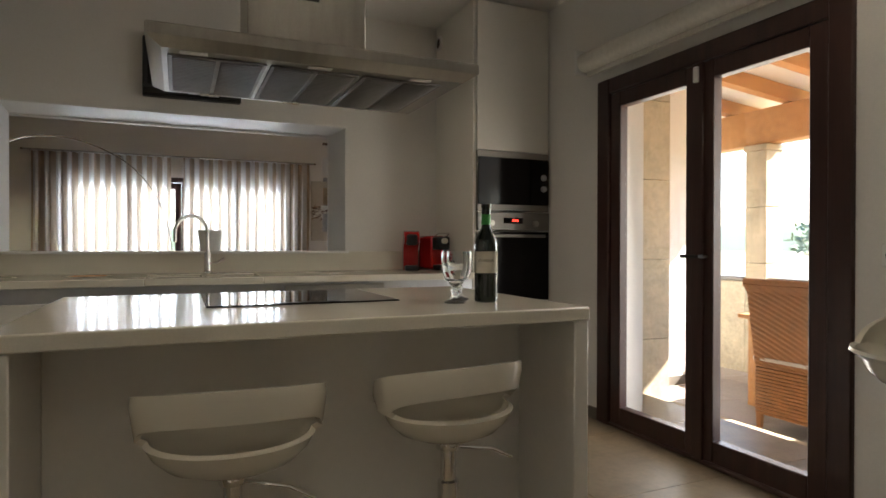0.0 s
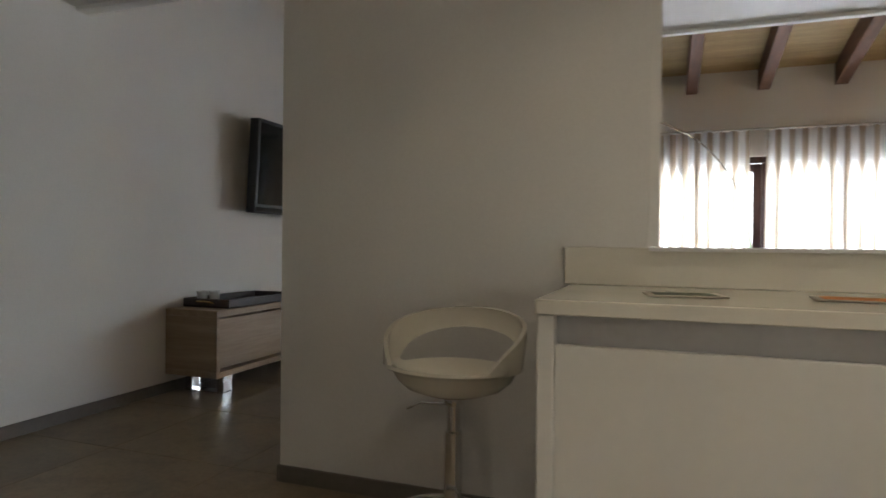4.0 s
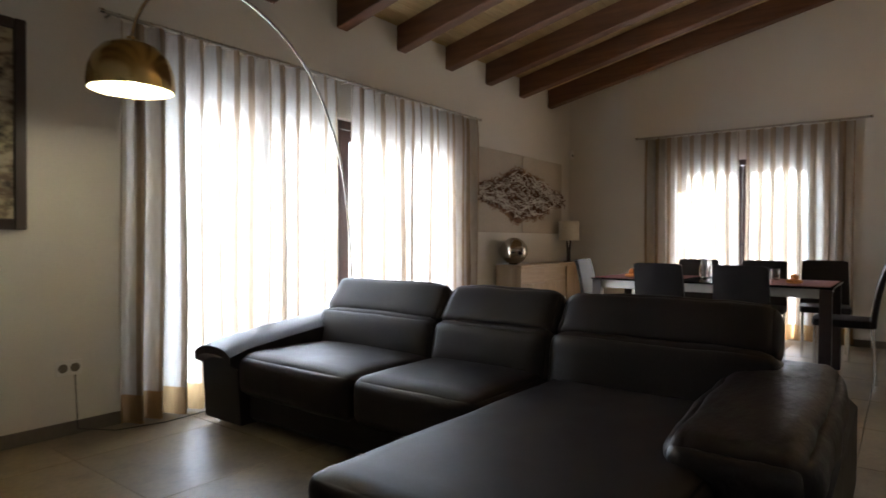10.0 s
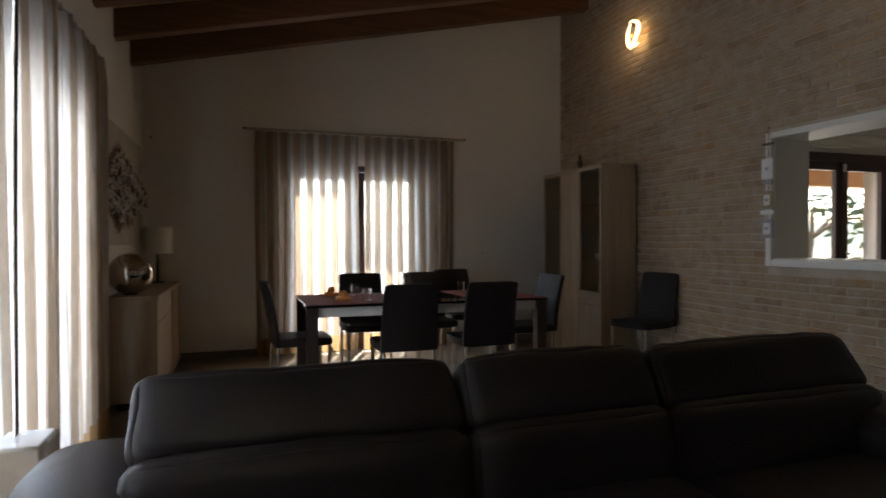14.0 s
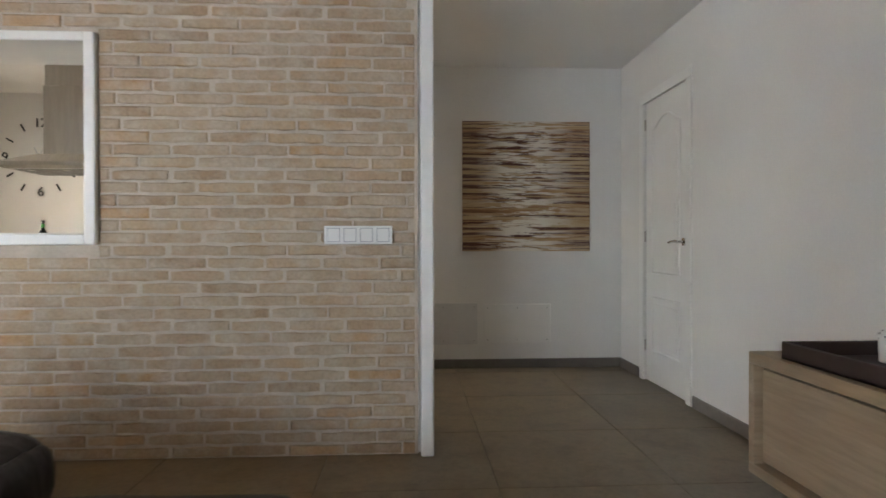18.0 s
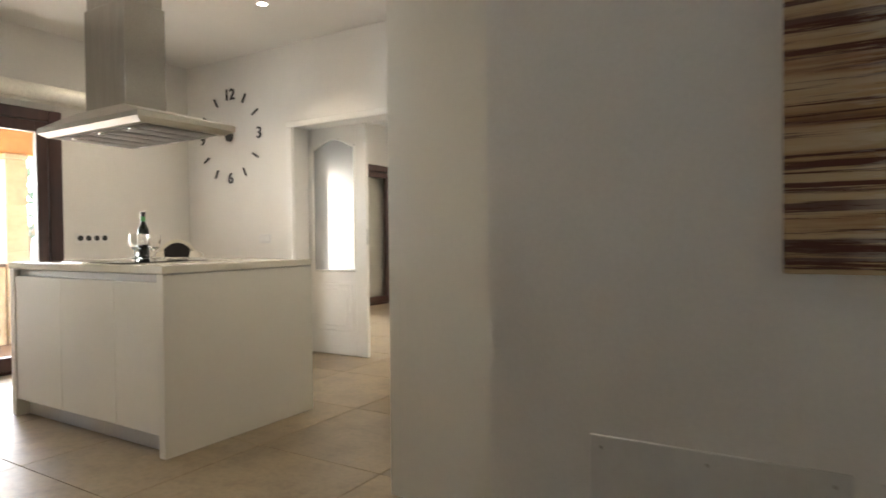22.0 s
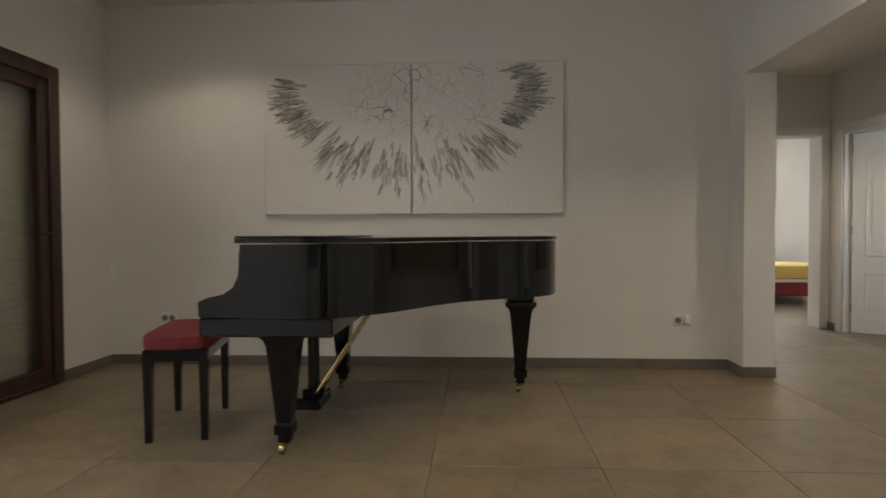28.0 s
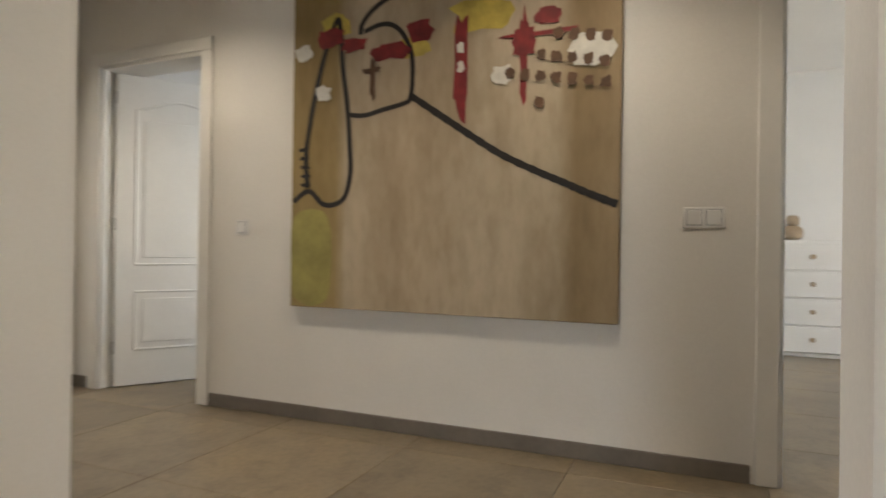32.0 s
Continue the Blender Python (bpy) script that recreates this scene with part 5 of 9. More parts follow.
def glazed_door(bm_parent, axis, fixed, a0, a1, z1, out, handle_at=None, leaf_t=0.06, sill=0.02):
    """One glazed leaf of brown timber with its pane, in a wall along y (axis 'y') or x."""
    def bx(lo_a, hi_a, lo_z, hi_z, d0=0.0, d1=leaf_t, c=0.005):
        if axis == "y":
            return box((fixed + out * d0, lo_a, lo_z), (fixed + out * d1, hi_a, hi_z), c)
        return box((lo_a, fixed + out * d0, lo_z), (hi_a, fixed + out * d1, hi_z), c)
    w = 0.085
    lf = part("leaf_stile", bx(a0, a0 + w, sill, z1), M["brown"], bm_parent)
    part("leaf_stile", bx(a1 - w, a1, sill, z1), M["brown"], bm_parent)
    part("leaf_rail", bx(a0 + w, a1 - w, sill, sill + 0.11), M["brown"], bm_parent)
    part("leaf_rail", bx(a0 + w, a1 - w, z1 - 0.09, z1), M["brown"], bm_parent)
    g = part("pane", bx(a0 + w - 0.01, a1 - w + 0.01, sill + 0.10, z1 - 0.08, leaf_t * 0.4, leaf_t * 0.4 + 0.006, 0.0), M["glass"], bm_parent, "clear glass pane", False)
    g.visible_shadow = False
    if handle_at is not None:
        hz = 1.05
        if axis == "y":
            q = [(fixed - out * 0.0, handle_at, hz), (fixed - out * 0.05, handle_at, hz), (fixed - out * 0.05, handle_at + 0.12, hz)]
        else:
            q = [(handle_at, fixed, hz), (handle_at, fixed - out * 0.05, hz), (handle_at + 0.02, fixed - out * 0.05, hz - 0.12)]
        part("door_handle", tube(bmesh.new(), q, 0.010, 8), M["castiron"], bm_parent, "dark lever handle")


td = thing("door_terrace", (KIT_X, -1.97, 0), "dark brown double glazed terrace door, closed", "door", kind="structure")
for lo, hi in (((KIT_X - 0.02, -2.755, 0), (KIT_X + 0.09, -2.652, 2.125)), ((KIT_X - 0.02, -1.290, 0), (KIT_X + 0.09, -1.180, 2.125)), ((KIT_X - 0.02, -2.652, 2.033), (KIT_X + 0.09, -1.290, 2.125)), ((KIT_X - 0.02, -2.652, 0), (KIT_X + 0.09, -1.290, 0.025))):
    part("door_frame", box(lo, hi, 0.006), M["brown"], td)
glazed_door(td, "y", KIT_X - 0.005, -2.648, -1.985, 2.03, 1)
glazed_door(td, "y", KIT_X - 0.005, -1.975, -1.295, 2.03, 1, -2.03)
part("cover_strip", box((KIT_X - 0.022, -2.018, 0.02), (KIT_X - 0.005, -1.945, 2.03), 0.004), M["brown"], td)
part("alarm_contact", box((KIT_X - 0.04, -1.996, 1.93), (KIT_X - 0.02, -1.968, 2.01), 0.004), M["socket"], td)
bl = thing("roller_blind", (KIT_X - 0.06, -1.8, 2.24), "rolled-up cream roller blind box above the terrace door", "blind")
part("fabric_roll", rod(bmesh.new(), (KIT_X - 0.075, -2.95, 2.255), (KIT_X - 0.075, -1.13, 2.255), 0.062, None, 24), M["shade"], bl)
part("end_cap", box((KIT_X - 0.145, -1.13, 2.18), (KIT_X - 0.003, -1.11, 2.33), 0.006), M["trim"], bl)
part("back_board", box((KIT_X - 0.022, -2.95, 2.31), (KIT_X - 0.003, -1.13, 2.33), 0.004), M["trim"], bl)
part("bottom_bar", box((KIT_X - 0.07, -2.94, 2.165), (KIT_X - 0.055, -1.14, 2.195), 0.004), M["shade"], bl)
vent = thing("air_vent", (4.2, W1_Y0, 2.58), "round grey wall vent high beside the tall cabinet", "vent")
o = part("vent_ring", lathe(bmesh.new(), [(0.055, 0), (0.055, 0.012), (0.042, 0.018), (0.04, 0.006)], (0, 0, 0), 26, False), M["socket"], vent)
o.matrix_basis = Matrix.Translation((4.359, -0.03, 2.64)) @ Matrix.Rotation(radians(-90), 4, "Y")
o = part("vent_disc", lathe(bmesh.new(), [(0.043, 0.001), (0.043, 0.007)], (0, 0, 0), 26), M["blackplastic"], vent)
o.matrix_basis = Matrix.Translation((4.359, -0.03, 2.64)) @ Matrix.Rotation(radians(-90), 4, "Y")


def down_light(x, y, z, power=6, group="downlights"):
    d = thing("ceiling_spot", (x, y, z), "small round recessed ceiling spot, lit", "lamp", group)
    part("rim", lathe(bmesh.new(), [(0.048, 0), (0.048, -0.006), (0.036, -0.010), (0.034, 0.0)], (x, y, z), 22, False), M["alu"], d)
    part("lit_disc", lathe(bmesh.new(), [(0.034, -0.004), (0.034, -0.002)], (x, y, z), 20), M["spotglow"], d)
    if power:
        lamp("spot_lamp", "SPOT", look((x, y, z - 0.03), (x, y, 0)), power, (1.0, 0.85, 0.66), radius=0.045, cone=radians(125))


for x, y, pw in ((3.0, -3.2, 20), (1.7, -2.9, 22), (1.7, -1.2, 14), (4.3, -2.9, 16), (3.6, -1.2, 18)):
    down_light(x, y, KIT_Z, pw)

# ------------------------------------------------------------------ living room
def pleated(axis, fixed, a0, a1, z0, z1, folds, depth, seed, gather_top=True):
    """A hanging pleated cloth with uneven folds; returns a bmesh and per-face fold phase."""
    rnd = random.Random(seed)
    bm = bmesh.new()
    nx, nz = folds * 8, 14
    ph = [rnd.uniform(-0.25, 0.25) for _ in range(folds + 2)]
    am = [rnd.uniform(0.75, 1.2) for _ in range(folds + 2)]
    grid = []
    for j in range(nz + 1):
        fz = j / nz
        row = []
        for i in range(nx + 1):
            u = i / nx * folds
            k = int(u)
            w = math.sin(2 * math.pi * (u + ph[k] * math.sin(math.pi * (u - k)) * 0.4))
            low = 1.0 + 0.25 * (1 - fz)
            top = 1.0 if fz < 0.93 else 1.0 - (fz - 0.93) / 0.07 * 0.35
            d = depth * am[k] * w * low * top + 0.012 * math.sin(3.1 * u + 2.0 * (1 - fz))
            a = a0 + (a1 - a0) * (i / nx) + 0.012 * math.sin(5 * fz + seed + u) * (1 - fz)
            z = z0 + (z1 - z0) * fz
            row.append(bm.verts.new((fixed + d, a, z) if axis == "y" else (a, fixed + d, z)))
        grid.append(row)
    for j in range(nz):
        for i in range(nx):
            f = bm.faces.new((grid[j][i], grid[j][i + 1], grid[j + 1][i + 1], grid[j + 1][i]))
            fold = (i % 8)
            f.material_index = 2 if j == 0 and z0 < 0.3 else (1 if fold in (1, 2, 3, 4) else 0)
    return bm


def curtain(axis, fixed, a0, a1, z0, z1, folds, label, seed):
    c = thing("curtain", ((a0 + a1) / 2, fixed, z0) if axis == "x" else (fixed, (a0 + a1) / 2, z0), label, "curtain", "curtains")
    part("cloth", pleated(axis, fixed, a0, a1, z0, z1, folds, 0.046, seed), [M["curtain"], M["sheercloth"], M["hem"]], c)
    return c


def curtain_pole(axis, fixed, a0, a1, z, n, label):
    p = thing("curtain_pole", ((a0 + a1) / 2, fixed, z) if axis == "x" else (fixed, (a0 + a1) / 2, z), label, "curtain pole")
    at = (lambda a, d=0.0, zz=0.0: (a, fixed + d, z + zz)) if axis == "x" else (lambda a, d=0.0, zz=0.0: (fixed + d, a, z + zz))
    part("pole", rod(bmesh.new(), at(a0), at(a1), 0.011), M["steel"], p)
    for a in (a0, a1):
        s = 0.012 if a == a1 else -0.012
        part("finial", rod(bmesh.new(), at(a), at(a + s * 2), 0.016), M["chrome"], p)
    for k in range(n):
        a = a0 + 0.08 + (a1 - a0 - 0.16) * k / (n - 1)
        ring = [at(a, 0.017 * math.cos(t), 0.017 * math.sin(t) - 0.004) for t in [2 * math.pi * q / 10 for q in range(11)]]
        part("ring", tube(bmesh.new(), ring, 0.003, 5, False), M["chrome"], p)
    for a in (a0 + 0.05, (a0 + a1) / 2, a1 - 0.05):
        part("bracket", rod(bmesh.new(), at(a), at(a, 0.09), 0.007), M["steel"], p)
    return p


# garden window: brown sliding frames
gw = thing("window_garden", (2.6, 5.1, 0), "dark brown glazed garden doors behind curtains, one ajar", "window", kind="structure")
for lo, hi in (((1.10, 5.10, 0), (1.17, 5.2, 2.055)), ((4.03, 5.10, 0), (4.10, 5.2, 2.055)), ((1.17, 5.10, 1.985), (4.03, 5.2, 2.055)), ((1.17, 5.10, 0.0), (4.03, 5.2, 0.02))):
    part("frame_bar", box(lo, hi, 0.005), M["brown"], gw)
glazed_door(gw, "x", 5.11, 1.172, 1.872, 1.98, 1)
glazed_door(gw, "x", 5.11, 1.876, 2.575, 1.98, 1, 2.53)
glazed_door(gw, "x", 5.11, 2.625, 3.325, 1.98, 1)
glazed_door(gw, "x", 5.11, 3.329, 4.028, 1.98, 1)
part("mullion", box((2.577, 5.10, 0.02), (2.623, 5.18, 1.985), 0.005), M["brown"], gw)
ew = thing("window_end", (6.8, 2.9, 0), "brown timber glazed double door behind curtains", "window", kind="structure")
for lo, hi in (((6.80, 2.16, 0), (6.9, 2.22, 2.025)), ((6.80, 3.62, 0), (6.9, 3.68, 2.025)), ((6.80, 2.22, 1.96), (6.9, 3.62, 2.025)), ((6.80, 2.22, 0.0), (6.9, 3.62, 0.02))):
    part("frame_bar", box(lo, hi, 0.005), M["brown"], ew)
glazed_door(ew, "y", 6.81, 2.222, 2.918, 1.955, 1, 2.86)
glazed_door(ew, "y", 6.81, 2.922, 3.618, 1.955, 1)

curtain_pole("x", 4.97, 0.71, 4.43, 2.335, 40, "slim steel curtain pole with rings over the garden doors")
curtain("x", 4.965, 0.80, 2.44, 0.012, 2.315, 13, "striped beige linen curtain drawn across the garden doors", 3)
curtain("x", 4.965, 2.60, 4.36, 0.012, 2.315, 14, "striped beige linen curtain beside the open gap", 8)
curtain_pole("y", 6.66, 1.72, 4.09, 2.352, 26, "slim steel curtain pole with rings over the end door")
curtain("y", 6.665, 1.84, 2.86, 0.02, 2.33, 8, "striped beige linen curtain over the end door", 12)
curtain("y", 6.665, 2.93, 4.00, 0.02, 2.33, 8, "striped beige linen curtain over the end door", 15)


# corner sofa with chaise
sofa = thing("corner_sofa", (1.6, 3.1, 0), "dark brown leather sofa with chaise and raised headrests", "sofa")
L = M["leather"]
part("base", box((1.22, 1.95, 0.05), (2.26, 4.62, 0.24), 0.03), L, sofa)
part("chaise_base", box((0.34, 1.88, 0.05), (1.24, 2.75, 0.25), 0.03), L, sofa)
part("chaise_cushion", pad(bmesh.new(), (0.29, 1.86, 0.20), (1.86, 2.78, 0.425), 0.05, 0.014, None, 14, 1, 0.006), L, sofa)
for y0, y1, sd_ in ((2.787, 3.49, 3), (3.494, 4.41, 5)):
    part("seat_cushion", pad(bmesh.new(), (1.16, y0, 0.21), (1.86, y1, 0.435), 0.05, 0.022, None, 12, sd_, 0.007), L, sofa)
for y0, y1, sd_ in ((1.82, 2.785, 7), (2.785, 3.50, 9), (3.50, 4.43, 11)):
    mb = Matrix.Translation((1.89, (y0 + y1) / 2, 0.50)) @ Matrix.Rotation(radians(12), 4, "Y")
    back = part("back_cushion", pad(bmesh.new(), (-0.12, (y0 - y1) / 2 + 0.004, -0.16), (0.14, (y1 - y0) / 2 - 0.004, 0.125), 0.05, 0.018, mb, 12, sd_, 0.007), L, sofa)
    m = Matrix.Translation((1.97, (y0 + y1) / 2, 0.690)) @ Matrix.Rotation(radians(34), 4, "Y")
    part("headrest", pad(bmesh.new(), (-0.085, (y0 - y1) / 2 + 0.006, -0.125), (0.070, (y1 - y0) / 2 - 0.006, 0.120), 0.045, 0.012, m, 16, sd_ + 20, 0.011, 0.03), L, back)
part("back_shell", box((2.05, 1.86, 0.05), (2.26, 4.50, 0.60), 0.04), L, sofa)


def arm(outline, y0, y1, e, name, flare=0.0):
    b = bmesh.new()
    n, rows = len(outline), 9
    vs = []
    for j in range(rows + 1):
        t = j / rows
        puff = 1 - abs(2 * t - 1) ** 3
        for x, z in outline:
            vs.append((x, y0 + (y1 - y0) * t, z if z < 0.1 else z - 0.045 * (1 - puff)))
    fs = [(j * n + k, j * n + (k + 1) % n, (j + 1) * n + (k + 1) % n, (j + 1) * n + k) for j in range(rows) for k in range(n)]
    fs += [tuple(range(n))[::-1], tuple(range(rows * n, (rows + 1) * n))]
    put(b, vs, fs)
    return part(name, b, L, sofa)


arm([(1.16, 0.04), (1.14, 0.40), (1.09, 0.43), (1.09, 0.475), (1.20, 0.505), (1.45, 0.54), (1.75, 0.575), (2.0, 0.605), (2.20, 0.60), (2.27, 0.54), (2.27, 0.04)], 4.35, 4.70, 0.3, "armrest")
m = Matrix.Translation((1.53, 1.81, 0.465)) @ Matrix.Rotation(radians(-4), 4, "Y")
part("low_armrest", pad(bmesh.new(), (-0.55, -0.20, -0.13), (0.60, 0.20, 0.075), 0.07, 0.02, m, 20, 31, 0.016), M["creased"], sofa, "creased leather armrest")
part("low_arm_base", box((1.04, 1.58, 0.05), (2.24, 1.88, 0.44), 0.04), L, sofa)
for x, y in ((0.42, 1.98), (0.42, 2.66), (2.22, 4.52), (1.28, 4.52), (2.22, 1.72)):
    part("foot", rod(bmesh.new(), (x, y, 0), (x, y, 0.06), 0.022), M["chrome"], sofa)
# arc lamp
al = thing("arc_floor_lamp", (2.47, 4.86, 0), "chrome arc floor lamp on a white marble block, lit", "lamp")
part("marble_block", box((2.43, 4.76, 0), (2.65, 4.925, 0.53), 0.012), M["marble"], al)
A, B = Vector((2.50, 4.85, 0.53)), Vector((0.48, 4.17, 1.965))
flat = (B - A)
flat.z = 0
pts = [A]
keys_z = [0.53, 1.0, 1.5, 1.87, 2.19, 2.37, 2.44, 2.42, 2.34, 2.20, 2.06, 1.965]
keys_s = [0.0, 0.015, 0.06, 0.14, 0.28, 0.46, 0.62, 0.76, 0.87, 0.95, 0.99, 1.0]
dense = np.linspace(0, len(keys_s) - 1, 45)
for q in dense[1:]:
    s_, z_ = np.interp(q, range(len(keys_s)), keys_s), np.interp(q, range(len(keys_z)), keys_z)
    pts.append(A + flat * float(s_) + Vector((0, 0, float(z_) - A.z)))
for _ in range(4):
    pts = [pts[0]] + [(pts[k - 1] + pts[k] * 2 + pts[k + 1]) / 4 for k in range(1, len(pts) - 1)] + [pts[-1]]
part("arc_tube", tube(bmesh.new(), pts, 0.0085, 10), M["chrome"], al)
sx, sy, sz = 0.48, 4.17, 1.735
prof = [(0.178, 0.0), (0.18, 0.025), (0.174, 0.085), (0.154, 0.14), (0.116, 0.185), (0.06, 0.212), (0.02, 0.218), (0.02, 0.235)]
shd = part("shade", lathe(bmesh.new(), prof + [(r - 0.003, z - 0.002) for r, z in reversed(prof[:-1])], (sx, sy, sz), 36, False), M["brass"], al, "polished nickel dome shade")
part("shade_lining", lathe(bmesh.new(), [(r - 0.005, z - 0.001) for r, z in prof[:-2]], (sx, sy, sz), 36, False), M["shadein"], shd)
part("bulb", lathe(bmesh.new(), [(0.001, -0.0), (0.025, 0.012), (0.034, 0.04), (0.025, 0.07), (0.014, 0.10)], (sx, sy, sz + 0.03), 18, False), M["bulb"], shd, "lit bulb")
lamp("arc_bulb_light", "POINT", Matrix.Translation((sx, sy, sz + 0.02)), 6, (1.0, 0.86, 0.62), radius=0.03)
part("cable", tube(bmesh.new(), [(2.47, 4.94, 0.03), (2.1, 4.93, 0.006), (1.5, 4.9, 0.006), (1.0, 4.86, 0.006), (0.75, 4.93, 0.006), (0.6, 5.04, 0.03), (0.59, 5.055, 0.36)], 0.003, 6), M["blackplastic"], al)

# television and sideboard
television("wall_television", Matrix.Translation((-1.50, 2.41, 1.30)) @ Matrix.Rotation(radians(90), 4, "Z") @ Matrix.Rotation(radians(3), 4, "X"), 1.26, 0.76, "large black television on a tilting wall bracket", 0.09)
sb = thing("tv_sideboard", (-1.47, 2.55, 0.13), "long low light oak sideboard with smoked glass doors", "sideboard")
X0, X1, Y0, Y1, Z0, Z1 = TV_X + 0.006, -1.262, 1.075, 4.01, 0.135, 0.595
part("top", box((X0, Y0, Z1 - 0.045), (X1, Y1, Z1), 0.003), M["oak"], sb)
part("bottom", box((X0, Y0, Z0), (X1, Y1, Z0 + 0.04), 0.003), M["oak"], sb)
part("end", box((X0, Y0, Z0 + 0.04), (X1, Y0 + 0.035, Z1 - 0.045), 0.002), M["oakx"], sb)
part("end", box((X0, Y1 - 0.035, Z0 + 0.04), (X1, Y1, Z1 - 0.045), 0.002), M["oakx"], sb)
part("back", box((X0, Y0 + 0.035, Z0 + 0.04), (X0 + 0.012, Y1 - 0.035, Z1 - 0.045), 0.001), M["oak"], sb)
part("divider", box((X0 + 0.014, 2.14, Z0 + 0.04), (X1 - 0.03, 2.17, Z1 - 0.045), 0.002), M["oakx"], sb)
part("drawer_front", box((X1 - 0.05, Y0 + 0.05, Z0 + 0.055), (X1 - 0.025, 2.13, Z1 - 0.06), 0.003), M["oak"], sb)
part("door_stile", box((X1 - 0.05, 2.135, Z0 + 0.045), (X1 - 0.022, 2.18, Z1 - 0.05), 0.002), M["oakz"], sb)
for a, bb in ((2.185, 2.78), (2.785, 3.36), (3.365, 3.94)):
    part("glass_door", box((X1 - 0.045, a, Z0 + 0.05), (X1 - 0.038, bb, Z1 - 0.055), 0.001), M["smoke"], sb, "smoked glass door")
part("inner_shelf", box((X0 + 0.014, 2.17, 0.36), (X1 - 0.08, Y1 - 0.036, 0.378), 0.002), M["oak"], sb)
for y in (1.25, 3.82):
    for xa in (X1 - 0.105, X0 + 0.06):
        part("leg_plate", box((xa, y - 0.045, 0.008), (xa + 0.055, y + 0.045, Z0), 0.003), M["chrome"], sb, "flat chrome leg")
    part("sled_bar", box((X0 + 0.06, y - 0.045, 0.0), (X1 - 0.05, y + 0.045, 0.008), 0.002), M["chrome"], sb)

tray = thing("serving_tray", (-1.49, 1.6, Z1), "dark brown leather tray with metal grips on the sideboard", "tray")
b = bmesh.new()
cbox(b, (-1.70, 1.235, Z1), (-1.29, 2.05, Z1 + 0.012), 0.003)
for lo, hi in (((-1.70, 1.235, Z1), (-1.685, 2.05, Z1 + 0.062)), ((-1.305, 1.235, Z1), (-1.29, 2.05, Z1 + 0.062)), ((-1.685, 1.235, Z1), (-1.305, 1.25, Z1 + 0.062)), ((-1.685, 2.035, Z1), (-1.305, 2.05, Z1 + 0.062))):
    cbox(b, lo, hi, 0.003)
part("tray_body", b, M["traywood"], tray)
for y, s in ((1.235, -1), (2.05, 1)):
    part("grip", tube(bmesh.new(), [(-1.57, y, Z1 + 0.035), (-1.55, y + s * 0.03, Z1 + 0.045), (-1.45, y + s * 0.03, Z1 + 0.045), (-1.43, y, Z1 + 0.035)], 0.006, 8), M["brass"], tray)
for k, (x, y) in enumerate(((-1.62, 1.34), (-1.56, 1.40))):
    b = bmesh.new()
    n = 12
    prof = [(0.028, 0), (0.034, 0.004), (0.037, 0.085)]
    lathe(b, prof, (x, y, Z1 + 0.013), n)
    for q in range(6):
        t = 2 * math.pi * q / 6
        cbox(b, (-0.013, -0.003, 0), (0.013, 0.003, 0.016), 0.003, Matrix.Translation((x + 0.035 * math.cos(t), y + 0.035 * math.sin(t), Z1 + 0.094)) @ Matrix.Rotation(t + math.pi / 2, 4, "Z"))
    solid("ceramic_tealight_cup", b, M["ceramic"], "small white ceramic cup with a scalloped rim on the tray", "cup", "", "ceramic cups")
for k, (x, y, tn) in enumerate(((-1.45, 1.78, 70), (-1.50, 1.88, 60))):
    rc = thing("remote_control", (x, y, Z1 + 0.014), "black remote control lying in the tray", "remote", "remotes")
    m = Matrix.Translation((x, y, Z1 + 0.013)) @ Matrix.Rotation(radians(tn), 4, "Z")
    part("case", cbox(bmesh.new(), (-0.09, -0.022, 0), (0.09, 0.022, 0.018), 0.005, m), M["blackplastic"], rc)
    b = bmesh.new()
    for i in range(8):
        for j in range(3):
            cbox(b, (-0.075 + i * 0.018, -0.015 + j * 0.012, 0.018), (-0.066 + i * 0.018, -0.009 + j * 0.012, 0.020), 0.001, m)
    part("buttons", b, M["skirting"], rc)

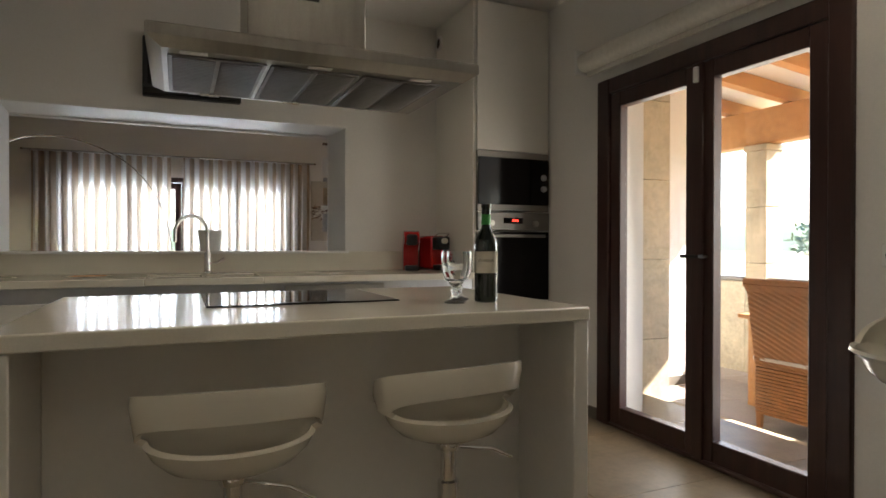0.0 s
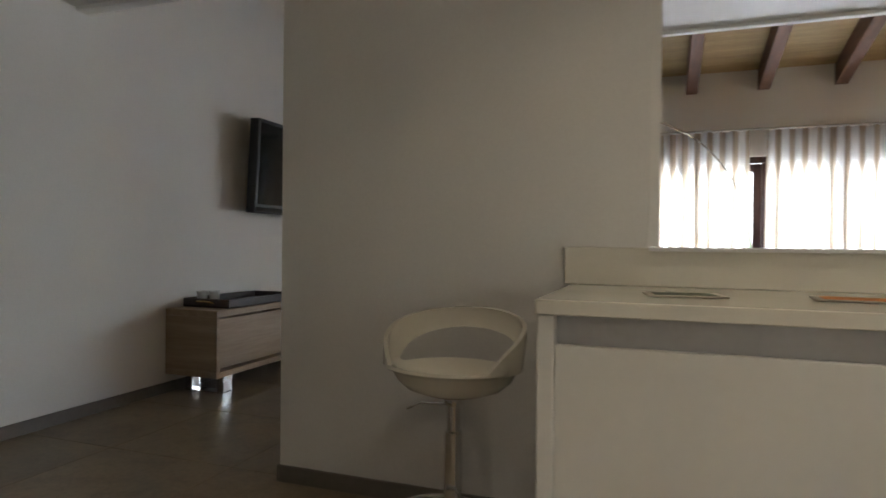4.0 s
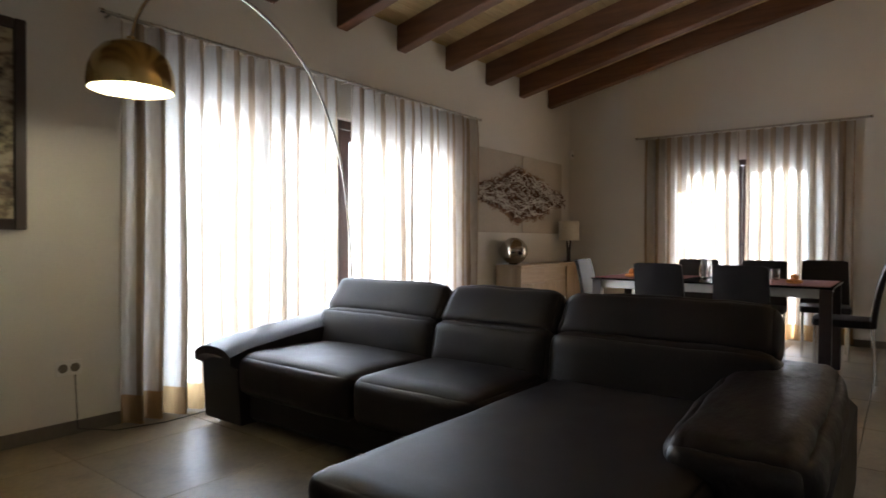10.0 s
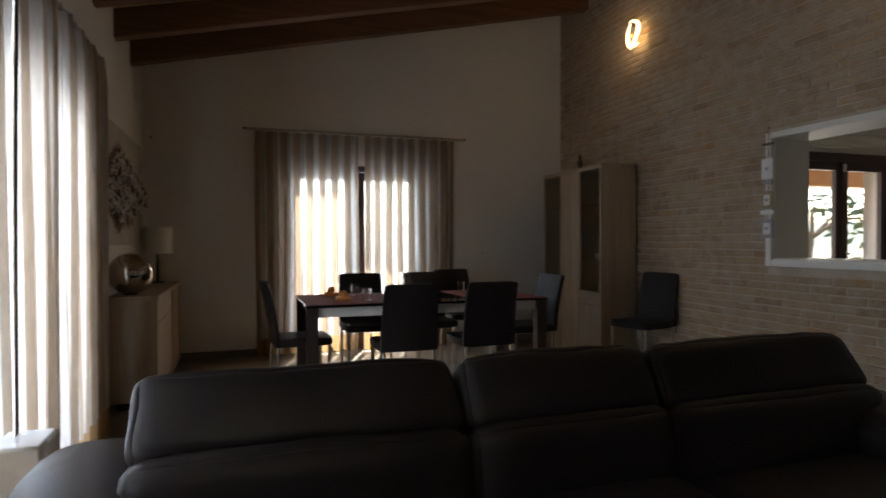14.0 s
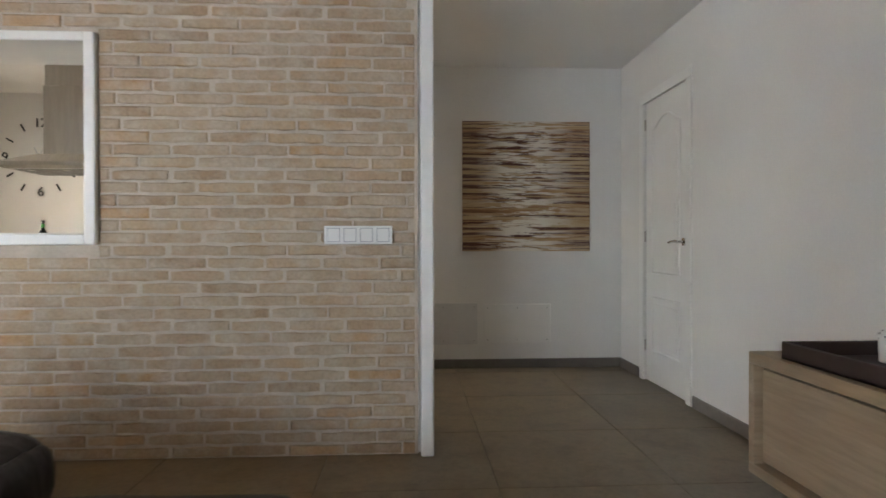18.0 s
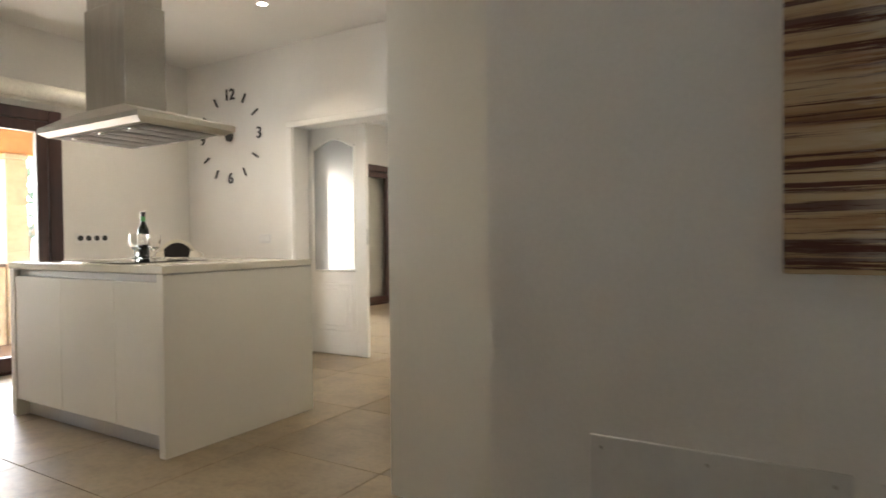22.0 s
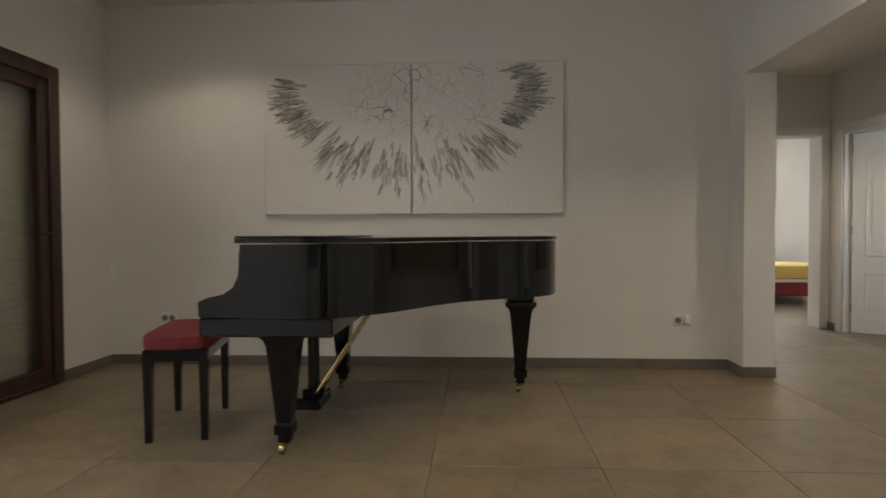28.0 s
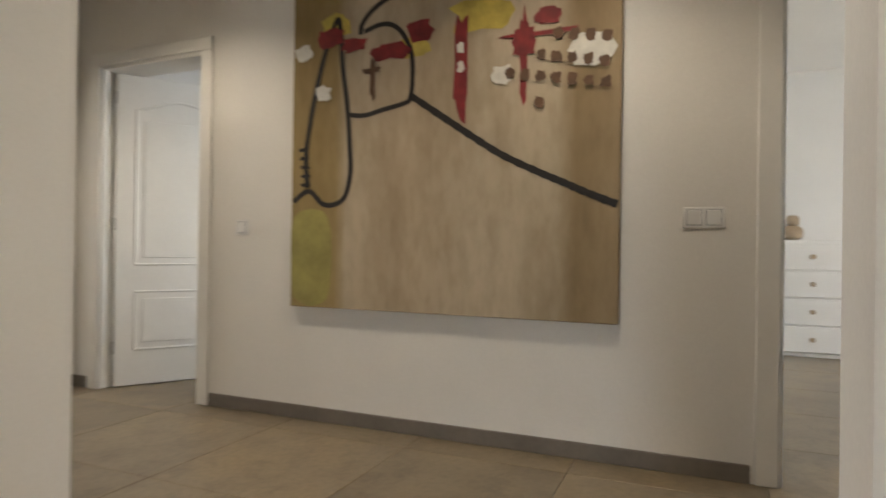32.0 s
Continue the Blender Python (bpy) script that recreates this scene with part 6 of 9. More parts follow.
# gilded double stand on the sideboard
gs = thing("gilded_ornament", (-1.46, 3.70, Z1), "gilded carved stand of two curled brackets joined by a bar", "ornament")
for x, flip in ((-1.58, -1), (-1.33, 1)):
    y = 3.66 if flip < 0 else 3.74
    # slim S-shaped leg under a closed oval scroll
    leg_ = [(0.05, 0.0), (0.035, 0.03), (0.015, 0.075), (0.0, 0.12), (0.0, 0.165), (0.012, 0.20), (0.022, 0.235)]
    part("carved_leg", tube(bmesh.new(), [(x + flip * s_, y, Z1 + 0.012 + z_) for s_, z_ in leg_], [0.012, 0.013, 0.016, 0.019, 0.018, 0.016, 0.020], 10), M["gold"], gs)
    oval = [(x + flip * (0.035 + 0.052 * math.cos(t)), y, Z1 + 0.335 + 0.088 * math.sin(t)) for t in [2 * math.pi * k / 22 for k in range(23)]]
    part("oval_scroll", tube(bmesh.new(), oval, [0.017 + 0.004 * (k % 2) for k in range(23)], 8, False), M["gold"], gs)
    b = bmesh.new()
    for k in range(11):
        t = math.pi * (0.35 + 1.2 * k / 10)
        cx_, cz_ = x + flip * (0.035 + 0.070 * math.cos(t)), Z1 + 0.335 + 0.100 * math.sin(t)
        cushion(b, (cx_ - 0.018, y - 0.026, cz_ - 0.015), (cx_ + 0.018, y + 0.026, cz_ + 0.015), 0.8, 5, None, 0, k)
    for k in range(4):
        cushion(b, (x + flip * 0.02 - 0.026, y - 0.024, Z1 + 0.20 + k * 0.022), (x + flip * 0.02 + 0.026, y + 0.024, Z1 + 0.216 + k * 0.022), 0.7, 5)
    part("leaf_carving", b, M["gold"], gs)
    part("foot", cushion(bmesh.new(), (x + flip * 0.05 - 0.03, y - 0.026, Z1), (x + flip * 0.05 + 0.03, y + 0.026, Z1 + 0.022), 0.7, 6), M["gold"], gs)
part("cross_bar", rod(bmesh.new(), (-1.60, 3.66, Z1 + 0.245), (-1.31, 3.74, Z1 + 0.245), 0.006), M["gold"], gs)

# hanging stove with flue
stv = thing("wood_stove", (-1.44, 4.66, 0.42), "black steel wall-hung wood stove with a flue pipe", "stove")
part("firebox", box((TV_X + 0.01, 4.32, 0.42), (-1.20, 5.0, 1.06), 0.012), M["castiron"], stv)
part("top_plate", box((TV_X + 0.005, 4.31, 1.06), (-1.17, 5.01, 1.078), 0.005), M["castiron"], stv)
d = part("fire_door", box((-1.20, 4.34, 0.46), (-1.165, 4.98, 1.03), 0.008), M["castiron"], stv)
part("fire_glass", box((-1.166, 4.40, 0.55), (-1.160, 4.92, 0.98), 0.003), M["smoke"], d, "sooty stove glass")
part("door_lever", box((-1.162, 4.955, 0.60), (-1.13, 4.972, 0.72), 0.004), M["castiron"], d)
part("wall_plate", box((TV_X + 0.001, 4.40, 0.50), (TV_X + 0.01, 4.92, 1.0), 0.002), M["castiron"], stv)
flue = [(-1.48, 4.72, 1.07), (-1.48, 4.72, 2.175), (-1.483, 4.72, 2.19), (-1.555, 4.72, 2.262), (-1.57, 4.72, 2.265), (-1.70, 4.72, 2.265)]
part("flue_pipe", tube(bmesh.new(), flue, 0.078, 20), M["castiron"], stv)
part("wall_rosette", rod(bmesh.new(), (-1.709, 4.72, 2.265), (-1.69, 4.72, 2.265), 0.12, None, 26), M["castiron"], stv)
part("flue_collar", rod(bmesh.new(), (-1.48, 4.72, 1.075), (-1.48, 4.72, 1.11), 0.086, None, 24), M["castiron"], stv)


# paintings
def painting(name, m, w, h, mat, label, frame_w=0.0, frame_mat=None, d=0.035, category="painting"):
    """A picture whose face looks along -y before the pose m (origin at the lower middle of its back)."""
    p = thing(name, m.translation, label, category)
    part("canvas", cbox(bmesh.new(), (-w / 2 + frame_w, -d, frame_w), (w / 2 - frame_w, -0.004, h - frame_w), 0.003, m), mat, p)
    if frame_w:
        for lo, hi in (((-w / 2, -d - 0.012, 0), (-w / 2 + frame_w, 0, h)), ((w / 2 - frame_w, -d - 0.012, 0), (w / 2, 0, h)), ((-w / 2 + frame_w, -d - 0.012, 0), (w / 2 - frame_w, 0, frame_w)), ((-w / 2 + frame_w, -d - 0.012, h - frame_w), (w / 2 - frame_w, 0, h))):
            part("frame_side", cbox(bmesh.new(), lo, hi, 0.006, m), frame_mat, p)
    return p


def blot_material():
    m, nt, b = node_mat("ink_blot_canvas")
    a = noise_node(nt, 5.5, 6, (1, 1, 1), 0.62)
    f = noise_node(nt, 16, 5, (0.6, 1, 1.6))
    dark = ramp(nt, a.outputs[0], [(0.50, (0, 0, 0)), (0.62, (1, 1, 1))]).outputs[0]
    col = mixed(nt, (0.46, 0.40, 0.31), (0.03, 0.026, 0.024), dark)
    brown = ramp(nt, f.outputs[0], [(0.50, (0, 0, 0)), (0.66, (1, 1, 1))]).outputs[0]
    nt.links.new(mixed(nt, col, (0.14, 0.10, 0.075), brown), b.inputs["Base Color"])
    b.inputs["Roughness"].default_value = 0.8
    return m


def layers_material():
    m, nt, b = node_mat("layered_earth_canvas")
    a = noise_node(nt, 2.6, 8, (0.34, 1, 7.5), 0.66)
    f = noise_node(nt, 6.5, 8, (0.50, 1, 5.5), 0.74)
    s = noise_node(nt, 4.4, 9, (0.14, 1, 8.0), 0.72)
    base = ramp(nt, a.outputs[0], [(0.30, (0.12, 0.05, 0.022)), (0.40, (0.30, 0.16, 0.07)), (0.50, (0.44, 0.30, 0.155)), (0.62, (0.50, 0.38, 0.23)), (0.74, (0.20, 0.085, 0.04))]).outputs[0]
    lines_ = ramp(nt, s.outputs[0], [(0.458, (1, 1, 1)), (0.484, (0, 0, 0))]).outputs[0]
    base = mixed(nt, base, (0.085, 0.026, 0.014), lines_)
    w = ramp(nt, f.outputs[0], [(0.475, (0, 0, 0)), (0.505, (1, 1, 1))]).outputs[0]
    co = nt.nodes.new("ShaderNodeTexCoord")
    sx_ = nt.nodes.new("ShaderNodeSeparateXYZ")
    nt.links.new(co.outputs["Generated"], sx_.inputs[0])
    mid = ramp(nt, sx_.outputs[0], [(0.12, (0.12, 0.12, 0.12)), (0.38, (0.95, 0.95, 0.95)), (0.66, (1, 1, 1)), (0.90, (0.05, 0.05, 0.05))]).outputs[0]
    nt.links.new(mixed(nt, base, (0.78, 0.73, 0.64), mixed(nt, w, mid, 1.0, "MULTIPLY")), b.inputs["Base Color"])
    b.inputs["Roughness"].default_value = 0.75
    bp = nt.nodes.new("ShaderNodeBump")
    bp.inputs["Strength"].default_value, bp.inputs["Distance"].default_value = 0.6, 0.006
    nt.links.new(f.outputs[0], bp.inputs["Height"])
    nt.links.new(bp.outputs[0], b.inputs["Normal"])
    return m


painting("ink_painting", Matrix.Translation((-0.168, FAR_Y - 0.002, 1.12)), 1.045, 1.068, blot_material(), "abstract ink blot painting in a dark wooden frame", 0.055, M["traywood"])
painting("earth_painting", Matrix.Translation((-0.915, VEST_Y + 0.002, 0.952)) @ Matrix.Rotation(radians(180), 4, "Z"), 1.04, 1.05, layers_material(), "unframed painting of brown and cream earth layers", 0, None, 0.04)

# relief panel over the dining sideboard
rp = thing("relief_panels", (5.43, FAR_Y, 1.17), "two pale canvases with a relief of white twigs on burnt brown", "artwork")
canvas_m = surface("pale_grey_canvas", (0.50, 0.46, 0.40), 0.85, vary=0.05, grain=70)
burnt = surface("burnt_brown_ground", (0.13, 0.062, 0.032), 0.9, vary=0.3, scale=14)
for a, bb in ((4.40, 5.425), (5.44, 6.46)):
    part("canvas", box((a, FAR_Y - 0.034, 1.17), (bb, FAR_Y - 0.004, 2.08), 0.004), canvas_m, rp)
rnd = random.Random(5)
b = bmesh.new()


def eye_half(x):
    u = (x - 4.42) / 2.02
    return 0.065 + 0.185 * max(0.0, math.sin(math.pi * min(1, max(0, u)))) ** 1.9 + 0.022 * math.sin(19 * u) * math.sin(math.pi * u)


top = [(4.42 + 2.02 * k / 60, 1.60 + eye_half(4.42 + 2.02 * k / 60) * 1.18 + rnd.uniform(-0.014, 0.014)) for k in range(61)]
bot = [(4.42 + 2.02 * k / 60, 1.60 - eye_half(4.42 + 2.02 * k / 60) * 1.18 + rnd.uniform(-0.014, 0.014)) for k in range(60, -1, -1)]
out = top + bot
put(b, [(x, FAR_Y - 0.035, z) for x, z in out] + [(x, FAR_Y - 0.038, z) for x, z in out], [tuple(range(len(out), 2 * len(out)))] + [(k, (k + 1) % len(out), len(out) + (k + 1) % len(out), len(out) + k) for k in range(len(out))])
part("burnt_ground", b, burnt, rp)
b = bmesh.new()
b2 = bmesh.new()
for q in range(1150):
    x = rnd.uniform(4.43, 6.44)
    hh = eye_half(x)
    v = rnd.uniform(-1, 1)
    z = 1.60 + v * hh
    rise = (eye_half(x + 0.02) - eye_half(x - 0.02)) / 0.04 * v        # the twigs follow the outline
    ln, a = rnd.uniform(0.03, 0.085), math.atan(rise) + rnd.gauss(0, 0.38)
    y = FAR_Y - rnd.uniform(0.042, 0.085)
    mid = Vector((x, y - rnd.uniform(0.0, 0.014), z + rnd.uniform(-0.012, 0.012)))
    way = Vector((ln * math.cos(a), 0, ln * math.sin(a)))
    r_ = rnd.uniform(0.003, 0.0072)
    tube(b2 if q % 3 == 0 else b, [mid - way + Vector((0, 0.008, 0)), mid, mid + way + Vector((0, 0.008, 0))], [r_ * 0.45, r_, r_ * 0.4], 5)
part("twig_relief", b, M["cloth"], rp, "bleached white twigs", False)
part("brown_twig_relief", b2, burnt, rp, "burnt brown twigs", False)
b = bmesh.new()
for q in range(260):
    x = rnd.uniform(4.43, 6.44)
    side = rnd.choice((-1, 1))
    z = 1.60 + side * eye_half(x) * rnd.uniform(1.0, 1.32)
    ln, a = rnd.uniform(0.02, 0.06), rnd.gauss(0, 0.5)
    cbox(b, (-ln, -0.0005, -0.004), (ln, 0.001, 0.004), 0.0002, Matrix.Translation((x, FAR_Y - 0.0392 - 0.00001 * q, z)) @ Matrix.Rotation(-a, 4, "Y"))
tagged(part("scorch_marks", b, surface("scorched_canvas", (0.26, 0.16, 0.10), 0.9, vary=0.3, scale=20), rp, "brown scorch marks", False), kind="stuff")

# dining sideboard with lamp and mirrored globe
ds = thing("dining_sideboard", (5.7, 4.87, 0), "light oak sideboard with sliding doors by the dining table", "sideboard")
DX0, DX1, DY0 = 4.86, 6.55, 4.70
part("top", box((DX0, DY0, 0.775), (DX1, FAR_Y - 0.03, 0.81), 0.003), M["oakx"], ds)
part("end", box((DX0, DY0 + 0.004, 0.06), (DX0 + 0.03, FAR_Y - 0.03, 0.775), 0.002), M["oakz"], ds)
part("end", box((DX1 - 0.03, DY0 + 0.004, 0.06), (DX1, FAR_Y - 0.03, 0.775), 0.002), M["oakz"], ds)
part("back", box((DX0 + 0.03, 4.96, 0.06), (DX1 - 0.03, FAR_Y - 0.03, 0.775), 0.002), M["oakx"], ds)
part("bottom", box((DX0 + 0.03, DY0 + 0.01, 0.06), (DX1 - 0.03, 4.96, 0.09), 0.002), M["oakx"], ds)
for a, bb, o in ((DX0 + 0.032, 5.40, 0.012), (5.405, 5.96, 0.02), (5.99, DX1 - 0.032, 0.012)):
    part("door", box((a, DY0 + o, 0.092), (bb, DY0 + o + 0.02, 0.60 if bb < 5.98 else 0.772), 0.003), M["oakz"], ds)
    if bb < 5.98:
        part("drawer", box((a, DY0 + o, 0.605), (bb, DY0 + o + 0.02, 0.772), 0.003), M["oakx"], ds)
part("plinth", box((DX0 + 0.05, DY0 + 0.06, 0), (DX1 - 0.05, 4.98, 0.06), 0.003), M["castiron"], ds)
gl = thing("mirrored_globe", (5.03, 4.90, 0.81), "smoked mirrored glass globe on the sideboard", "globe")
part("globe", cushion(bmesh.new(), (4.875, 4.745, 0.812), (5.185, 5.055, 1.112), 1.0, 18), M["mirrorball"], gl)
part("base_ring", lathe(bmesh.new(), [(0.05, 0), (0.055, 0.004), (0.045, 0.01)], (5.03, 4.90, 0.81), 24), M["chrome"], gl)
tl = thing("table_lamp", (6.38, 4.88, 0.81), "table lamp with a forked dark base and white shade", "lamp")
part("base", box((6.33, 4.83, 0.81), (6.43, 4.93, 0.822), 0.004), M["traywood"], tl)
for s in (-1, 1):
    part("fork", tube(bmesh.new(), [(6.38 + s * 0.012, 4.88, 0.82), (6.38 + s * 0.02, 4.88, 0.92), (6.38 + s * 0.055, 4.88, 1.08)], [0.02, 0.017, 0.011], 10), M["traywood"], tl)
part("lamp_holder", rod(bmesh.new(), (6.38, 4.88, 1.04), (6.38, 4.88, 1.10), 0.012), M["chrome"], tl)
part("shade", lathe(bmesh.new(), [(0.13, 1.085), (0.13, 1.33), (0.128, 1.33), (0.128, 1.085)], (6.38, 4.88, 0), 30, False), M["shade"], tl)


# dining table and chairs
dt = thing("dining_table", (4.86, 2.78, 0), "extending dining table with a dark glass top and steel legs", "table")
TX0, TX1, TY0, TY1 = 4.42, 5.33, 1.84, 3.72
part("glass_top", box((TX0, TY0, 0.728), (TX1, TY1, 0.745), 0.004), M["blackglass"], dt)
part("apron", box((TX0 + 0.05, TY0 + 0.06, 0.655), (TX0 + 0.075, TY1 - 0.06, 0.727), 0.003), M["trim"], dt)
part("apron", box((TX1 - 0.075, TY0 + 0.06, 0.655), (TX1 - 0.05, TY1 - 0.06, 0.727), 0.003), M["trim"], dt)
part("apron", box((TX0 + 0.075, TY0 + 0.06, 0.655), (TX1 - 0.075, TY0 + 0.085, 0.727), 0.003), M["trim"], dt)
part("apron", box((TX0 + 0.075, TY1 - 0.085, 0.655), (TX1 - 0.075, TY1 - 0.06, 0.727), 0.003), M["trim"], dt)
for x in (TX0 + 0.01, TX1 - 0.09):
    for y in (TY0 + 0.01, TY1 - 0.09):
        part("leg", box((x, y, 0), (x + 0.08, y + 0.08, 0.726), 0.004), M["traywood"], dt)
for y0, y1 in ((1.86, 2.45), (3.0, 3.71)):
    solid("table_mat", box((TX0 + 0.02, y0, 0.7455), (TX1 - 0.02, y1, 0.748), 0.001), M["runner"], "red striped woven mat on the glass table", "table mat", "", "table mats woven")
for x, y in ((4.62, 3.25), (4.62, 2.30), (5.10, 3.25), (5.12, 2.32), (4.70, 2.75)):
    solid("tumbler", lathe(bmesh.new(), [(0.03, 0.0), (0.034, 0.004), (0.036, 0.095), (0.033, 0.095), (0.031, 0.012), (0.0, 0.01)], (x, y, 0.7485), 20, False), M["clearglass"], "clear drinking glass on the dining table", "glass", "", "table tumblers")
for x, y in ((4.66, 3.42), (4.66, 2.12), (5.08, 3.45)):
    b = bmesh.new()
    cushion(b, (x - 0.06, y - 0.06, 0.7485), (x + 0.06, y + 0.06, 0.785), 0.7, 6)
    cushion(b, (x - 0.03, y - 0.03, 0.77), (x + 0.03, y + 0.03, 0.83), 0.9, 5)
    solid("folded_napkin", b, M["napkin"], "orange folded napkin on the dining table", "napkin", "", "napkins")
jug = thing("glass_jug", (4.98, 2.86, 0.748), "clear glass water jug on the dining table", "jug")
part("jug_body", lathe(bmesh.new(), [(0.04, 0), (0.055, 0.01), (0.06, 0.08), (0.045, 0.15), (0.05, 0.19), (0.047, 0.19), (0.042, 0.15), (0.056, 0.08), (0.05, 0.014), (0, 0.012)], (4.98, 2.86, 0.746), 22, False), M["clearglass"], jug)
part("jug_handle", tube(bmesh.new(), [(5.03, 2.86, 0.92), (5.08, 2.86, 0.90), (5.085, 2.86, 0.84), (5.035, 2.86, 0.81)], 0.006, 8), M["clearglass"], jug)


def dining_chair(at, turn, label):
    m = Matrix.Translation(at) @ Matrix.Rotation(radians(turn), 4, "Z")
    c = thing("dining_chair", at, label, "chair", "dining chairs")
    c.matrix_basis = m
    part("seat", cushion(bmesh.new(), (-0.21, -0.22, 0.42), (0.21, 0.20, 0.485), 0.25, 8, m), M["chairleather"], c)
    b = bmesh.new()
    rows = 9
    vs = []
    for j in range(rows + 1):
        t = j / rows
        z = 0.43 + 0.47 * t
        y = 0.185 + 0.085 * t ** 1.6
        w = 0.205 - 0.014 * t
        th = 0.022
        for x, yy in ((-w, y - th * 0.7), (-w * 0.8, y - th), (w * 0.8, y - th), (w, y - th * 0.7), (w, y + th * 0.7), (w * 0.8, y + th), (-w * 0.8, y + th), (-w, y + th * 0.7)):
            vs.append(m @ Vector((x, yy, z - (0.012 if j == rows and abs(x) == w else 0))))
    put(b, vs, [(j * 8 + k, j * 8 + (k + 1) % 8, (j + 1) * 8 + (k + 1) % 8, (j + 1) * 8 + k) for j in range(rows) for k in range(8)] + [tuple(range(8))[::-1], tuple(range(rows * 8, rows * 8 + 8))])
    part("backrest", b, M["chairleather"], c)
    for x in (-0.18, 0.18):
        for y, lean in ((-0.19, 0), (0.18, 0.03)):
            part("leg", rod(bmesh.new(), m @ Vector((x, y + lean, 0)), m @ Vector((x, y, 0.425)), 0.012, 0.014, 10), M["chrome"], c)
    return c


CH = "dark brown leather chair on chrome legs"
first = dining_chair((4.42, 3.03, 0), 90, CH + " at the table")
for (x, y), turn in (((4.44, 2.42), 90), ((5.42, 3.10), -90), ((5.44, 2.50), -90)):
    copy_thing(first, Matrix.Translation((x, y, 0)) @ Matrix.Rotation(radians(turn), 4, "Z"))
for (x, y), turn, lab in (((4.86, 3.72), 4, CH + " at the table end"), ((4.92, 1.80), 182, CH + " at the table end"), ((4.74, 0.72), 195, CH + " standing against the brick wall"), ((5.9, 2.02), -84, CH + " standing back from the table")):
    c = copy_thing(first, Matrix.Translation((x, y, 0)) @ Matrix.Rotation(radians(turn), 4, "Z"))
    c["label"] = lab

# glazed cabinet
gc = thing("display_cabinet", (5.78, 0.65, 0), "light oak display cabinet with two glazed doors", "cabinet")
GX0, GX1, GY0, GY1, GZ = 5.20, 6.36, 0.447, 0.85, 1.94
part("side", box((GX0, GY0, 0.06), (GX0 + 0.035, GY1 - 0.02, GZ - 0.04), 0.003), M["oakz"], gc)
part("side", box((GX1 - 0.035, GY0, 0.06), (GX1, GY1 - 0.02, GZ - 0.04), 0.003), M["oakz"], gc)
part("top", box((GX0, GY0, GZ - 0.04), (GX1, GY1, GZ), 0.003), M["oakx"], gc)
part("back", box((GX0 + 0.035, GY0, 0.06), (GX1 - 0.035, GY0 + 0.012, GZ - 0.04), 0.002), M["oakz"], gc)
part("plinth", box((GX0 + 0.02, GY0, 0), (GX1 - 0.02, GY1 - 0.05, 0.06), 0.003), M["oakx"], gc)
part("middle_panel", box((5.62, GY1 - 0.022, 0.06), (5.95, GY1, GZ - 0.042), 0.003), M["oakz"], gc)
for a, bb in ((GX0 + 0.002, 5.617), (5.953, GX1 - 0.002)):
    dd = part("door", box((a, GY1 - 0.022, 0.062), (bb, GY1, 0.56), 0.003), M["oakz"], gc)
    part("drawer", box((a, GY1 - 0.022, 0.565), (bb, GY1, 0.69), 0.003), M["oakx"], gc)
    g = part("glass_door", box((a + 0.03, GY1 - 0.014, 0.70), (bb - 0.03, GY1 - 0.008, GZ - 0.06), 0.001), M["tinted"], gc, "tinted glass door")
    for lo, hi in (((a, GY1 - 0.022, 0.695), (a + 0.032, GY1, GZ - 0.042)), ((bb - 0.032, GY1 - 0.022, 0.695), (bb, GY1, GZ - 0.042))):
        part("door_frame", box(lo, hi, 0.002), M["oakz"], g)
    for z in (1.0, 1.28, 1.55):
        part("glass_shelf", box((a + 0.035, GY0 + 0.014, z), (bb - 0.035, GY1 - 0.03, z + 0.006), 0.001), M["tinted"], gc)
for z, xs, shape in ((1.006, (5.30, 5.42, 5.54), "cup"), (1.286, (5.28, 5.36, 5.44, 5.52), "glass"), (1.556, (5.30, 5.40, 5.50), "glass"), (0.715, (5.32, 5.48), "cup")):
    for x in xs:
        if shape == "cup":
            solid("china_cup", lathe(bmesh.new(), [(0.05, 0), (0.06, 0.006), (0.025, 0.01), (0.03, 0.02), (0.045, 0.06), (0.042, 0.06), (0.027, 0.024), (0, 0.02)], (x, 0.66, z), 20, False), M["ceramic"], "white china cup on a saucer in the display cabinet", "cup", "", "china cups")
        else:
            solid("stemmed_glass", lathe(bmesh.new(), [(0.028, 0), (0.028, 0.003), (0.005, 0.008), (0.005, 0.06), (0.03, 0.09), (0.03, 0.14), (0.028, 0.14), (0.027, 0.092), (0, 0.066)], (x, 0.66, z), 18, False), M["clearglass"], "stemmed glass in the display cabinet", "glass", "", "stemmed glasses")
fig = bmesh.new()
lathe(fig, [(0.03, 0), (0.034, 0.01), (0.022, 0.05), (0.03, 0.10), (0.012, 0.14), (0.016, 0.16), (0.012, 0.185)], (5.90, 0.66, GZ), 14)
solid("carved_figurine", fig, M["bark"], "small dark carved ornament on top of the cabinet", "ornament")

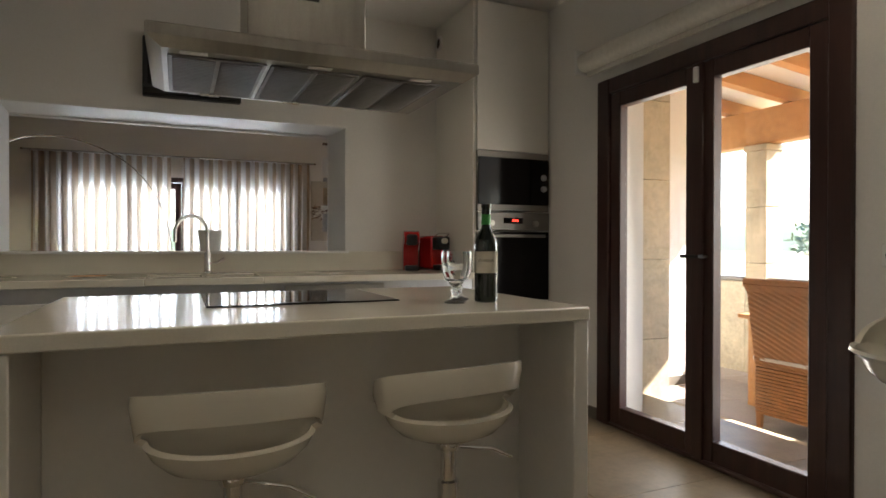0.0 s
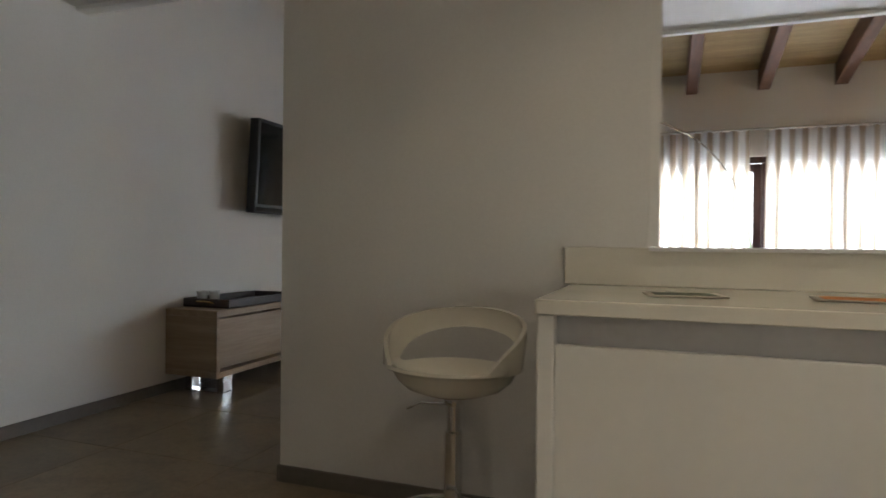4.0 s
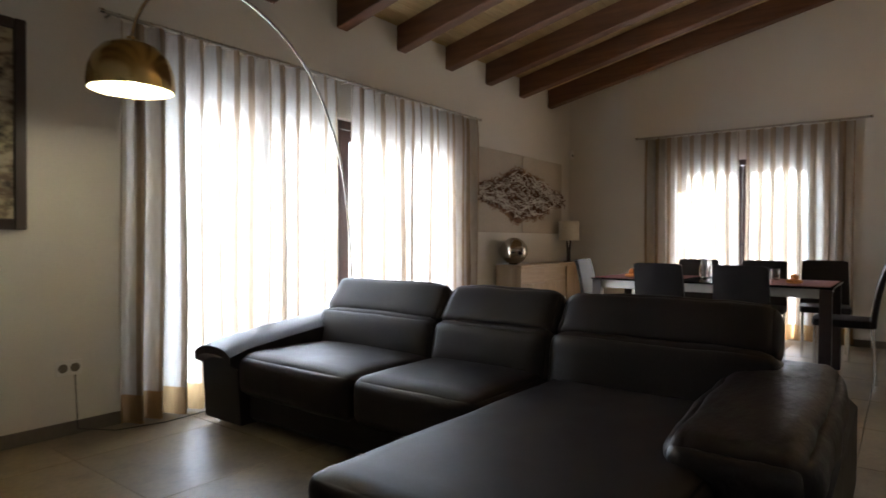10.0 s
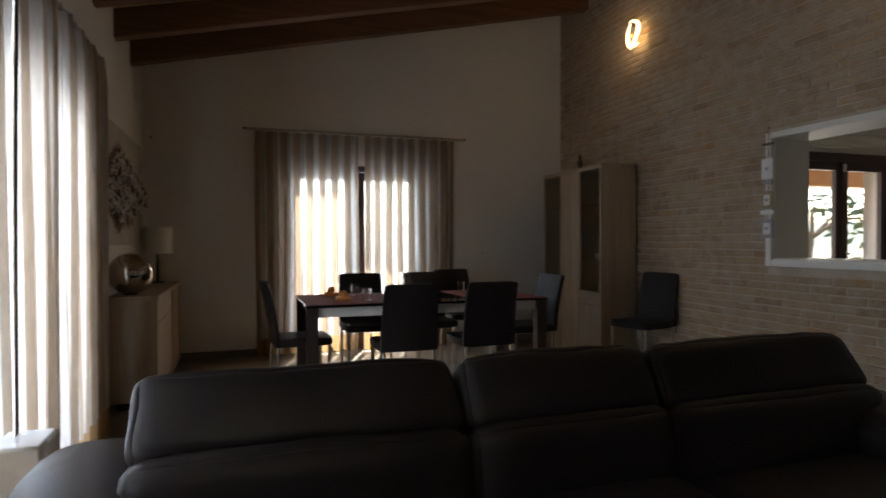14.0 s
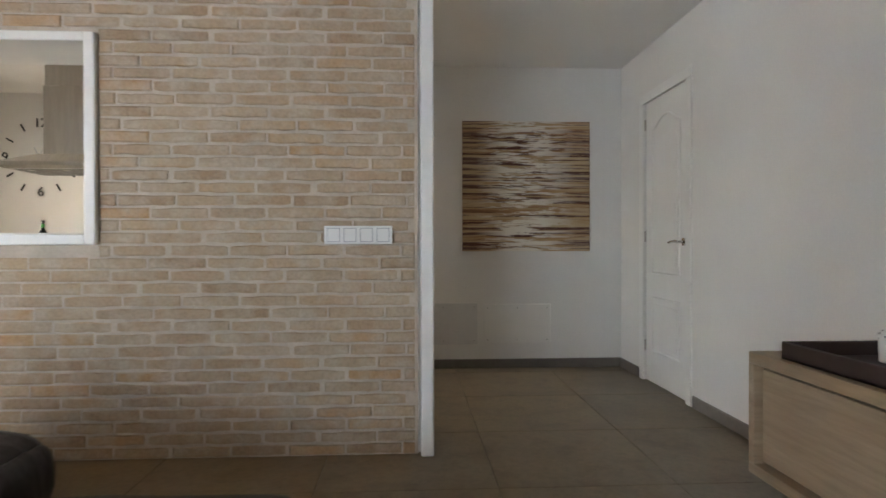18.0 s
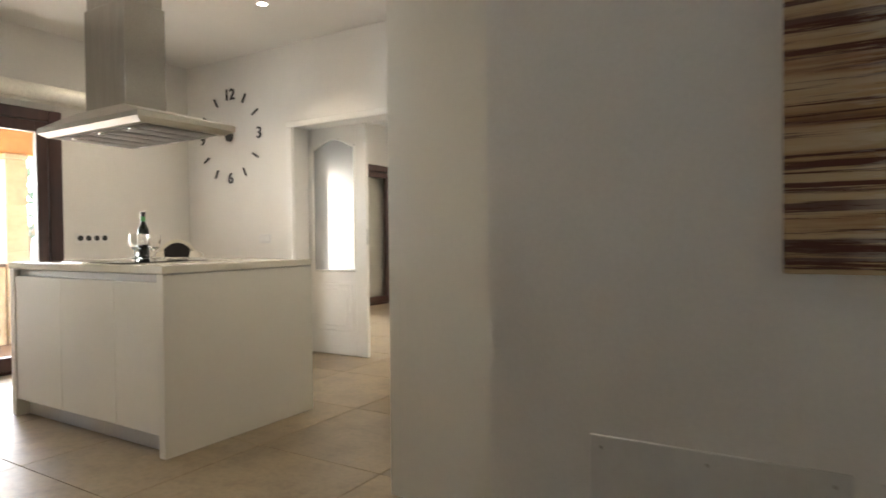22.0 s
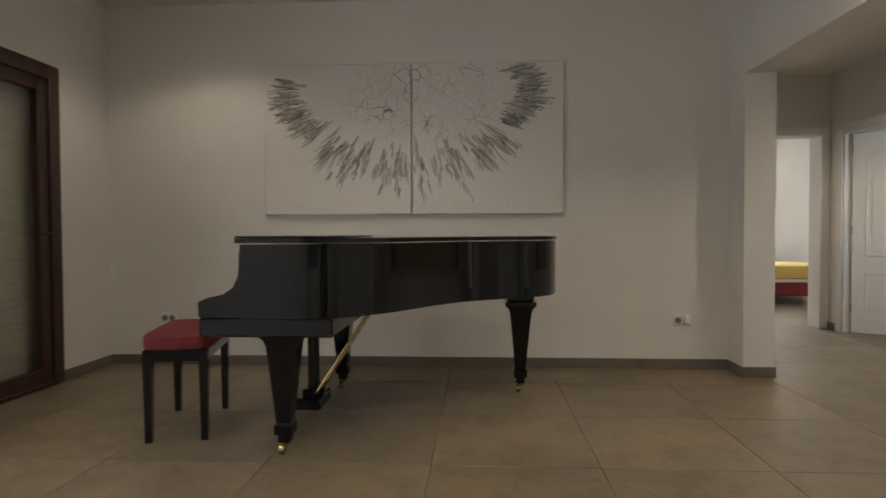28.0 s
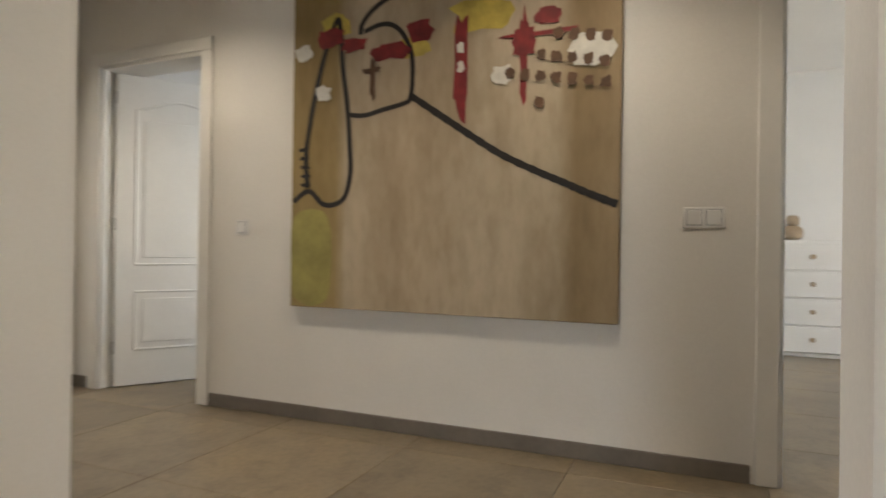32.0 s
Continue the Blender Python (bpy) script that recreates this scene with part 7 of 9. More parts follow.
# wall lamps on the brick
for x in (5.21, 2.66):
    ws = thing("wall_lamp", (x, 0.44, 3.2), "crescent-shaped brass wall lamp glowing warm on the brick", "lamp", "wall lamps")
    z = 3.20
    outer = [(x - 0.01 + 0.085 * math.cos(t), 0.50 + 0.02 * math.sin(t * 2), z + 0.015 + 0.125 * math.sin(t)) for t in [radians(q) for q in range(70, 290, 10)]]
    part("crescent_band", tube(bmesh.new(), outer, [0.007 + 0.013 * math.sin(math.pi * k / (len(outer) - 1)) for k in range(len(outer))], 8), M["sconceglow"], ws, "glowing crescent band")
    inner = [(x - 0.055 + 0.10 * math.cos(t), 0.515, z - 0.01 + 0.135 * math.sin(t)) for t in [radians(q) for q in range(60, -75, -9)]]
    part("crescent_band", tube(bmesh.new(), inner, [0.006 + 0.012 * math.sin(math.pi * k / (len(inner) - 1)) for k in range(len(inner))], 8), M["sconceglow"], ws, "glowing crescent band")
    part("tail_band", tube(bmesh.new(), [(x + 0.06, 0.505, z - 0.06), (x + 0.0, 0.51, z - 0.105), (x - 0.07, 0.51, z - 0.12), (x - 0.11, 0.505, z - 0.10)], [0.006, 0.013, 0.012, 0.005], 8), M["sconceglow"], ws)
    part("wall_mount", rod(bmesh.new(), (x, 0.43, z), (x, 0.50, z), 0.03, 0.02), M["brass"], ws)
    lamp("wall_lamp_light", "POINT", Matrix.Translation((x, 0.56, z - 0.05)), 4.5, (1.0, 0.66, 0.30), radius=0.05)

# hanging picture string beside the hatch
hs = thing("hanging_plaques", (3.63, 0.47, 1.9), "string of little white and grey heart plaques by the hatch", "decoration")
part("cord", tube(bmesh.new(), [(3.62, 0.462, 2.03), (3.615, 0.468, 1.95), (3.62, 0.468, 1.25)], 0.003, 6), M["bark"], hs)
for z, w, h, mm in ((1.90, 0.05, 0.02, "bark"), (1.72, 0.052, 0.15, "socket"), (1.62, 0.045, 0.03, "greyblind"), (1.49, 0.045, 0.13, "oak"), (1.40, 0.062, 0.03, "socket"), (1.28, 0.05, 0.14, "greyblind")):
    p_ = part("plaque", box((3.62 - w, 0.462, z - h / 2), (3.62 + w, 0.476, z + h / 2), 0.003), M[mm], hs)
    if h > 0.1:
        part("inset", box((3.62 - w * 0.6, 0.476, z - h * 0.3), (3.62 + w * 0.6, 0.479, z + h * 0.3), 0.001), M["socket"], p_)
        out = [(0.016 * (16 * math.sin(t) ** 3) / 16, 0.016 * (13 * math.cos(t) - 5 * math.cos(2 * t) - 2 * math.cos(3 * t) - math.cos(4 * t)) / 16) for t in [2 * math.pi * q / 20 for q in range(20)]]
        part("heart", prism(bmesh.new(), out, 0, 0.002, 0, Matrix.Translation((3.62, 0.479, z)) @ Matrix.Rotation(radians(-90), 4, "X") @ Matrix.Scale(-1, 4, (0, 1, 0))), M["greyblind"], p_)

# small wall fittings
switch_plate((0.56, FAR_Y, 0.37), 0, 2, "white double socket low on the garden wall", 0.06, False, False, "socket")
switch_plate((END_X, 1.42, 1.03), -90, 3, "white triple switch beside the end door", 0.07)
det = thing("alarm_detector", (6.70, 4.95, 2.25), "small white alarm detector high in the corner", "detector")
part("case", box((6.655, 4.98, 2.18), (6.72, 5.04, 2.28), 0.01), M["socket"], det)
part("lens", cushion(bmesh.new(), (6.66, 4.965, 2.20), (6.71, 4.985, 2.235), 0.8, 6), M["frost"], det)


# panelled passage door and wall flaps
def panel_door(name, m, w, h, label, handle_side=1, arched=True, kind="structure"):
    """A white panelled leaf facing -y before the pose m, hinge line at x=0."""
    d = thing(name, m.translation, label, "door", kind=kind)
    lf = part("leaf", cbox(bmesh.new(), (0, 0, 0.006), (w, 0.036, h), 0.003, m), M["door_white"], d)
    for face in (0, 1):
        yy = -0.0005 if face == 0 else 0.0365
        s = -1 if face == 0 else 1
        x0, x1 = 0.12, w - 0.12
        n = 14
        topline = [(x0 + (x1 - x0) * k / n, h - 0.22 + (0.075 * math.sin(math.pi * k / n) ** 1.6 if arched else 0)) for k in range(n + 1)]
        for loop in ([(x0, 0.80)] + topline + [(x1, 0.80), (x0, 0.80)], [(x0, 0.24), (x0, 0.62), (x1, 0.62), (x1, 0.24), (x0, 0.24)]):
            part("panel_moulding", tube(bmesh.new(), [m @ Vector((x, yy, z)) for x, z in loop], 0.010, 6, False), M["door_white"], lf)
        part("raised_field", cbox(bmesh.new(), (x0 + 0.045, min(yy, yy + s * 0.006), 0.285), (x1 - 0.045, max(yy, yy + s * 0.006), 0.575), 0.005, m), M["door_white"], lf)
        part("raised_field", cbox(bmesh.new(), (x0 + 0.045, min(yy, yy + s * 0.006), 0.845), (x1 - 0.045, max(yy, yy + s * 0.006), h - 0.29), 0.005, m), M["door_white"], lf)
        hx = w - 0.055
        hd = part("rosette", rod(bmesh.new(), m @ Vector((hx, yy, 1.02)), m @ Vector((hx, yy + s * 0.012, 1.02)), 0.025, None, 20), M["chrome"], d)
        part("lever_handle", tube(bmesh.new(), [m @ Vector(q) for q in ((hx, yy, 1.02), (hx, yy + s * 0.05, 1.02), (hx - 0.05, yy + s * 0.055, 1.025), (hx - 0.13, yy + s * 0.05, 1.015))], 0.009, 8), M["chrome"], hd)
    for z in (0.22, h / 2, h - 0.2):
        part("hinge", rod(bmesh.new(), m @ Vector((-0.004, -0.006, z)), m @ Vector((-0.004, -0.006, z + 0.08)), 0.007), M["steel"], d)
    return d


panel_door("door_passage", Matrix.Translation((TV_X - 0.012, -1.08, 0)) @ Matrix.Rotation(radians(90), 4, "Z"), 0.687, 2.046, "white panelled passage door with a steel lever, closed")
cs = thing("trim_passage_door", (TV_X, -0.74, 0), "white casing round the passage door", "trim", kind="structure")
for lo, hi in (((TV_X, -1.155, 0), (TV_X + 0.014, -1.085, 2.04)), ((TV_X, -0.39, 0), (TV_X + 0.014, -0.32, 2.04)), ((TV_X, -1.155, 2.04), (TV_X + 0.014, -0.32, 2.11))):
    part("casing", box(lo, hi, 0.004), M["door_white"], cs)
for x0, x1, z0, z1, mm in ((-0.52, 0.04, 0.195, 0.53, "greypanel"), (-1.12, -0.57, 0.20, 0.52, "plaster")):
    ap = thing("access_panel", ((x0 + x1) / 2, VEST_Y, z0), "flat screwed access panel low in the passage wall", "access panel", "access panels")
    part("sheet", box((x0, VEST_Y - 0.001, z0), (x1, VEST_Y + 0.006, z1), 0.002), M[mm], ap)
    for x in (x0 + 0.03, (x0 + x1) / 2, x1 - 0.03):
        for z in (z0 + 0.03, z1 - 0.03):
            part("screw", rod(bmesh.new(), (x, VEST_Y + 0.006, z), (x, VEST_Y + 0.0075, z), 0.005, None, 8), M["steel"], ap)

# ------------------------------------------------------------------ music room
piano = thing("grand_piano", (3.0, -7.5, 0), "polished black grand piano with its lid closed", "piano")
PB = M["piano"]
# outline of case: keyboard front at +x, tail at -x, treble bend on the +y side
KX, TXL, YT, YB = 3.54, 1.97, -6.67, -8.16
bend = [(KX, YT), (3.20, YT), (3.05, -6.74), (2.88, -6.92), (2.72, -7.16), (2.56, -7.36), (2.36, -7.50), (2.18, -7.60), (2.05, -7.72), (1.985, -7.88), (1.975, -8.02), (2.01, -8.11), (2.10, -8.16)]
sm = []
for k in range(len(bend) - 1):
    p0, p1, p2, p3 = [Vector((*bend[max(0, min(len(bend) - 1, q))], 0)) for q in (k - 1, k, k + 1, k + 2)]
    for t in (0, 0.25, 0.5, 0.75):
        v = 0.5 * ((2 * p1) + (p2 - p0) * t + (2 * p0 - 5 * p1 + 4 * p2 - p3) * t * t + (3 * p1 - p0 - 3 * p2 + p3) * t ** 3)
        sm.append((v.x, v.y))
case = sm + [(KX, YB)]
part("case", prism(bmesh.new(), case, 0.66, 0.995), PB, piano)
cx, cy = sum(p[0] for p in case) / len(case), sum(p[1] for p in case) / len(case)
lid = [(cx + (x - cx) * 1.018, cy + (y - cy) * 1.018) for x, y in case]
part("lid", prism(bmesh.new(), lid, 1.0, 1.022), PB, piano)
part("front_lid_flap", box((3.20, YB - 0.008, 1.0225), (KX + 0.02, YT + 0.008, 1.032), 0.003), PB, piano)
# soundboard rim drop towards the keys
part("key_bed", box((3.12, YB, 0.575), (3.735, YT, 0.665), 0.01), PB, piano)
for y0, y1 in ((YT - 0.07, YT), (YB, YB + 0.07)):
    b = bmesh.new()
    prof = [(3.52, 0.665), (3.52, 0.985), (3.545, 0.96), (3.545, 0.90), (3.55, 0.85), (3.575, 0.80), (3.62, 0.77), (3.69, 0.755), (3.735, 0.735), (3.735, 0.665)]
    n = len(prof)
    put(b, [(x, y0, z) for x, z in prof] + [(x, y1, z) for x, z in prof], [tuple(range(n)), tuple(range(n, 2 * n))[::-1]] + [(k, (k + 1) % n, n + (k + 1) % n, n + k) for k in range(n)])
    part("cheek", b, PB, piano)
part("fallboard", box((3.54, YB + 0.07, 0.70), (3.65, YT - 0.07, 0.775), 0.012), PB, piano)
part("key_slip", box((3.70, YB + 0.07, 0.665), (3.725, YT - 0.07, 0.71), 0.004), PB, piano)
part("name_board", box((3.541, YB + 0.07, 0.775), (3.56, YT - 0.07, 0.985), 0.004), PB, piano)


def piano_leg(x, y):
    lg = part("leg", bmesh_leg(x, y), PB, piano)
    part("leg_block", box((x - 0.085, y - 0.085, 0.598), (x + 0.085, y + 0.085, 0.662), 0.012), PB, lg)
    part("caster_fork", box((x - 0.016, y - 0.016, 0.045), (x + 0.016, y + 0.016, 0.085), 0.004), M["brass"], lg)
    part("caster_wheel", rod(bmesh.new(), (x - 0.012 + 0.015, y, 0.026), (x + 0.012 + 0.015, y, 0.026), 0.026, None, 16), M["brass"], lg)


def bmesh_leg(x, y):
    b = bmesh.new()
    prof = [(0.028, 0.065), (0.028, 0.10), (0.042, 0.105), (0.042, 0.15), (0.034, 0.16), (0.062, 0.47), (0.066, 0.50), (0.068, 0.525), (0.078, 0.555), (0.098, 0.575), (0.098, 0.60)]
    vs = []
    for r, z in prof:
        vs += [(x - r, y - r, z), (x + r, y - r, z), (x + r, y + r, z), (x - r, y + r, z)]
    n = len(prof)
    put(b, vs, [(i * 4 + k, i * 4 + (k + 1) % 4, (i + 1) * 4 + (k + 1) % 4, (i + 1) * 4 + k) for i in range(n - 1) for k in range(4)] + [(3, 2, 1, 0), tuple(range(4 * n - 4, 4 * n))])
    return b


for x, y in ((3.38, -6.80), (2.20, -7.97), (3.38, -8.02)):
    piano_leg(x, y)
ly = part("lyre", box((3.38, -7.55, 0.12), (3.46, -7.33, 0.17), 0.01), PB, piano)
for y in (-7.50, -7.38):
    part("lyre_post", rod(bmesh.new(), (3.42, y, 0.16), (3.42, y, 0.60), 0.018), PB, ly)
part("lyre_foot", box((3.35, -7.57, 0.055), (3.51, -7.31, 0.125), 0.01), PB, ly)
for y in (-7.50, -7.44, -7.38):
    part("pedal", tube(bmesh.new(), [(3.49, y, 0.075), (3.57, y, 0.07), (3.61, y, 0.055)], [0.012, 0.016, 0.02], 8), M["brass"], ly)
for y in (-7.53, -7.35):
    part("lyre_brace", rod(bmesh.new(), (3.38, y, 0.15), (3.05, y, 0.655), 0.007), M["brass"], ly)

ps = thing("piano_stool", (4.05, -7.23, 0), "black piano stool with a buttoned red velvet seat", "stool")
PM = Matrix.Translation((4.05, -7.23, 0)) @ Matrix.Rotation(radians(13), 4, "Z")
HW, HL = 0.155, 0.30
seat = part("seat_pad", cushion(bmesh.new(), (-HW - 0.015, -HL - 0.015, 0.455), (HW + 0.015, HL + 0.015, 0.545), 0.3, 12, PM, 0, 4), M["redvelvet"], ps, "red velvet seat pad")
for x in (-0.08, 0.08):
    for y in (-0.18, 0.0, 0.18):
        part("button", cushion(bmesh.new(), (x - 0.01, y - 0.01, 0.537), (x + 0.01, y + 0.01, 0.548), 1.0, 5, PM), M["redvelvet"], seat)
for lo, hi in (((-HW, -HL, 0.405), (HW, -HL + 0.025, 0.465)), ((-HW, HL - 0.025, 0.405), (HW, HL, 0.465)), ((-HW, -HL + 0.025, 0.405), (-HW + 0.025, HL - 0.025, 0.465)), ((HW - 0.025, -HL + 0.025, 0.405), (HW, HL - 0.025, 0.465))):
    part("apron", box(lo, hi, 0.004, PM), PB, ps)
for x in (-HW + 0.022, HW - 0.022):
    for y in (-HL + 0.022, HL - 0.022):
        b = bmesh.new()
        vs = []
        for r, z in ((0.016, 0), (0.0225, 0.41)):
            vs += [PM @ Vector((x + sx_ * r, y + sy_ * r, z)) for sx_, sy_ in ((-1, -1), (1, -1), (1, 1), (-1, 1))]
        put(b, vs, [(3, 2, 1, 0), (4, 5, 6, 7)] + [(k, (k + 1) % 4, 4 + (k + 1) % 4, 4 + k) for k in range(4)])
        part("leg", b, PB, ps)
part("height_knob", rod(bmesh.new(), PM @ Vector((HW, 0, 0.435)), PM @ Vector((HW + 0.03, 0, 0.435)), 0.02, None, 16), PB, ps)

# relief diptych over the piano
def cracked_canvas():
    """White canvas whose thick paint has cracked into cells towards the middle."""
    m, nt, b = node_mat("cracked_white_canvas")
    co = nt.nodes.new("ShaderNodeTexCoord")
    warp = nt.nodes.new("ShaderNodeTexNoise")
    warp.inputs["Scale"].default_value = 7
    nt.links.new(co.outputs["Object"], warp.inputs["Vector"])
    bent = nt.nodes.new("ShaderNodeVectorMath")
    bent.operation = "MULTIPLY_ADD"
    bent.inputs[1].default_value = (0.10, 0.0, 0.10)
    nt.links.new(warp.outputs["Color"], bent.inputs[0])
    nt.links.new(co.outputs["Object"], bent.inputs[2])
    lines = []
    for sc, wd in ((10.5, 0.030), (21.0, 0.030)):
        vo = nt.nodes.new("ShaderNodeTexVoronoi")
        vo.feature = "DISTANCE_TO_EDGE"
        vo.inputs["Scale"].default_value = sc
        nt.links.new(bent.outputs[0], vo.inputs["Vector"])
        lines.append(ramp(nt, vo.outputs["Distance"], [(0.0, (1, 1, 1)), (wd, (0, 0, 0))]).outputs[0])
    area = nt.nodes.new("ShaderNodeVectorMath")
    area.operation = "DISTANCE"
    flat = nt.nodes.new("ShaderNodeVectorMath")
    flat.operation = "MULTIPLY"
    flat.inputs[1].default_value = (1.0, 0.0, 1.9)
    nt.links.new(co.outputs["Object"], flat.inputs[0])
    nt.links.new(flat.outputs[0], area.inputs[0])
    area.inputs[1].default_value = (-0.13, 0.0, 2.12 * 1.9 - 1.22 * 1.9)
    near_ = ramp(nt, area.outputs["Value"], [(0.42, (1, 1, 1)), (0.80, (0, 0, 0))]).outputs[0]
    patch = nt.nodes.new("ShaderNodeTexNoise")
    patch.inputs["Scale"].default_value = 3.4
    nt.links.new(co.outputs["Object"], patch.inputs["Vector"])
    show = ramp(nt, patch.outputs[0], [(0.42, (0.06, 0.06, 0.06)), (0.56, (1, 1, 1))]).outputs[0]
    big = mixed(nt, mixed(nt, lines[0], near_, 1.0, "MULTIPLY"), show, 1.0, "MULTIPLY")
    small = mixed(nt, mixed(nt, lines[1], near_, 1.0, "MULTIPLY"), (0.35, 0.35, 0.35), 1.0, "MULTIPLY")
    both = mixed(nt, big, small, 1.0, "LIGHTEN")
    fine = nt.nodes.new("ShaderNodeTexNoise")
    fine.inputs["Scale"].default_value = 55
    nt.links.new(co.outputs["Object"], fine.inputs["Vector"])
    base = ramp(nt, fine.outputs[0], [(0.3, (0.69, 0.67, 0.635)), (0.7, (0.75, 0.73, 0.70))]).outputs[0]
    nt.links.new(mixed(nt, base, (0.13, 0.115, 0.10), both), b.inputs["Base Color"])
    b.inputs["Roughness"].default_value = 0.9
    bp = nt.nodes.new("ShaderNodeBump")
    bp.inputs["Strength"].default_value, bp.inputs["Distance"].default_value = 0.7, 0.004
    bp.invert = True
    nt.links.new(both, bp.inputs["Height"])
    nt.links.new(bp.outputs[0], b.inputs["Normal"])
    return m


white_c = cracked_canvas()
grey_c = surface("charcoal_strokes", (0.27, 0.25, 0.225), 0.9, vary=0.45, scale=14, grain=60, grain_amt=0.2)
pale_c = surface("pale_grey_strokes", (0.48, 0.46, 0.43), 0.9, vary=0.2, scale=14)
dp = thing("diptych", (2.98, MUS_Y, 1.22), "two white canvases with a ring of grey strokes and cracks", "painting")
DY = MUS_Y + 0.04
for a, bb in ((1.822, 2.976), (2.988, 4.140)):
    c_ = part("canvas", moved(box((a, MUS_Y + 0.004, 1.19), (bb, DY, 2.35), 0.005), Matrix.Translation((-2.98, -MUS_Y, -1.22))), white_c, dp)
    c_.matrix_parent_inverse = Matrix()
rnd = random.Random(11)
dark_b, pale_b = bmesh.new(), bmesh.new()


def on_canvas(x, z):
    return (1.83 < x < 2.97 or 2.995 < x < 4.13) and 1.20 < z < 2.34


def stroke(bm, x, z, ang, ln, w, lift_):
    c_, s_ = math.cos(ang), math.sin(ang)
    if not (on_canvas(x - c_ * ln / 2, z - s_ * ln / 2) and on_canvas(x + c_ * ln / 2, z + s_ * ln / 2)) or ((x - c_ * ln / 2 < 2.978) != (x + c_ * ln / 2 < 2.978)):
        return
    cbox(bm, (-ln / 2, -0.001, -w / 2), (ln / 2, lift_, w / 2), 0.0015, Matrix.Translation((x, DY, z)) @ Matrix.Rotation(-ang, 4, "Y"))


CXp, CZp = 2.99, 2.13


def smear(x, z, ang, ln, w, heavy):
    """A brush dab: a bundle of thin hairs that start and end unevenly."""
    for h_ in range(rnd.randint(3, 7)):
        off = rnd.uniform(-w, w)
        sh = rnd.uniform(-0.25, 0.25) * ln
        hx, hz = x - math.sin(ang) * off + math.cos(ang) * sh, z + math.cos(ang) * off + math.sin(ang) * sh
        stroke(dark_b if rnd.random() < heavy else pale_b, hx, hz, ang + rnd.gauss(0, 0.05), ln * rnd.uniform(0.45, 1.0), rnd.uniform(0.003, 0.009), rnd.uniform(0.001, 0.003))


for k in range(430):
    th = radians(rnd.uniform(150, 372))           # from the upper outer corner round under the centre to the other rim
    u = rnd.gauss(0, 0.55)
    fade = 1.0
    if th < radians(215):
        rad_x, rad_z, fade = 0.92 + 0.06 * u, 0.46 + 0.06 * u, 0.95
    elif th > radians(318):
        rad_x, rad_z, fade = 0.99 + 0.07 * u, 0.50 + 0.10 * u, 0.85
    else:
        rad_x, rad_z, fade = 0.93 + 0.09 * u, 0.60 + 0.15 * u, 0.75
    if rnd.random() > fade:
        continue
    x, z = CXp + rad_x * math.cos(th), CZp + rad_z * math.sin(th)
    ang = math.atan2(rad_z * math.sin(th) * 1.5, rad_x * math.cos(th)) + rnd.gauss(0, 0.12)
    heavy = 0.62 if th < radians(215) or th > radians(300) and u < 0.3 else 0.35
    smear(x, z, ang, rnd.uniform(0.07, 0.20), rnd.uniform(0.008, 0.024), heavy * (1 - 0.3 * abs(u)))
tagged(part("dark_stroke", dark_b, grey_c, dp, "", False), kind="stuff")
tagged(part("pale_stroke", pale_b, pale_c, dp, "", False), kind="stuff")

switch_plate((0.92, MUS_Y, 0.37), 180, 2, "white double socket low on the wall by the piano", 0.06, False, False, "socket")
plug = solid("night_light_plug", box((0.87, MUS_Y + 0.01, 0.34), (0.92, MUS_Y + 0.05, 0.41), 0.01), M["socket"], "small white plug-in device in the socket", "plug")
switch_plate((4.95, MUS_Y, 0.37), 180, 2, "white double socket behind the piano stool", 0.06, False, False, "socket")
md = thing("door_music_terrace", (MUS_X, -7.2, 0), "brown framed glazed terrace door of the music room", "door", kind="structure")
for lo, hi in (((MUS_X - 0.03, -8.11, 0), (MUS_X + 0.08, -8.01, 2.20)), ((MUS_X - 0.03, -6.37, 0), (MUS_X + 0.08, -6.28, 2.20)), ((MUS_X - 0.03, -8.01, 2.10), (MUS_X + 0.08, -6.37, 2.20)), ((MUS_X - 0.03, -8.01, 0), (MUS_X + 0.08, -6.37, 0.03))):
    part("door_frame", box(lo, hi, 0.006), M["brown"], md)
glazed_door(md, "y", MUS_X - 0.01, -8.005, -7.195, 2.10, 1, -7.96)
glazed_door(md, "y", MUS_X - 0.01, -7.185, -6.375, 2.10, 1)
md2 = thing("door_music_side", (MUS_X, -5.35, 0), "brown framed glazed side door of the music room", "door", kind="structure")
for lo, hi in (((MUS_X - 0.03, -5.99, 0), (MUS_X + 0.08, -5.89, 2.20)), ((MUS_X - 0.03, -4.81, 0), (MUS_X + 0.08, -4.72, 2.20)), ((MUS_X - 0.03, -5.89, 2.10), (MUS_X + 0.08, -4.81, 2.20)), ((MUS_X - 0.03, -5.89, 0), (MUS_X + 0.08, -4.81, 0.03))):
    part("door_frame", box(lo, hi, 0.006), M["brown"], md2)
glazed_door(md2, "y", MUS_X - 0.01, -5.885, -4.815, 2.10, 1, -5.84)
sh = thing("roller_shutter", (MUS_X + 0.13, -7.19, 0.03), "lowered cream roller shutter outside the glazed door", "shutter")
for k in range(40):
    part("slat", box((MUS_X + 0.12, -8.04, 0.032 + k * 0.0525), (MUS_X + 0.134, -6.34, 0.0846 + k * 0.0525), 0.003), M["shutter"], sh)
for y in (-8.046, -6.334):
    part("guide_rail", box((MUS_X + 0.105, y - 0.02, 0), (MUS_X + 0.15, y + 0.02, 2.14), 0.004), M["shutter"], sh)
for x, y in ((4.525, -7.93), (3.0, -7.25), (4.3, -5.5), (2.3, -5.6), (1.2, -6.6)):
    down_light(x, y, MUS_Z, 34 if x > 4 else 60)

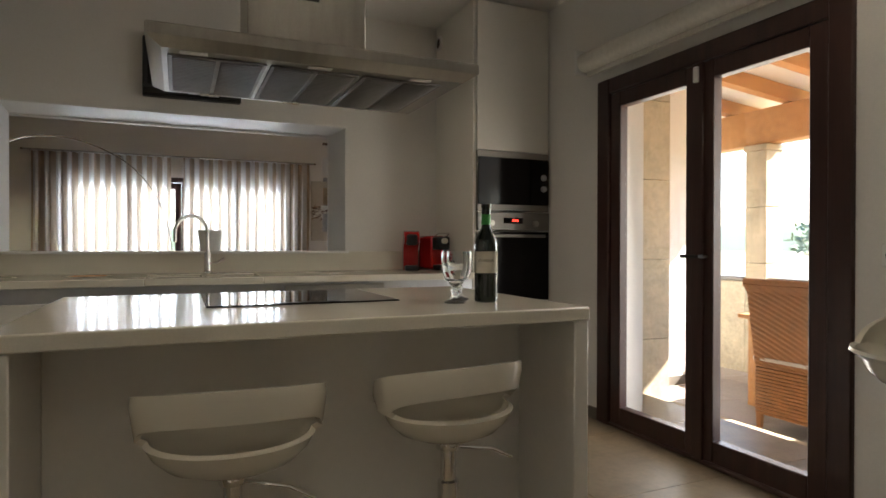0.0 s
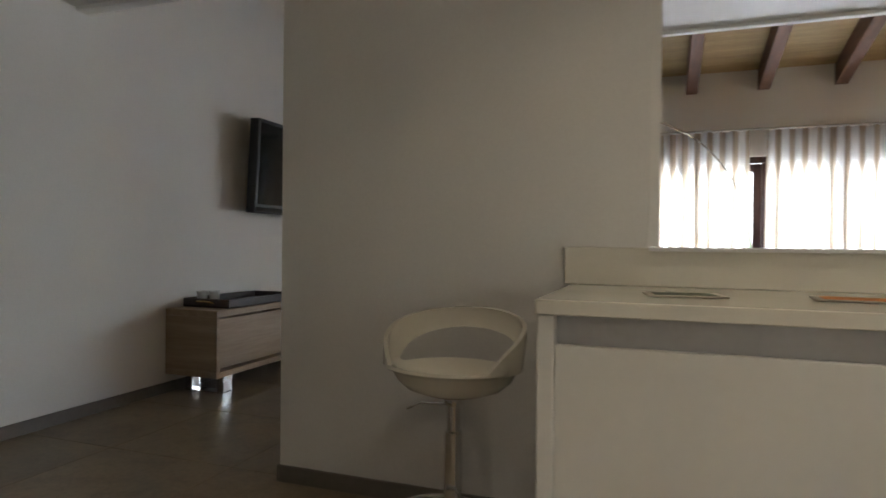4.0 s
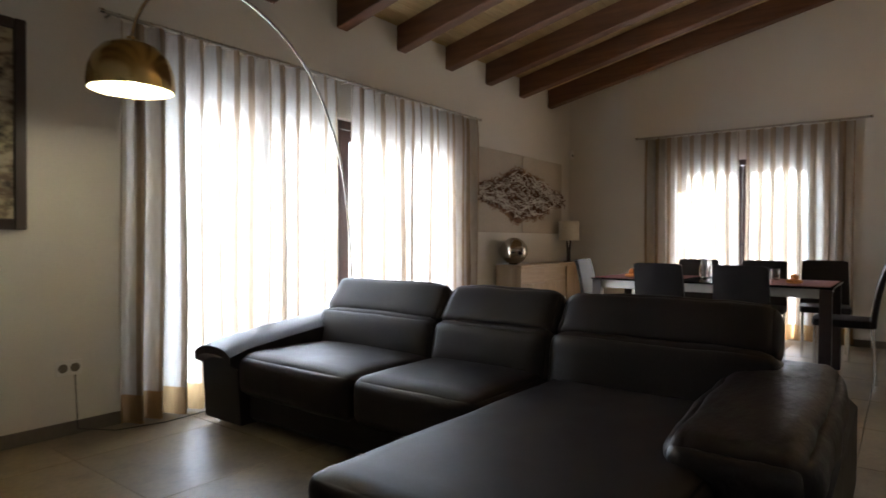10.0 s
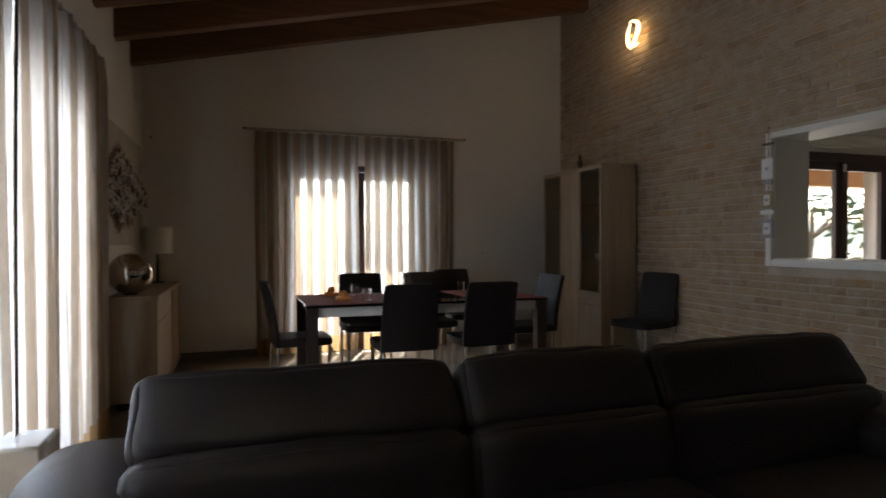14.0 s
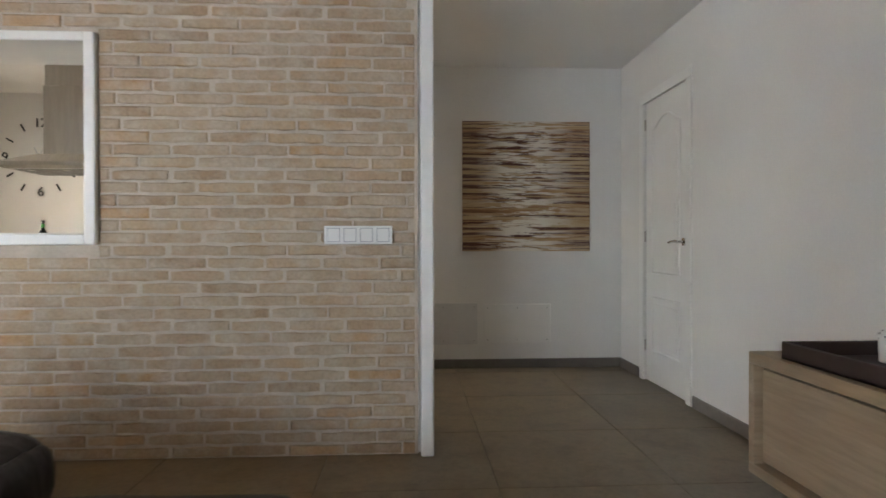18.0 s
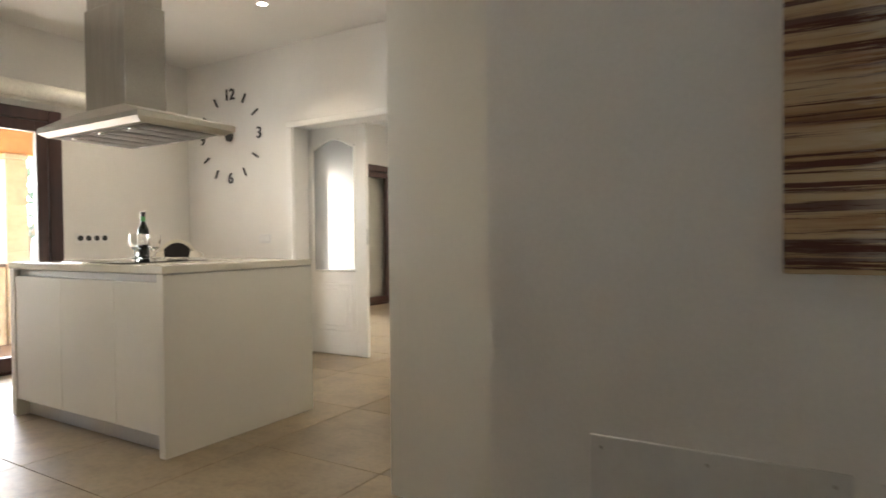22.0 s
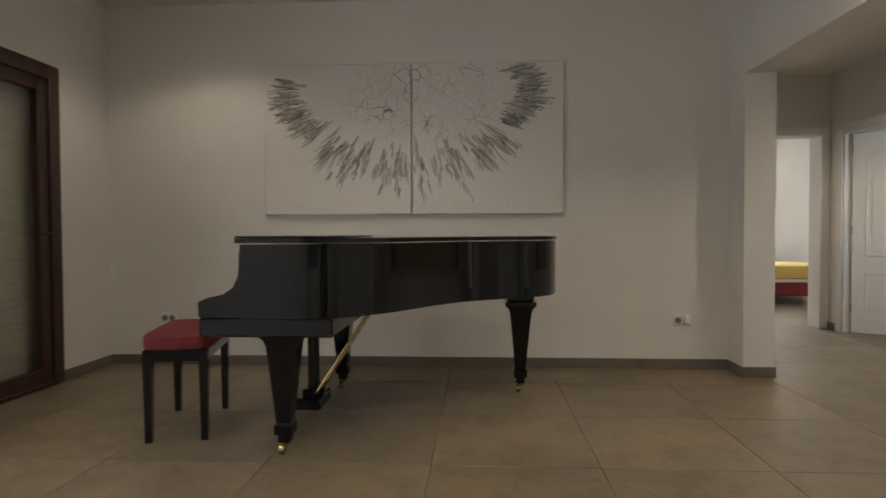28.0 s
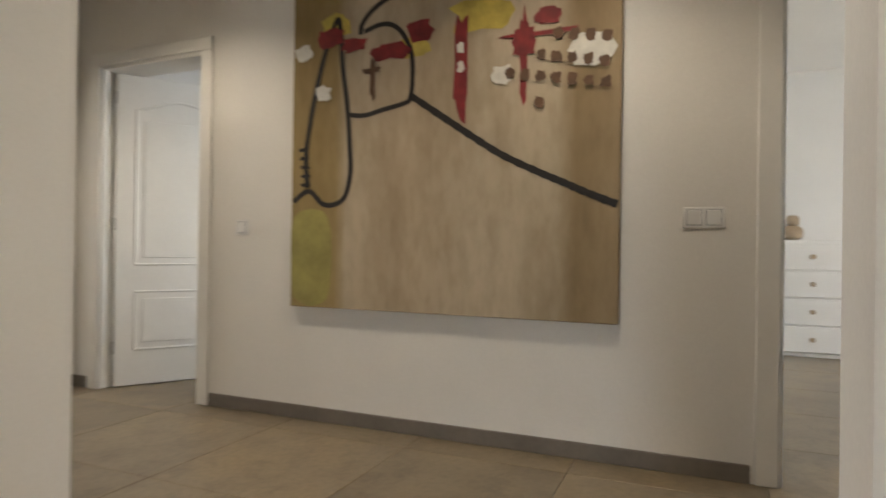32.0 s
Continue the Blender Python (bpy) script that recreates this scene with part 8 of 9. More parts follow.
# ------------------------------------------------------------------ hall and rooms off it
def hall_painting():
    """Large abstract canvas: ochre and beige fields, black loops, red dabs."""
    p = thing("large_abstract_painting", (HALL_X, -8.13, 0.6), "large abstract beige and ochre canvas with black loops", "painting")
    y0, y1, z0, z1 = -8.977, -7.272, 0.61, 2.275
    x = HALL_X + 0.045
    m, nt, b = node_mat("abstract_ground")
    co = nt.nodes.new("ShaderNodeTexCoord")
    sp = nt.nodes.new("ShaderNodeSeparateXYZ")
    nt.links.new(co.outputs["Generated"], sp.inputs[0])
    warp = noise_node(nt, 3.0, 4, (1, 1, 0.25))
    cols = ramp(nt, sp.outputs[1], [(0.0, (0.33, 0.24, 0.10)), (0.16, (0.34, 0.25, 0.11)), (0.20, (0.48, 0.40, 0.29)), (0.42, (0.45, 0.36, 0.25)), (0.58, (0.50, 0.42, 0.31)), (0.84, (0.46, 0.38, 0.27)), (0.89, (0.30, 0.22, 0.12)), (1.0, (0.36, 0.27, 0.16))]).outputs[0]
    stain = ramp(nt, warp.outputs[0], [(0.35, (0.72, 0.68, 0.62)), (0.6, (1, 1, 1))]).outputs[0]
    f = noise_node(nt, 22, 5, (1, 1, 0.4))
    g = ramp(nt, f.outputs[0], [(0.3, (0.86, 0.85, 0.82)), (0.6, (1, 1, 1))]).outputs[0]
    nt.links.new(mixed(nt, mixed(nt, cols, stain, 1.0, "MULTIPLY"), g, 1.0, "MULTIPLY"), b.inputs["Base Color"])
    b.inputs["Roughness"].default_value = 0.75
    part("canvas", box((HALL_X + 0.002, y0, z0), (x, y1, z1), 0.004), m, p)
    W, H = y1 - y0, z1 - z0

    def at(u, v, lift=0.0015):                     # u from the hall's far end, v from the top
        return Vector((x + lift, y0 + u * W, z1 - v * H))

    def band(pts, w, mat, name, lift=0.002):
        ps_ = [at(u, v, lift) for u, v in pts]
        b_ = bmesh.new()
        vs = []
        for k, q in enumerate(ps_):
            d = (ps_[min(k + 1, len(ps_) - 1)] - ps_[max(k - 1, 0)]).normalized()
            nrm = Vector((0, -d.z, d.y)) * (w[k] if isinstance(w, list) else w) / 2
            vs += [q + nrm, q - nrm, q - nrm + Vector((0.0015, 0, 0)), q + nrm + Vector((0.0015, 0, 0))]
        fs = [(k * 4 + s, k * 4 + (s + 1) % 4, k * 4 + 4 + (s + 1) % 4, k * 4 + 4 + s) for k in range(len(ps_) - 1) for s in range(4)]
        put(b_, vs, fs + [(3, 2, 1, 0), tuple(4 * len(ps_) - 4 + s for s in range(4))])
        part(name, b_, mat, p, "", False)

    def curve(pts, n=8):
        out_ = []
        for k in range(len(pts) - 1):
            p0, p1, p2, p3 = [Vector((*pts[max(0, min(len(pts) - 1, q))], 0)) for q in (k - 1, k, k + 1, k + 2)]
            for t in [q / n for q in range(n)]:
                v = 0.5 * ((2 * p1) + (p2 - p0) * t + (2 * p0 - 5 * p1 + 4 * p2 - p3) * t * t + (3 * p1 - p0 - 3 * p2 + p3) * t ** 3)
                out_.append((v.x, v.y))
        return out_ + [pts[-1]]

    layer = iter(range(500))

    def dab(u, v, w, h, mat, name="paint_dab", lift=0.003, rough_=0.25, seed=0):
        lift += 0.00022 * next(layer)
        r_ = random.Random(seed + int(u * 1000) + int(v * 7000))
        out_ = []
        for k in range(16):
            t = 2 * math.pi * k / 16
            q = 1 + r_.uniform(-rough_, rough_)
            c_, s_ = math.cos(t), math.sin(t)
            out_.append((math.copysign(abs(c_) ** 0.6, c_) * w / 2 * q, math.copysign(abs(s_) ** 0.6, s_) * h / 2 * q))
        o = at(u, v, lift)
        b_ = bmesh.new()
        n = len(out_)
        put(b_, [(o.x, o.y + du * W, o.z - dv * H) for du, dv in out_] + [(o.x + 0.0015, o.y + du * W, o.z - dv * H) for du, dv in out_], [tuple(range(n)), tuple(range(n, 2 * n))[::-1]] + [(k, (k + 1) % n, n + (k + 1) % n, n + k) for k in range(n)])
        part(name, b_, mat, p, "", False)

    red = surface("red_paint", (0.20, 0.018, 0.02), 0.6, vary=0.35, scale=12)
    yel = surface("ochre_yellow_paint", (0.50, 0.39, 0.08), 0.7, vary=0.25, scale=8)
    wht = surface("white_paint_patch", (0.66, 0.64, 0.58), 0.7, vary=0.08, scale=9)
    grn = surface("olive_field", (0.33, 0.29, 0.09), 0.75, vary=0.2, scale=6)
    brn = surface("brown_paint", (0.12, 0.065, 0.035), 0.7, vary=0.3, scale=9)
    blk = surface("black_paint", (0.016, 0.013, 0.012), 0.6, vary=0.2)
    dab(0.075, 0.84, 0.15, 0.31, grn, "olive_field", 0.001, 0.03)
    dab(0.156, 0.122, 0.095, 0.075, yel, "yellow_patch", 0.001)
    dab(0.425, 0.214, 0.095, 0.06, yel, "yellow_patch", 0.0012)
    dab(0.628, 0.147, 0.17, 0.085, yel, "yellow_patch", 0.001)
    band(curve([(0.009, 0.664), (0.065, 0.632), (0.115, 0.672), (0.158, 0.676), (0.197, 0.65), (0.214, 0.58), (0.211, 0.502), (0.201, 0.375), (0.182, 0.246), (0.175, 0.15), (0.161, 0.099), (0.118, 0.202), (0.087, 0.319), (0.066, 0.423), (0.053, 0.521), (0.06, 0.621)]), 0.026, blk, "black_loop")
    band(curve([(0.206, 0.399), (0.26, 0.405), (0.33, 0.391), (0.387, 0.38), (0.411, 0.365), (0.418, 0.30), (0.412, 0.226), (0.384, 0.17), (0.351, 0.141), (0.309, 0.134), (0.257, 0.148)]), 0.024, blk, "black_loop")
    band(curve([(0.414, 0.359), (0.504, 0.421), (0.592, 0.482), (0.687, 0.545), (0.787, 0.596), (0.857, 0.628), (0.923, 0.659), (0.994, 0.689)]), [0.036 - 0.006 * abs(k % 3 - 1) for k in range(57)], blk, "black_diagonal")
    band(curve([(0.245, 0.156), (0.248, 0.126), (0.282, 0.087), (0.341, 0.056), (0.422, 0.043), (0.543, 0.046), (0.653, 0.049), (0.73, 0.055)]), 0.026, blk, "black_arc")
    for u, v, w, h in ((0.137, 0.154, 0.087, 0.056), (0.222, 0.184, 0.082, 0.043), (0.347, 0.219, 0.118, 0.048), (0.443, 0.171, 0.078, 0.055), (0.568, 0.284, 0.043, 0.296), (0.748, 0.272, 0.023, 0.231), (0.793, 0.222, 0.205, 0.014), (0.81, 0.178, 0.064, 0.044), (0.745, 0.239, 0.062, 0.076)):
        dab(u, v, w, h, red, "red_dab", 0.0032)
    for u, v, w, h in ((0.043, 0.194, 0.061, 0.05), (0.116, 0.327, 0.05, 0.049), (0.683, 0.325, 0.052, 0.059), (0.566, 0.235, 0.02, 0.03), (0.568, 0.29, 0.02, 0.03), (0.936, 0.28, 0.115, 0.083)):
        dab(u, v, w, h, wht, "white_patch", 0.0036)
    for u0, u1, v0, n_ in ((0.84, 0.964, 0.228, 4), (0.796, 0.96, 0.282, 5), (0.711, 0.962, 0.323, 7), (0.791, 0.792, 0.409, 1)):
        for q in range(n_):
            u = u0 + (u1 - u0) * q / max(1, n_ - 1)
            dab(u, v0 + 0.19 * (u - u0), 0.026, 0.030, brn, "brown_spot", 0.0042)
    dab(0.29, 0.295, 0.018, 0.12, brn, "brown_stroke", 0.003)
    dab(0.283, 0.272, 0.06, 0.016, brn, "brown_stroke", 0.003)
    for k in range(5):
        dab(0.05 + 0.002 * k, 0.50 + 0.028 * k, 0.035, 0.012, blk, "black_tick", 0.004)


hall_painting()
switch_plate((HALL_X, -9.345, 1.035), 90, 1, "white light switch between door and painting")
switch_plate((HALL_X, -6.94, 1.07), 90, 2, "white double light switch beside the painting", 0.075)
for name, y0, y1 in (("trim_hall_door", -10.50, -9.66), ("trim_west_door", -6.66, -5.86)):
    cs = thing(name, (HALL_X, y0, 0), "white casing round a hall doorway", "trim", kind="structure")
    part("casing", box((HALL_X, y0 - 0.085, 0), (HALL_X + 0.016, y0 + 0.002, 2.072), 0.004), M["door_white"], cs)
    part("casing", box((HALL_X, y1 - 0.002, 0), (HALL_X + 0.016, y1 + 0.085, 2.072), 0.004), M["door_white"], cs)
    part("casing", box((HALL_X, y0 - 0.085, 2.072), (HALL_X + 0.016, y1 + 0.085, 2.15), 0.004), M["door_white"], cs)
    part("lining", box((HALL_X - 0.218, y0 + 0.0, 0), (HALL_X - 0.002, y0 + 0.014, 2.066), 0.002), M["door_white"], cs)
    part("lining", box((HALL_X - 0.218, y1 - 0.014, 0), (HALL_X - 0.002, y1, 2.066), 0.002), M["door_white"], cs)
    part("lining", box((HALL_X - 0.218, y0 + 0.014, 2.054), (HALL_X - 0.002, y1 - 0.014, 2.067), 0.002), M["door_white"], cs)
cs = thing("trim_bedroom_door", (-0.8, -10.73, 0), "white casing round the bedroom doorway", "trim", kind="structure")
for lo, hi in (((-1.27, -10.73, 0), (-1.188, -10.714, 2.072)), ((-0.382, -10.73, 0), (-0.30, -10.714, 2.072)), ((-1.27, -10.73, 2.072), (-0.30, -10.714, 2.15))):
    part("casing", box(lo, hi, 0.004), M["door_white"], cs)
panel_door("door_hall", Matrix.Translation((HALL_X - 0.06, -10.44, 0)) @ Matrix.Rotation(radians(146), 4, "Z"), 0.80, 2.04, "white panelled hall door standing half open inwards")
bed = thing("bed", (-1.6, -13.9, 0), "low bed with white bedding and a mustard blanket", "bed")
part("base", box((-2.6, -14.95, 0.12), (-0.9, -12.9, 0.32), 0.02), M["redvelvet"], bed, "dark red bed base")
part("mattress", cushion(bmesh.new(), (-2.6, -14.95, 0.30), (-0.9, -12.9, 0.55), 0.2, 10), M["bedding"], bed)
part("blanket", cushion(bmesh.new(), (-2.63, -13.9, 0.36), (-0.87, -12.86, 0.575), 0.2, 10), M["yellowbed"], bed, "mustard blanket")
for x in (-2.2, -1.3):
    part("pillow", cushion(bmesh.new(), (x - 0.33, -14.9, 0.53), (x + 0.33, -14.45, 0.70), 0.5, 8), M["bedding"], bed)
for x in (-2.5, -1.0):
    for y in (-14.8, -13.0):
        part("leg", rod(bmesh.new(), (x, y, 0), (x, y, 0.13), 0.03), M["chrome"], bed)
bw = thing("window_bedroom", (-1.25, -15.05, 0.9), "bedroom window with a half-lowered grey roller blind", "window", kind="structure")
for lo, hi in (((-2.1, -15.1, 0.9), (-2.03, -15.02, 2.2)), ((-0.47, -15.1, 0.9), (-0.4, -15.02, 2.2)), ((-2.03, -15.1, 2.13), (-0.47, -15.02, 2.2)), ((-2.03, -15.1, 0.9), (-0.47, -15.02, 0.97)), ((-1.28, -15.1, 0.97), (-1.22, -15.02, 2.13))):
    part("frame_bar", box(lo, hi, 0.005), M["door_white"], bw)
part("roller_blind", box((-2.15, -14.985, 1.1), (-0.35, -14.975, 2.32), 0.002), M["greyblind"], bw, "grey roller blind")
dc = thing("chest_of_drawers", (-4.95, -6.0, 0), "white chest of drawers with pale wood knobs", "chest of drawers")
part("carcass", box((-5.29, -6.45, 0.0), (-4.90, -5.55, 1.06), 0.005), M["door_white"], dc)
for k in range(4):
    f = part("drawer_front", box((-4.90, -6.44, 0.04 + k * 0.25), (-4.88, -5.56, 0.275 + k * 0.25), 0.005), M["door_white"], dc)
    part("knob", rod(bmesh.new(), (-4.88, -6.0, 0.16 + k * 0.25), (-4.855, -6.0, 0.16 + k * 0.25), 0.022, None, 14), M["oak"], f)
tb = bmesh.new()
cushion(tb, (-5.2, -6.25, 1.06), (-5.0, -6.05, 1.20), 0.7, 8)
cushion(tb, (-5.17, -6.2, 1.18), (-5.03, -6.08, 1.30), 0.8, 8)
solid("stuffed_toy", tb, M["oak"], "small light brown plush toy on the chest of drawers", "toy")
for x, y in ((-0.4, -7.4), (-0.4, -9.6)):
    down_light(x, y, 2.72, 62)
down_light(-3.4, -6.1, 2.70, 16)

# ------------------------------------------------------------------ terrace and garden
TZ = -0.20                                   # terrace level, one step below the rooms
structure("terrace_floor", cbox(box((5.27, -9.5, -0.305), (8.2, 0.03, TZ - 0.03), 0), (7.01, 0.03, -0.305), (8.2, 5.2, TZ - 0.03), 0), M["grout"], "terrace slab outside the kitchen", "pavement")
structure("ground", box((-400, -400, -0.6), (400, 400, -0.31), 0), M["earth"], "dry garden ground reaching to the horizon", "ground")
structure("house_plinth", cbox(box((5.642, -9.0, -0.305), (5.668, 0.032, -0.002), 0.002), (5.668, 0.032, -0.305), (7.0, 0.049, -0.002), 0.002), M["plaster"], "white rendered plinth of the house above the terrace", "plinth")
structure("terrace_skirting", box((5.98, 0.014, TZ), (7.0, 0.031, TZ + 0.09), 0.003), M["skirting"], "grey skirting on the terrace wall", "baseboard")
structure("door_sill", box((5.655, -2.66, TZ), (5.80, -0.83, -0.015), 0.008), M["stone"], "pale stone step outside the terrace door", "sill")
pil = thing("stone_pilaster", (5.82, -0.55, TZ), "pale sandstone pilaster beside the terrace door", "pilaster", kind="structure")
for k in range(5):
    part("stone_block", box((5.67, -0.74, TZ + k * 0.60), (5.975, -0.30, TZ + 0.597 + k * 0.60), 0.005), M["stone"], pil)
PX = 7.98
for i, y in enumerate((0.04, -3.68, -7.4)):
    cl = thing("stone_pillar", (PX, y, TZ), "square pale sandstone pillar carrying the terrace roof", "pillar", "terrace pillars")
    for k in range(4):
        part("stone_block", box((PX - 0.12, y - 0.12, TZ + k * 0.565), (PX + 0.12, y + 0.12, TZ + 0.562 + k * 0.565), 0.006), M["stone"], cl)
    part("capital", box((PX - 0.135, y - 0.135, TZ + 2.26), (PX + 0.135, y + 0.135, 2.12), 0.008), M["stone"], cl)
pg = thing("pergola_roof", (7.3, -4, 2.5), "orange timber terrace roof with rafters and pale boards", "roof", kind="structure")
part("edge_beam", box((PX - 0.09, -9.3, 2.122), (PX + 0.09, 2.2, 2.48), 0.01), M["pergola"], pg)


def sloped(y0, y1, x0, z0, x1, z1, thick):
    b = bmesh.new()
    put(b, [(x0, y0, z0), (x1, y0, z1), (x1, y1, z1), (x0, y1, z0), (x0, y0, z0 + thick), (x1, y0, z1 + thick), (x1, y1, z1 + thick), (x0, y1, z0 + thick)], [(3, 2, 1, 0), (4, 5, 6, 7), (0, 1, 5, 4), (1, 2, 6, 5), (2, 3, 7, 6), (3, 0, 4, 7)])
    return b


for k in range(15):
    y = -0.25 - k * 0.62
    x0 = 5.27 if y > -4.2 else 5.71
    part("rafter", sloped(y - 0.05, y + 0.05, x0, 2.44 + (8.45 - x0) * 0.1007, 8.45, 2.44, 0.14), M["pergola"], pg, "", False)
for k in range(4):
    part("rafter", sloped(0.37 + k * 0.62, 0.47 + k * 0.62, 7.02, 2.584, 8.45, 2.44, 0.14), M["pergola"], pg, "", False)
part("roof_boards", sloped(-9.6, -4.204, 5.71, 2.861, 8.5, 2.58, 0.04), M["trim"], pg, "pale painted boards", False)
part("roof_boards", sloped(-4.2, 0.03, 5.27, 2.905, 8.5, 2.58, 0.04), M["trim"], pg, "pale painted boards", False)
part("roof_boards", sloped(0.034, 2.4, 7.02, 2.729, 8.5, 2.58, 0.04), M["trim"], pg, "pale painted boards", False)


def wicker_chair(at, turn, label):
    m = Matrix.Translation(at) @ Matrix.Rotation(radians(turn), 4, "Z")
    c = thing("wicker_chair", at, label, "chair", "wicker chairs")
    c.matrix_basis = m
    b = bmesh.new()
    rows = 30
    vs, fs = [], []
    for j in range(rows + 1):
        t = j / rows
        z = 0.46 + 0.58 * t
        w = 0.235 + 0.02 * t
        y = 0.22 + 0.07 * t + (0.04 * (t - 0.9) / 0.1 if t > 0.9 else 0)
        wob = 0.004 * (1 if j % 2 else -1)
        for q in range(13):
            x = -w + 2 * w * q / 12
            vs.append(m @ Vector((x, y + 0.02 * (x / w) ** 2 + wob * (1 if q % 2 else -1), z)))
    fs = [(j * 13 + q, j * 13 + q + 1, (j + 1) * 13 + q + 1, (j + 1) * 13 + q) for j in range(rows) for q in range(12)]
    put(b, vs, fs)
    bmesh.ops.recalc_face_normals(b, faces=b.faces)
    bmesh.ops.solidify(b, geom=b.faces[:], thickness=0.02)
    part("woven_back", b, M["wicker"], c, "", False)
    part("top_roll", rod(bmesh.new(), m @ Vector((-0.26, 0.335, 1.05)), m @ Vector((0.26, 0.335, 1.05)), 0.022), M["wicker"], c)
    b = bmesh.new()
    for k in range(14):
        cbox(b, (-0.245, -0.24, 0.10 + k * 0.024), (0.245, 0.245, 0.122 + k * 0.024), 0.006, m)
    part("woven_skirt", b, M["wicker"], c)
    part("seat", cbox(bmesh.new(), (-0.245, -0.25, 0.436), (0.245, 0.24, 0.46), 0.008, m), M["wicker"], c)
    part("seat_cushion", cushion(bmesh.new(), (-0.24, -0.25, 0.46), (0.24, 0.22, 0.52), 0.3, 8, m), M["cloth"], c, "white seat cushion")
    part("cushion_tie", cbox(bmesh.new(), (-0.25, 0.246, 0.485), (0.25, 0.256, 0.51), 0.002, m), M["cloth"], c)
    for x in (-0.22, 0.22):
        for y in (-0.22, 0.22):
            part("leg", rod(bmesh.new(), m @ Vector((x, y, 0.0)), m @ Vector((x, y, 0.12)), 0.022, 0.028), M["wicker"], c)
    return c


wc = wicker_chair((6.59, -1.43, TZ), 91, "honey-coloured wicker chair with a white cushion on the terrace")
copy_thing(wc, Matrix.Translation((6.62, -2.40, TZ)) @ Matrix.Rotation(radians(88), 4, "Z"))
tt = thing("terrace_table", (7.2, -1.85, TZ), "brown wooden terrace table with chairs tucked in", "table")
for k in range(6):
    part("plank", box((6.72 + k * 0.15, -2.98, TZ + 0.715), (6.866 + k * 0.15, -0.72, TZ + 0.75), 0.004), M["pergola"], tt)
for y in (-2.88, -0.86):
    part("apron", box((6.80, y, TZ + 0.64), (7.56, y + 0.03, TZ + 0.714), 0.004), M["pergola"], tt)
for x in (6.80, 7.48):
    for y in (-2.94, -0.83):
        part("leg", box((x, y, TZ), (x + 0.08, y + 0.08, TZ + 0.714), 0.008), M["pergola"], tt)
for y0, y1 in ((-9.5, -7.53), (-7.27, -3.81), (-3.55, -0.09), (0.17, 5.2)):
    low_wall = structure("terrace_parapet", box((PX - 0.10, y0, -0.305), (PX + 0.10, y1, 0.74), 0.01), M["stone"], "low sandstone parapet between the terrace pillars", "wall")
    structure("parapet_cap", box((PX - 0.13, y0, 0.742), (PX + 0.13, y1, 0.785), 0.01), M["skirting"], "thin grey coping on the terrace parapet", "coping")


def tree(at, h, spread, label, seed, leaves=1500):
    rnd_ = random.Random(seed)
    x, y, z = at
    t = thing("tree", at, label, "tree", "garden trees")
    trunk = tube(bmesh.new(), [(x, y, z), (x + 0.1, y + 0.05, z + h * 0.2), (x + 0.05, y - 0.05, z + h * 0.45)], [0.16, 0.12, 0.09], 10)
    blobs = []
    for k in range(9):
        a = 2 * math.pi * k / 9 + rnd_.uniform(-0.3, 0.3)
        r = spread * rnd_.uniform(0.35, 0.9)
        e = (x + r * math.cos(a), y + r * math.sin(a), z + h * rnd_.uniform(0.5, 0.95))
        tube(trunk, [(x + 0.05, y - 0.05, z + h * 0.4), ((x + e[0]) / 2, (y + e[1]) / 2, z + h * 0.55), e], [0.07, 0.045, 0.015], 7)
        blobs.append((Vector(e), spread * rnd_.uniform(0.35, 0.6)))
    part("trunk", trunk, M["bark"], t)
    b = bmesh.new()
    for k in range(leaves):
        c, r = rnd_.choice(blobs)
        d = Vector((rnd_.gauss(0, 1), rnd_.gauss(0, 1), rnd_.gauss(0, 0.75))).normalized() * r * rnd_.random() ** 0.4
        p = c + d
        u = Vector((rnd_.gauss(0, 1), rnd_.gauss(0, 1), rnd_.gauss(0, 0.6))).normalized()
        v = u.orthogonal().normalized()
        s = rnd_.uniform(0.05, 0.10) * (spread / 1.6)
        put(b, [p - u * s * 1.6, p + v * s * 0.6, p + u * s * 1.6, p - v * s * 0.6], [(0, 1, 2, 3)])
    part("crown", b, M["leaf"], t, "grey-green leafy crown", False)


for k, (x, y, h, s) in enumerate(((15, -3.4, 2.0, 1.5), (19, -5.5, 2.8, 2.0), (17, -9.0, 4.2, 2.2), (23, 8.2, 2.3, 2.0), (25, 6.2, 2.6, 2.2), (26, -12, 4.0, 3.0), (15, -13.5, 4.0, 2.4), (15.5, -6.0, 3.9, 1.5))):
    tree((x, y, -0.32), h, s, "grey-green garden tree beyond the terrace", 40 + k, 340 if h > 3.5 else 1200)
# distant wooded hill
b = bmesh.new()
n, m_ = 90, 8
vs = []
for j in range(m_ + 1):
    for i in range(n + 1):
        a = radians(-80 + 180 * i / n)
        r = 160 + 12 * j
        hgt = (4 + 9 * (0.5 + 0.5 * noise.noise(Vector((i * 0.12, 0, 3))))) * math.sin(math.pi * min(1, (j + 0.2) / m_) * 0.6) + 1.5 * noise.noise(Vector((i * 0.9, j * 1.3, 0)))
        vs.append((r * math.cos(a), r * math.sin(a), -1 + max(0, hgt)))
put(b, vs, [(j * (n + 1) + i, j * (n + 1) + i + 1, (j + 1) * (n + 1) + i + 1, (j + 1) * (n + 1) + i) for j in range(m_) for i in range(n)])
solid("backdrop", b, M["leaf"], "distant wooded hills beyond the garden", "hill", "structure")

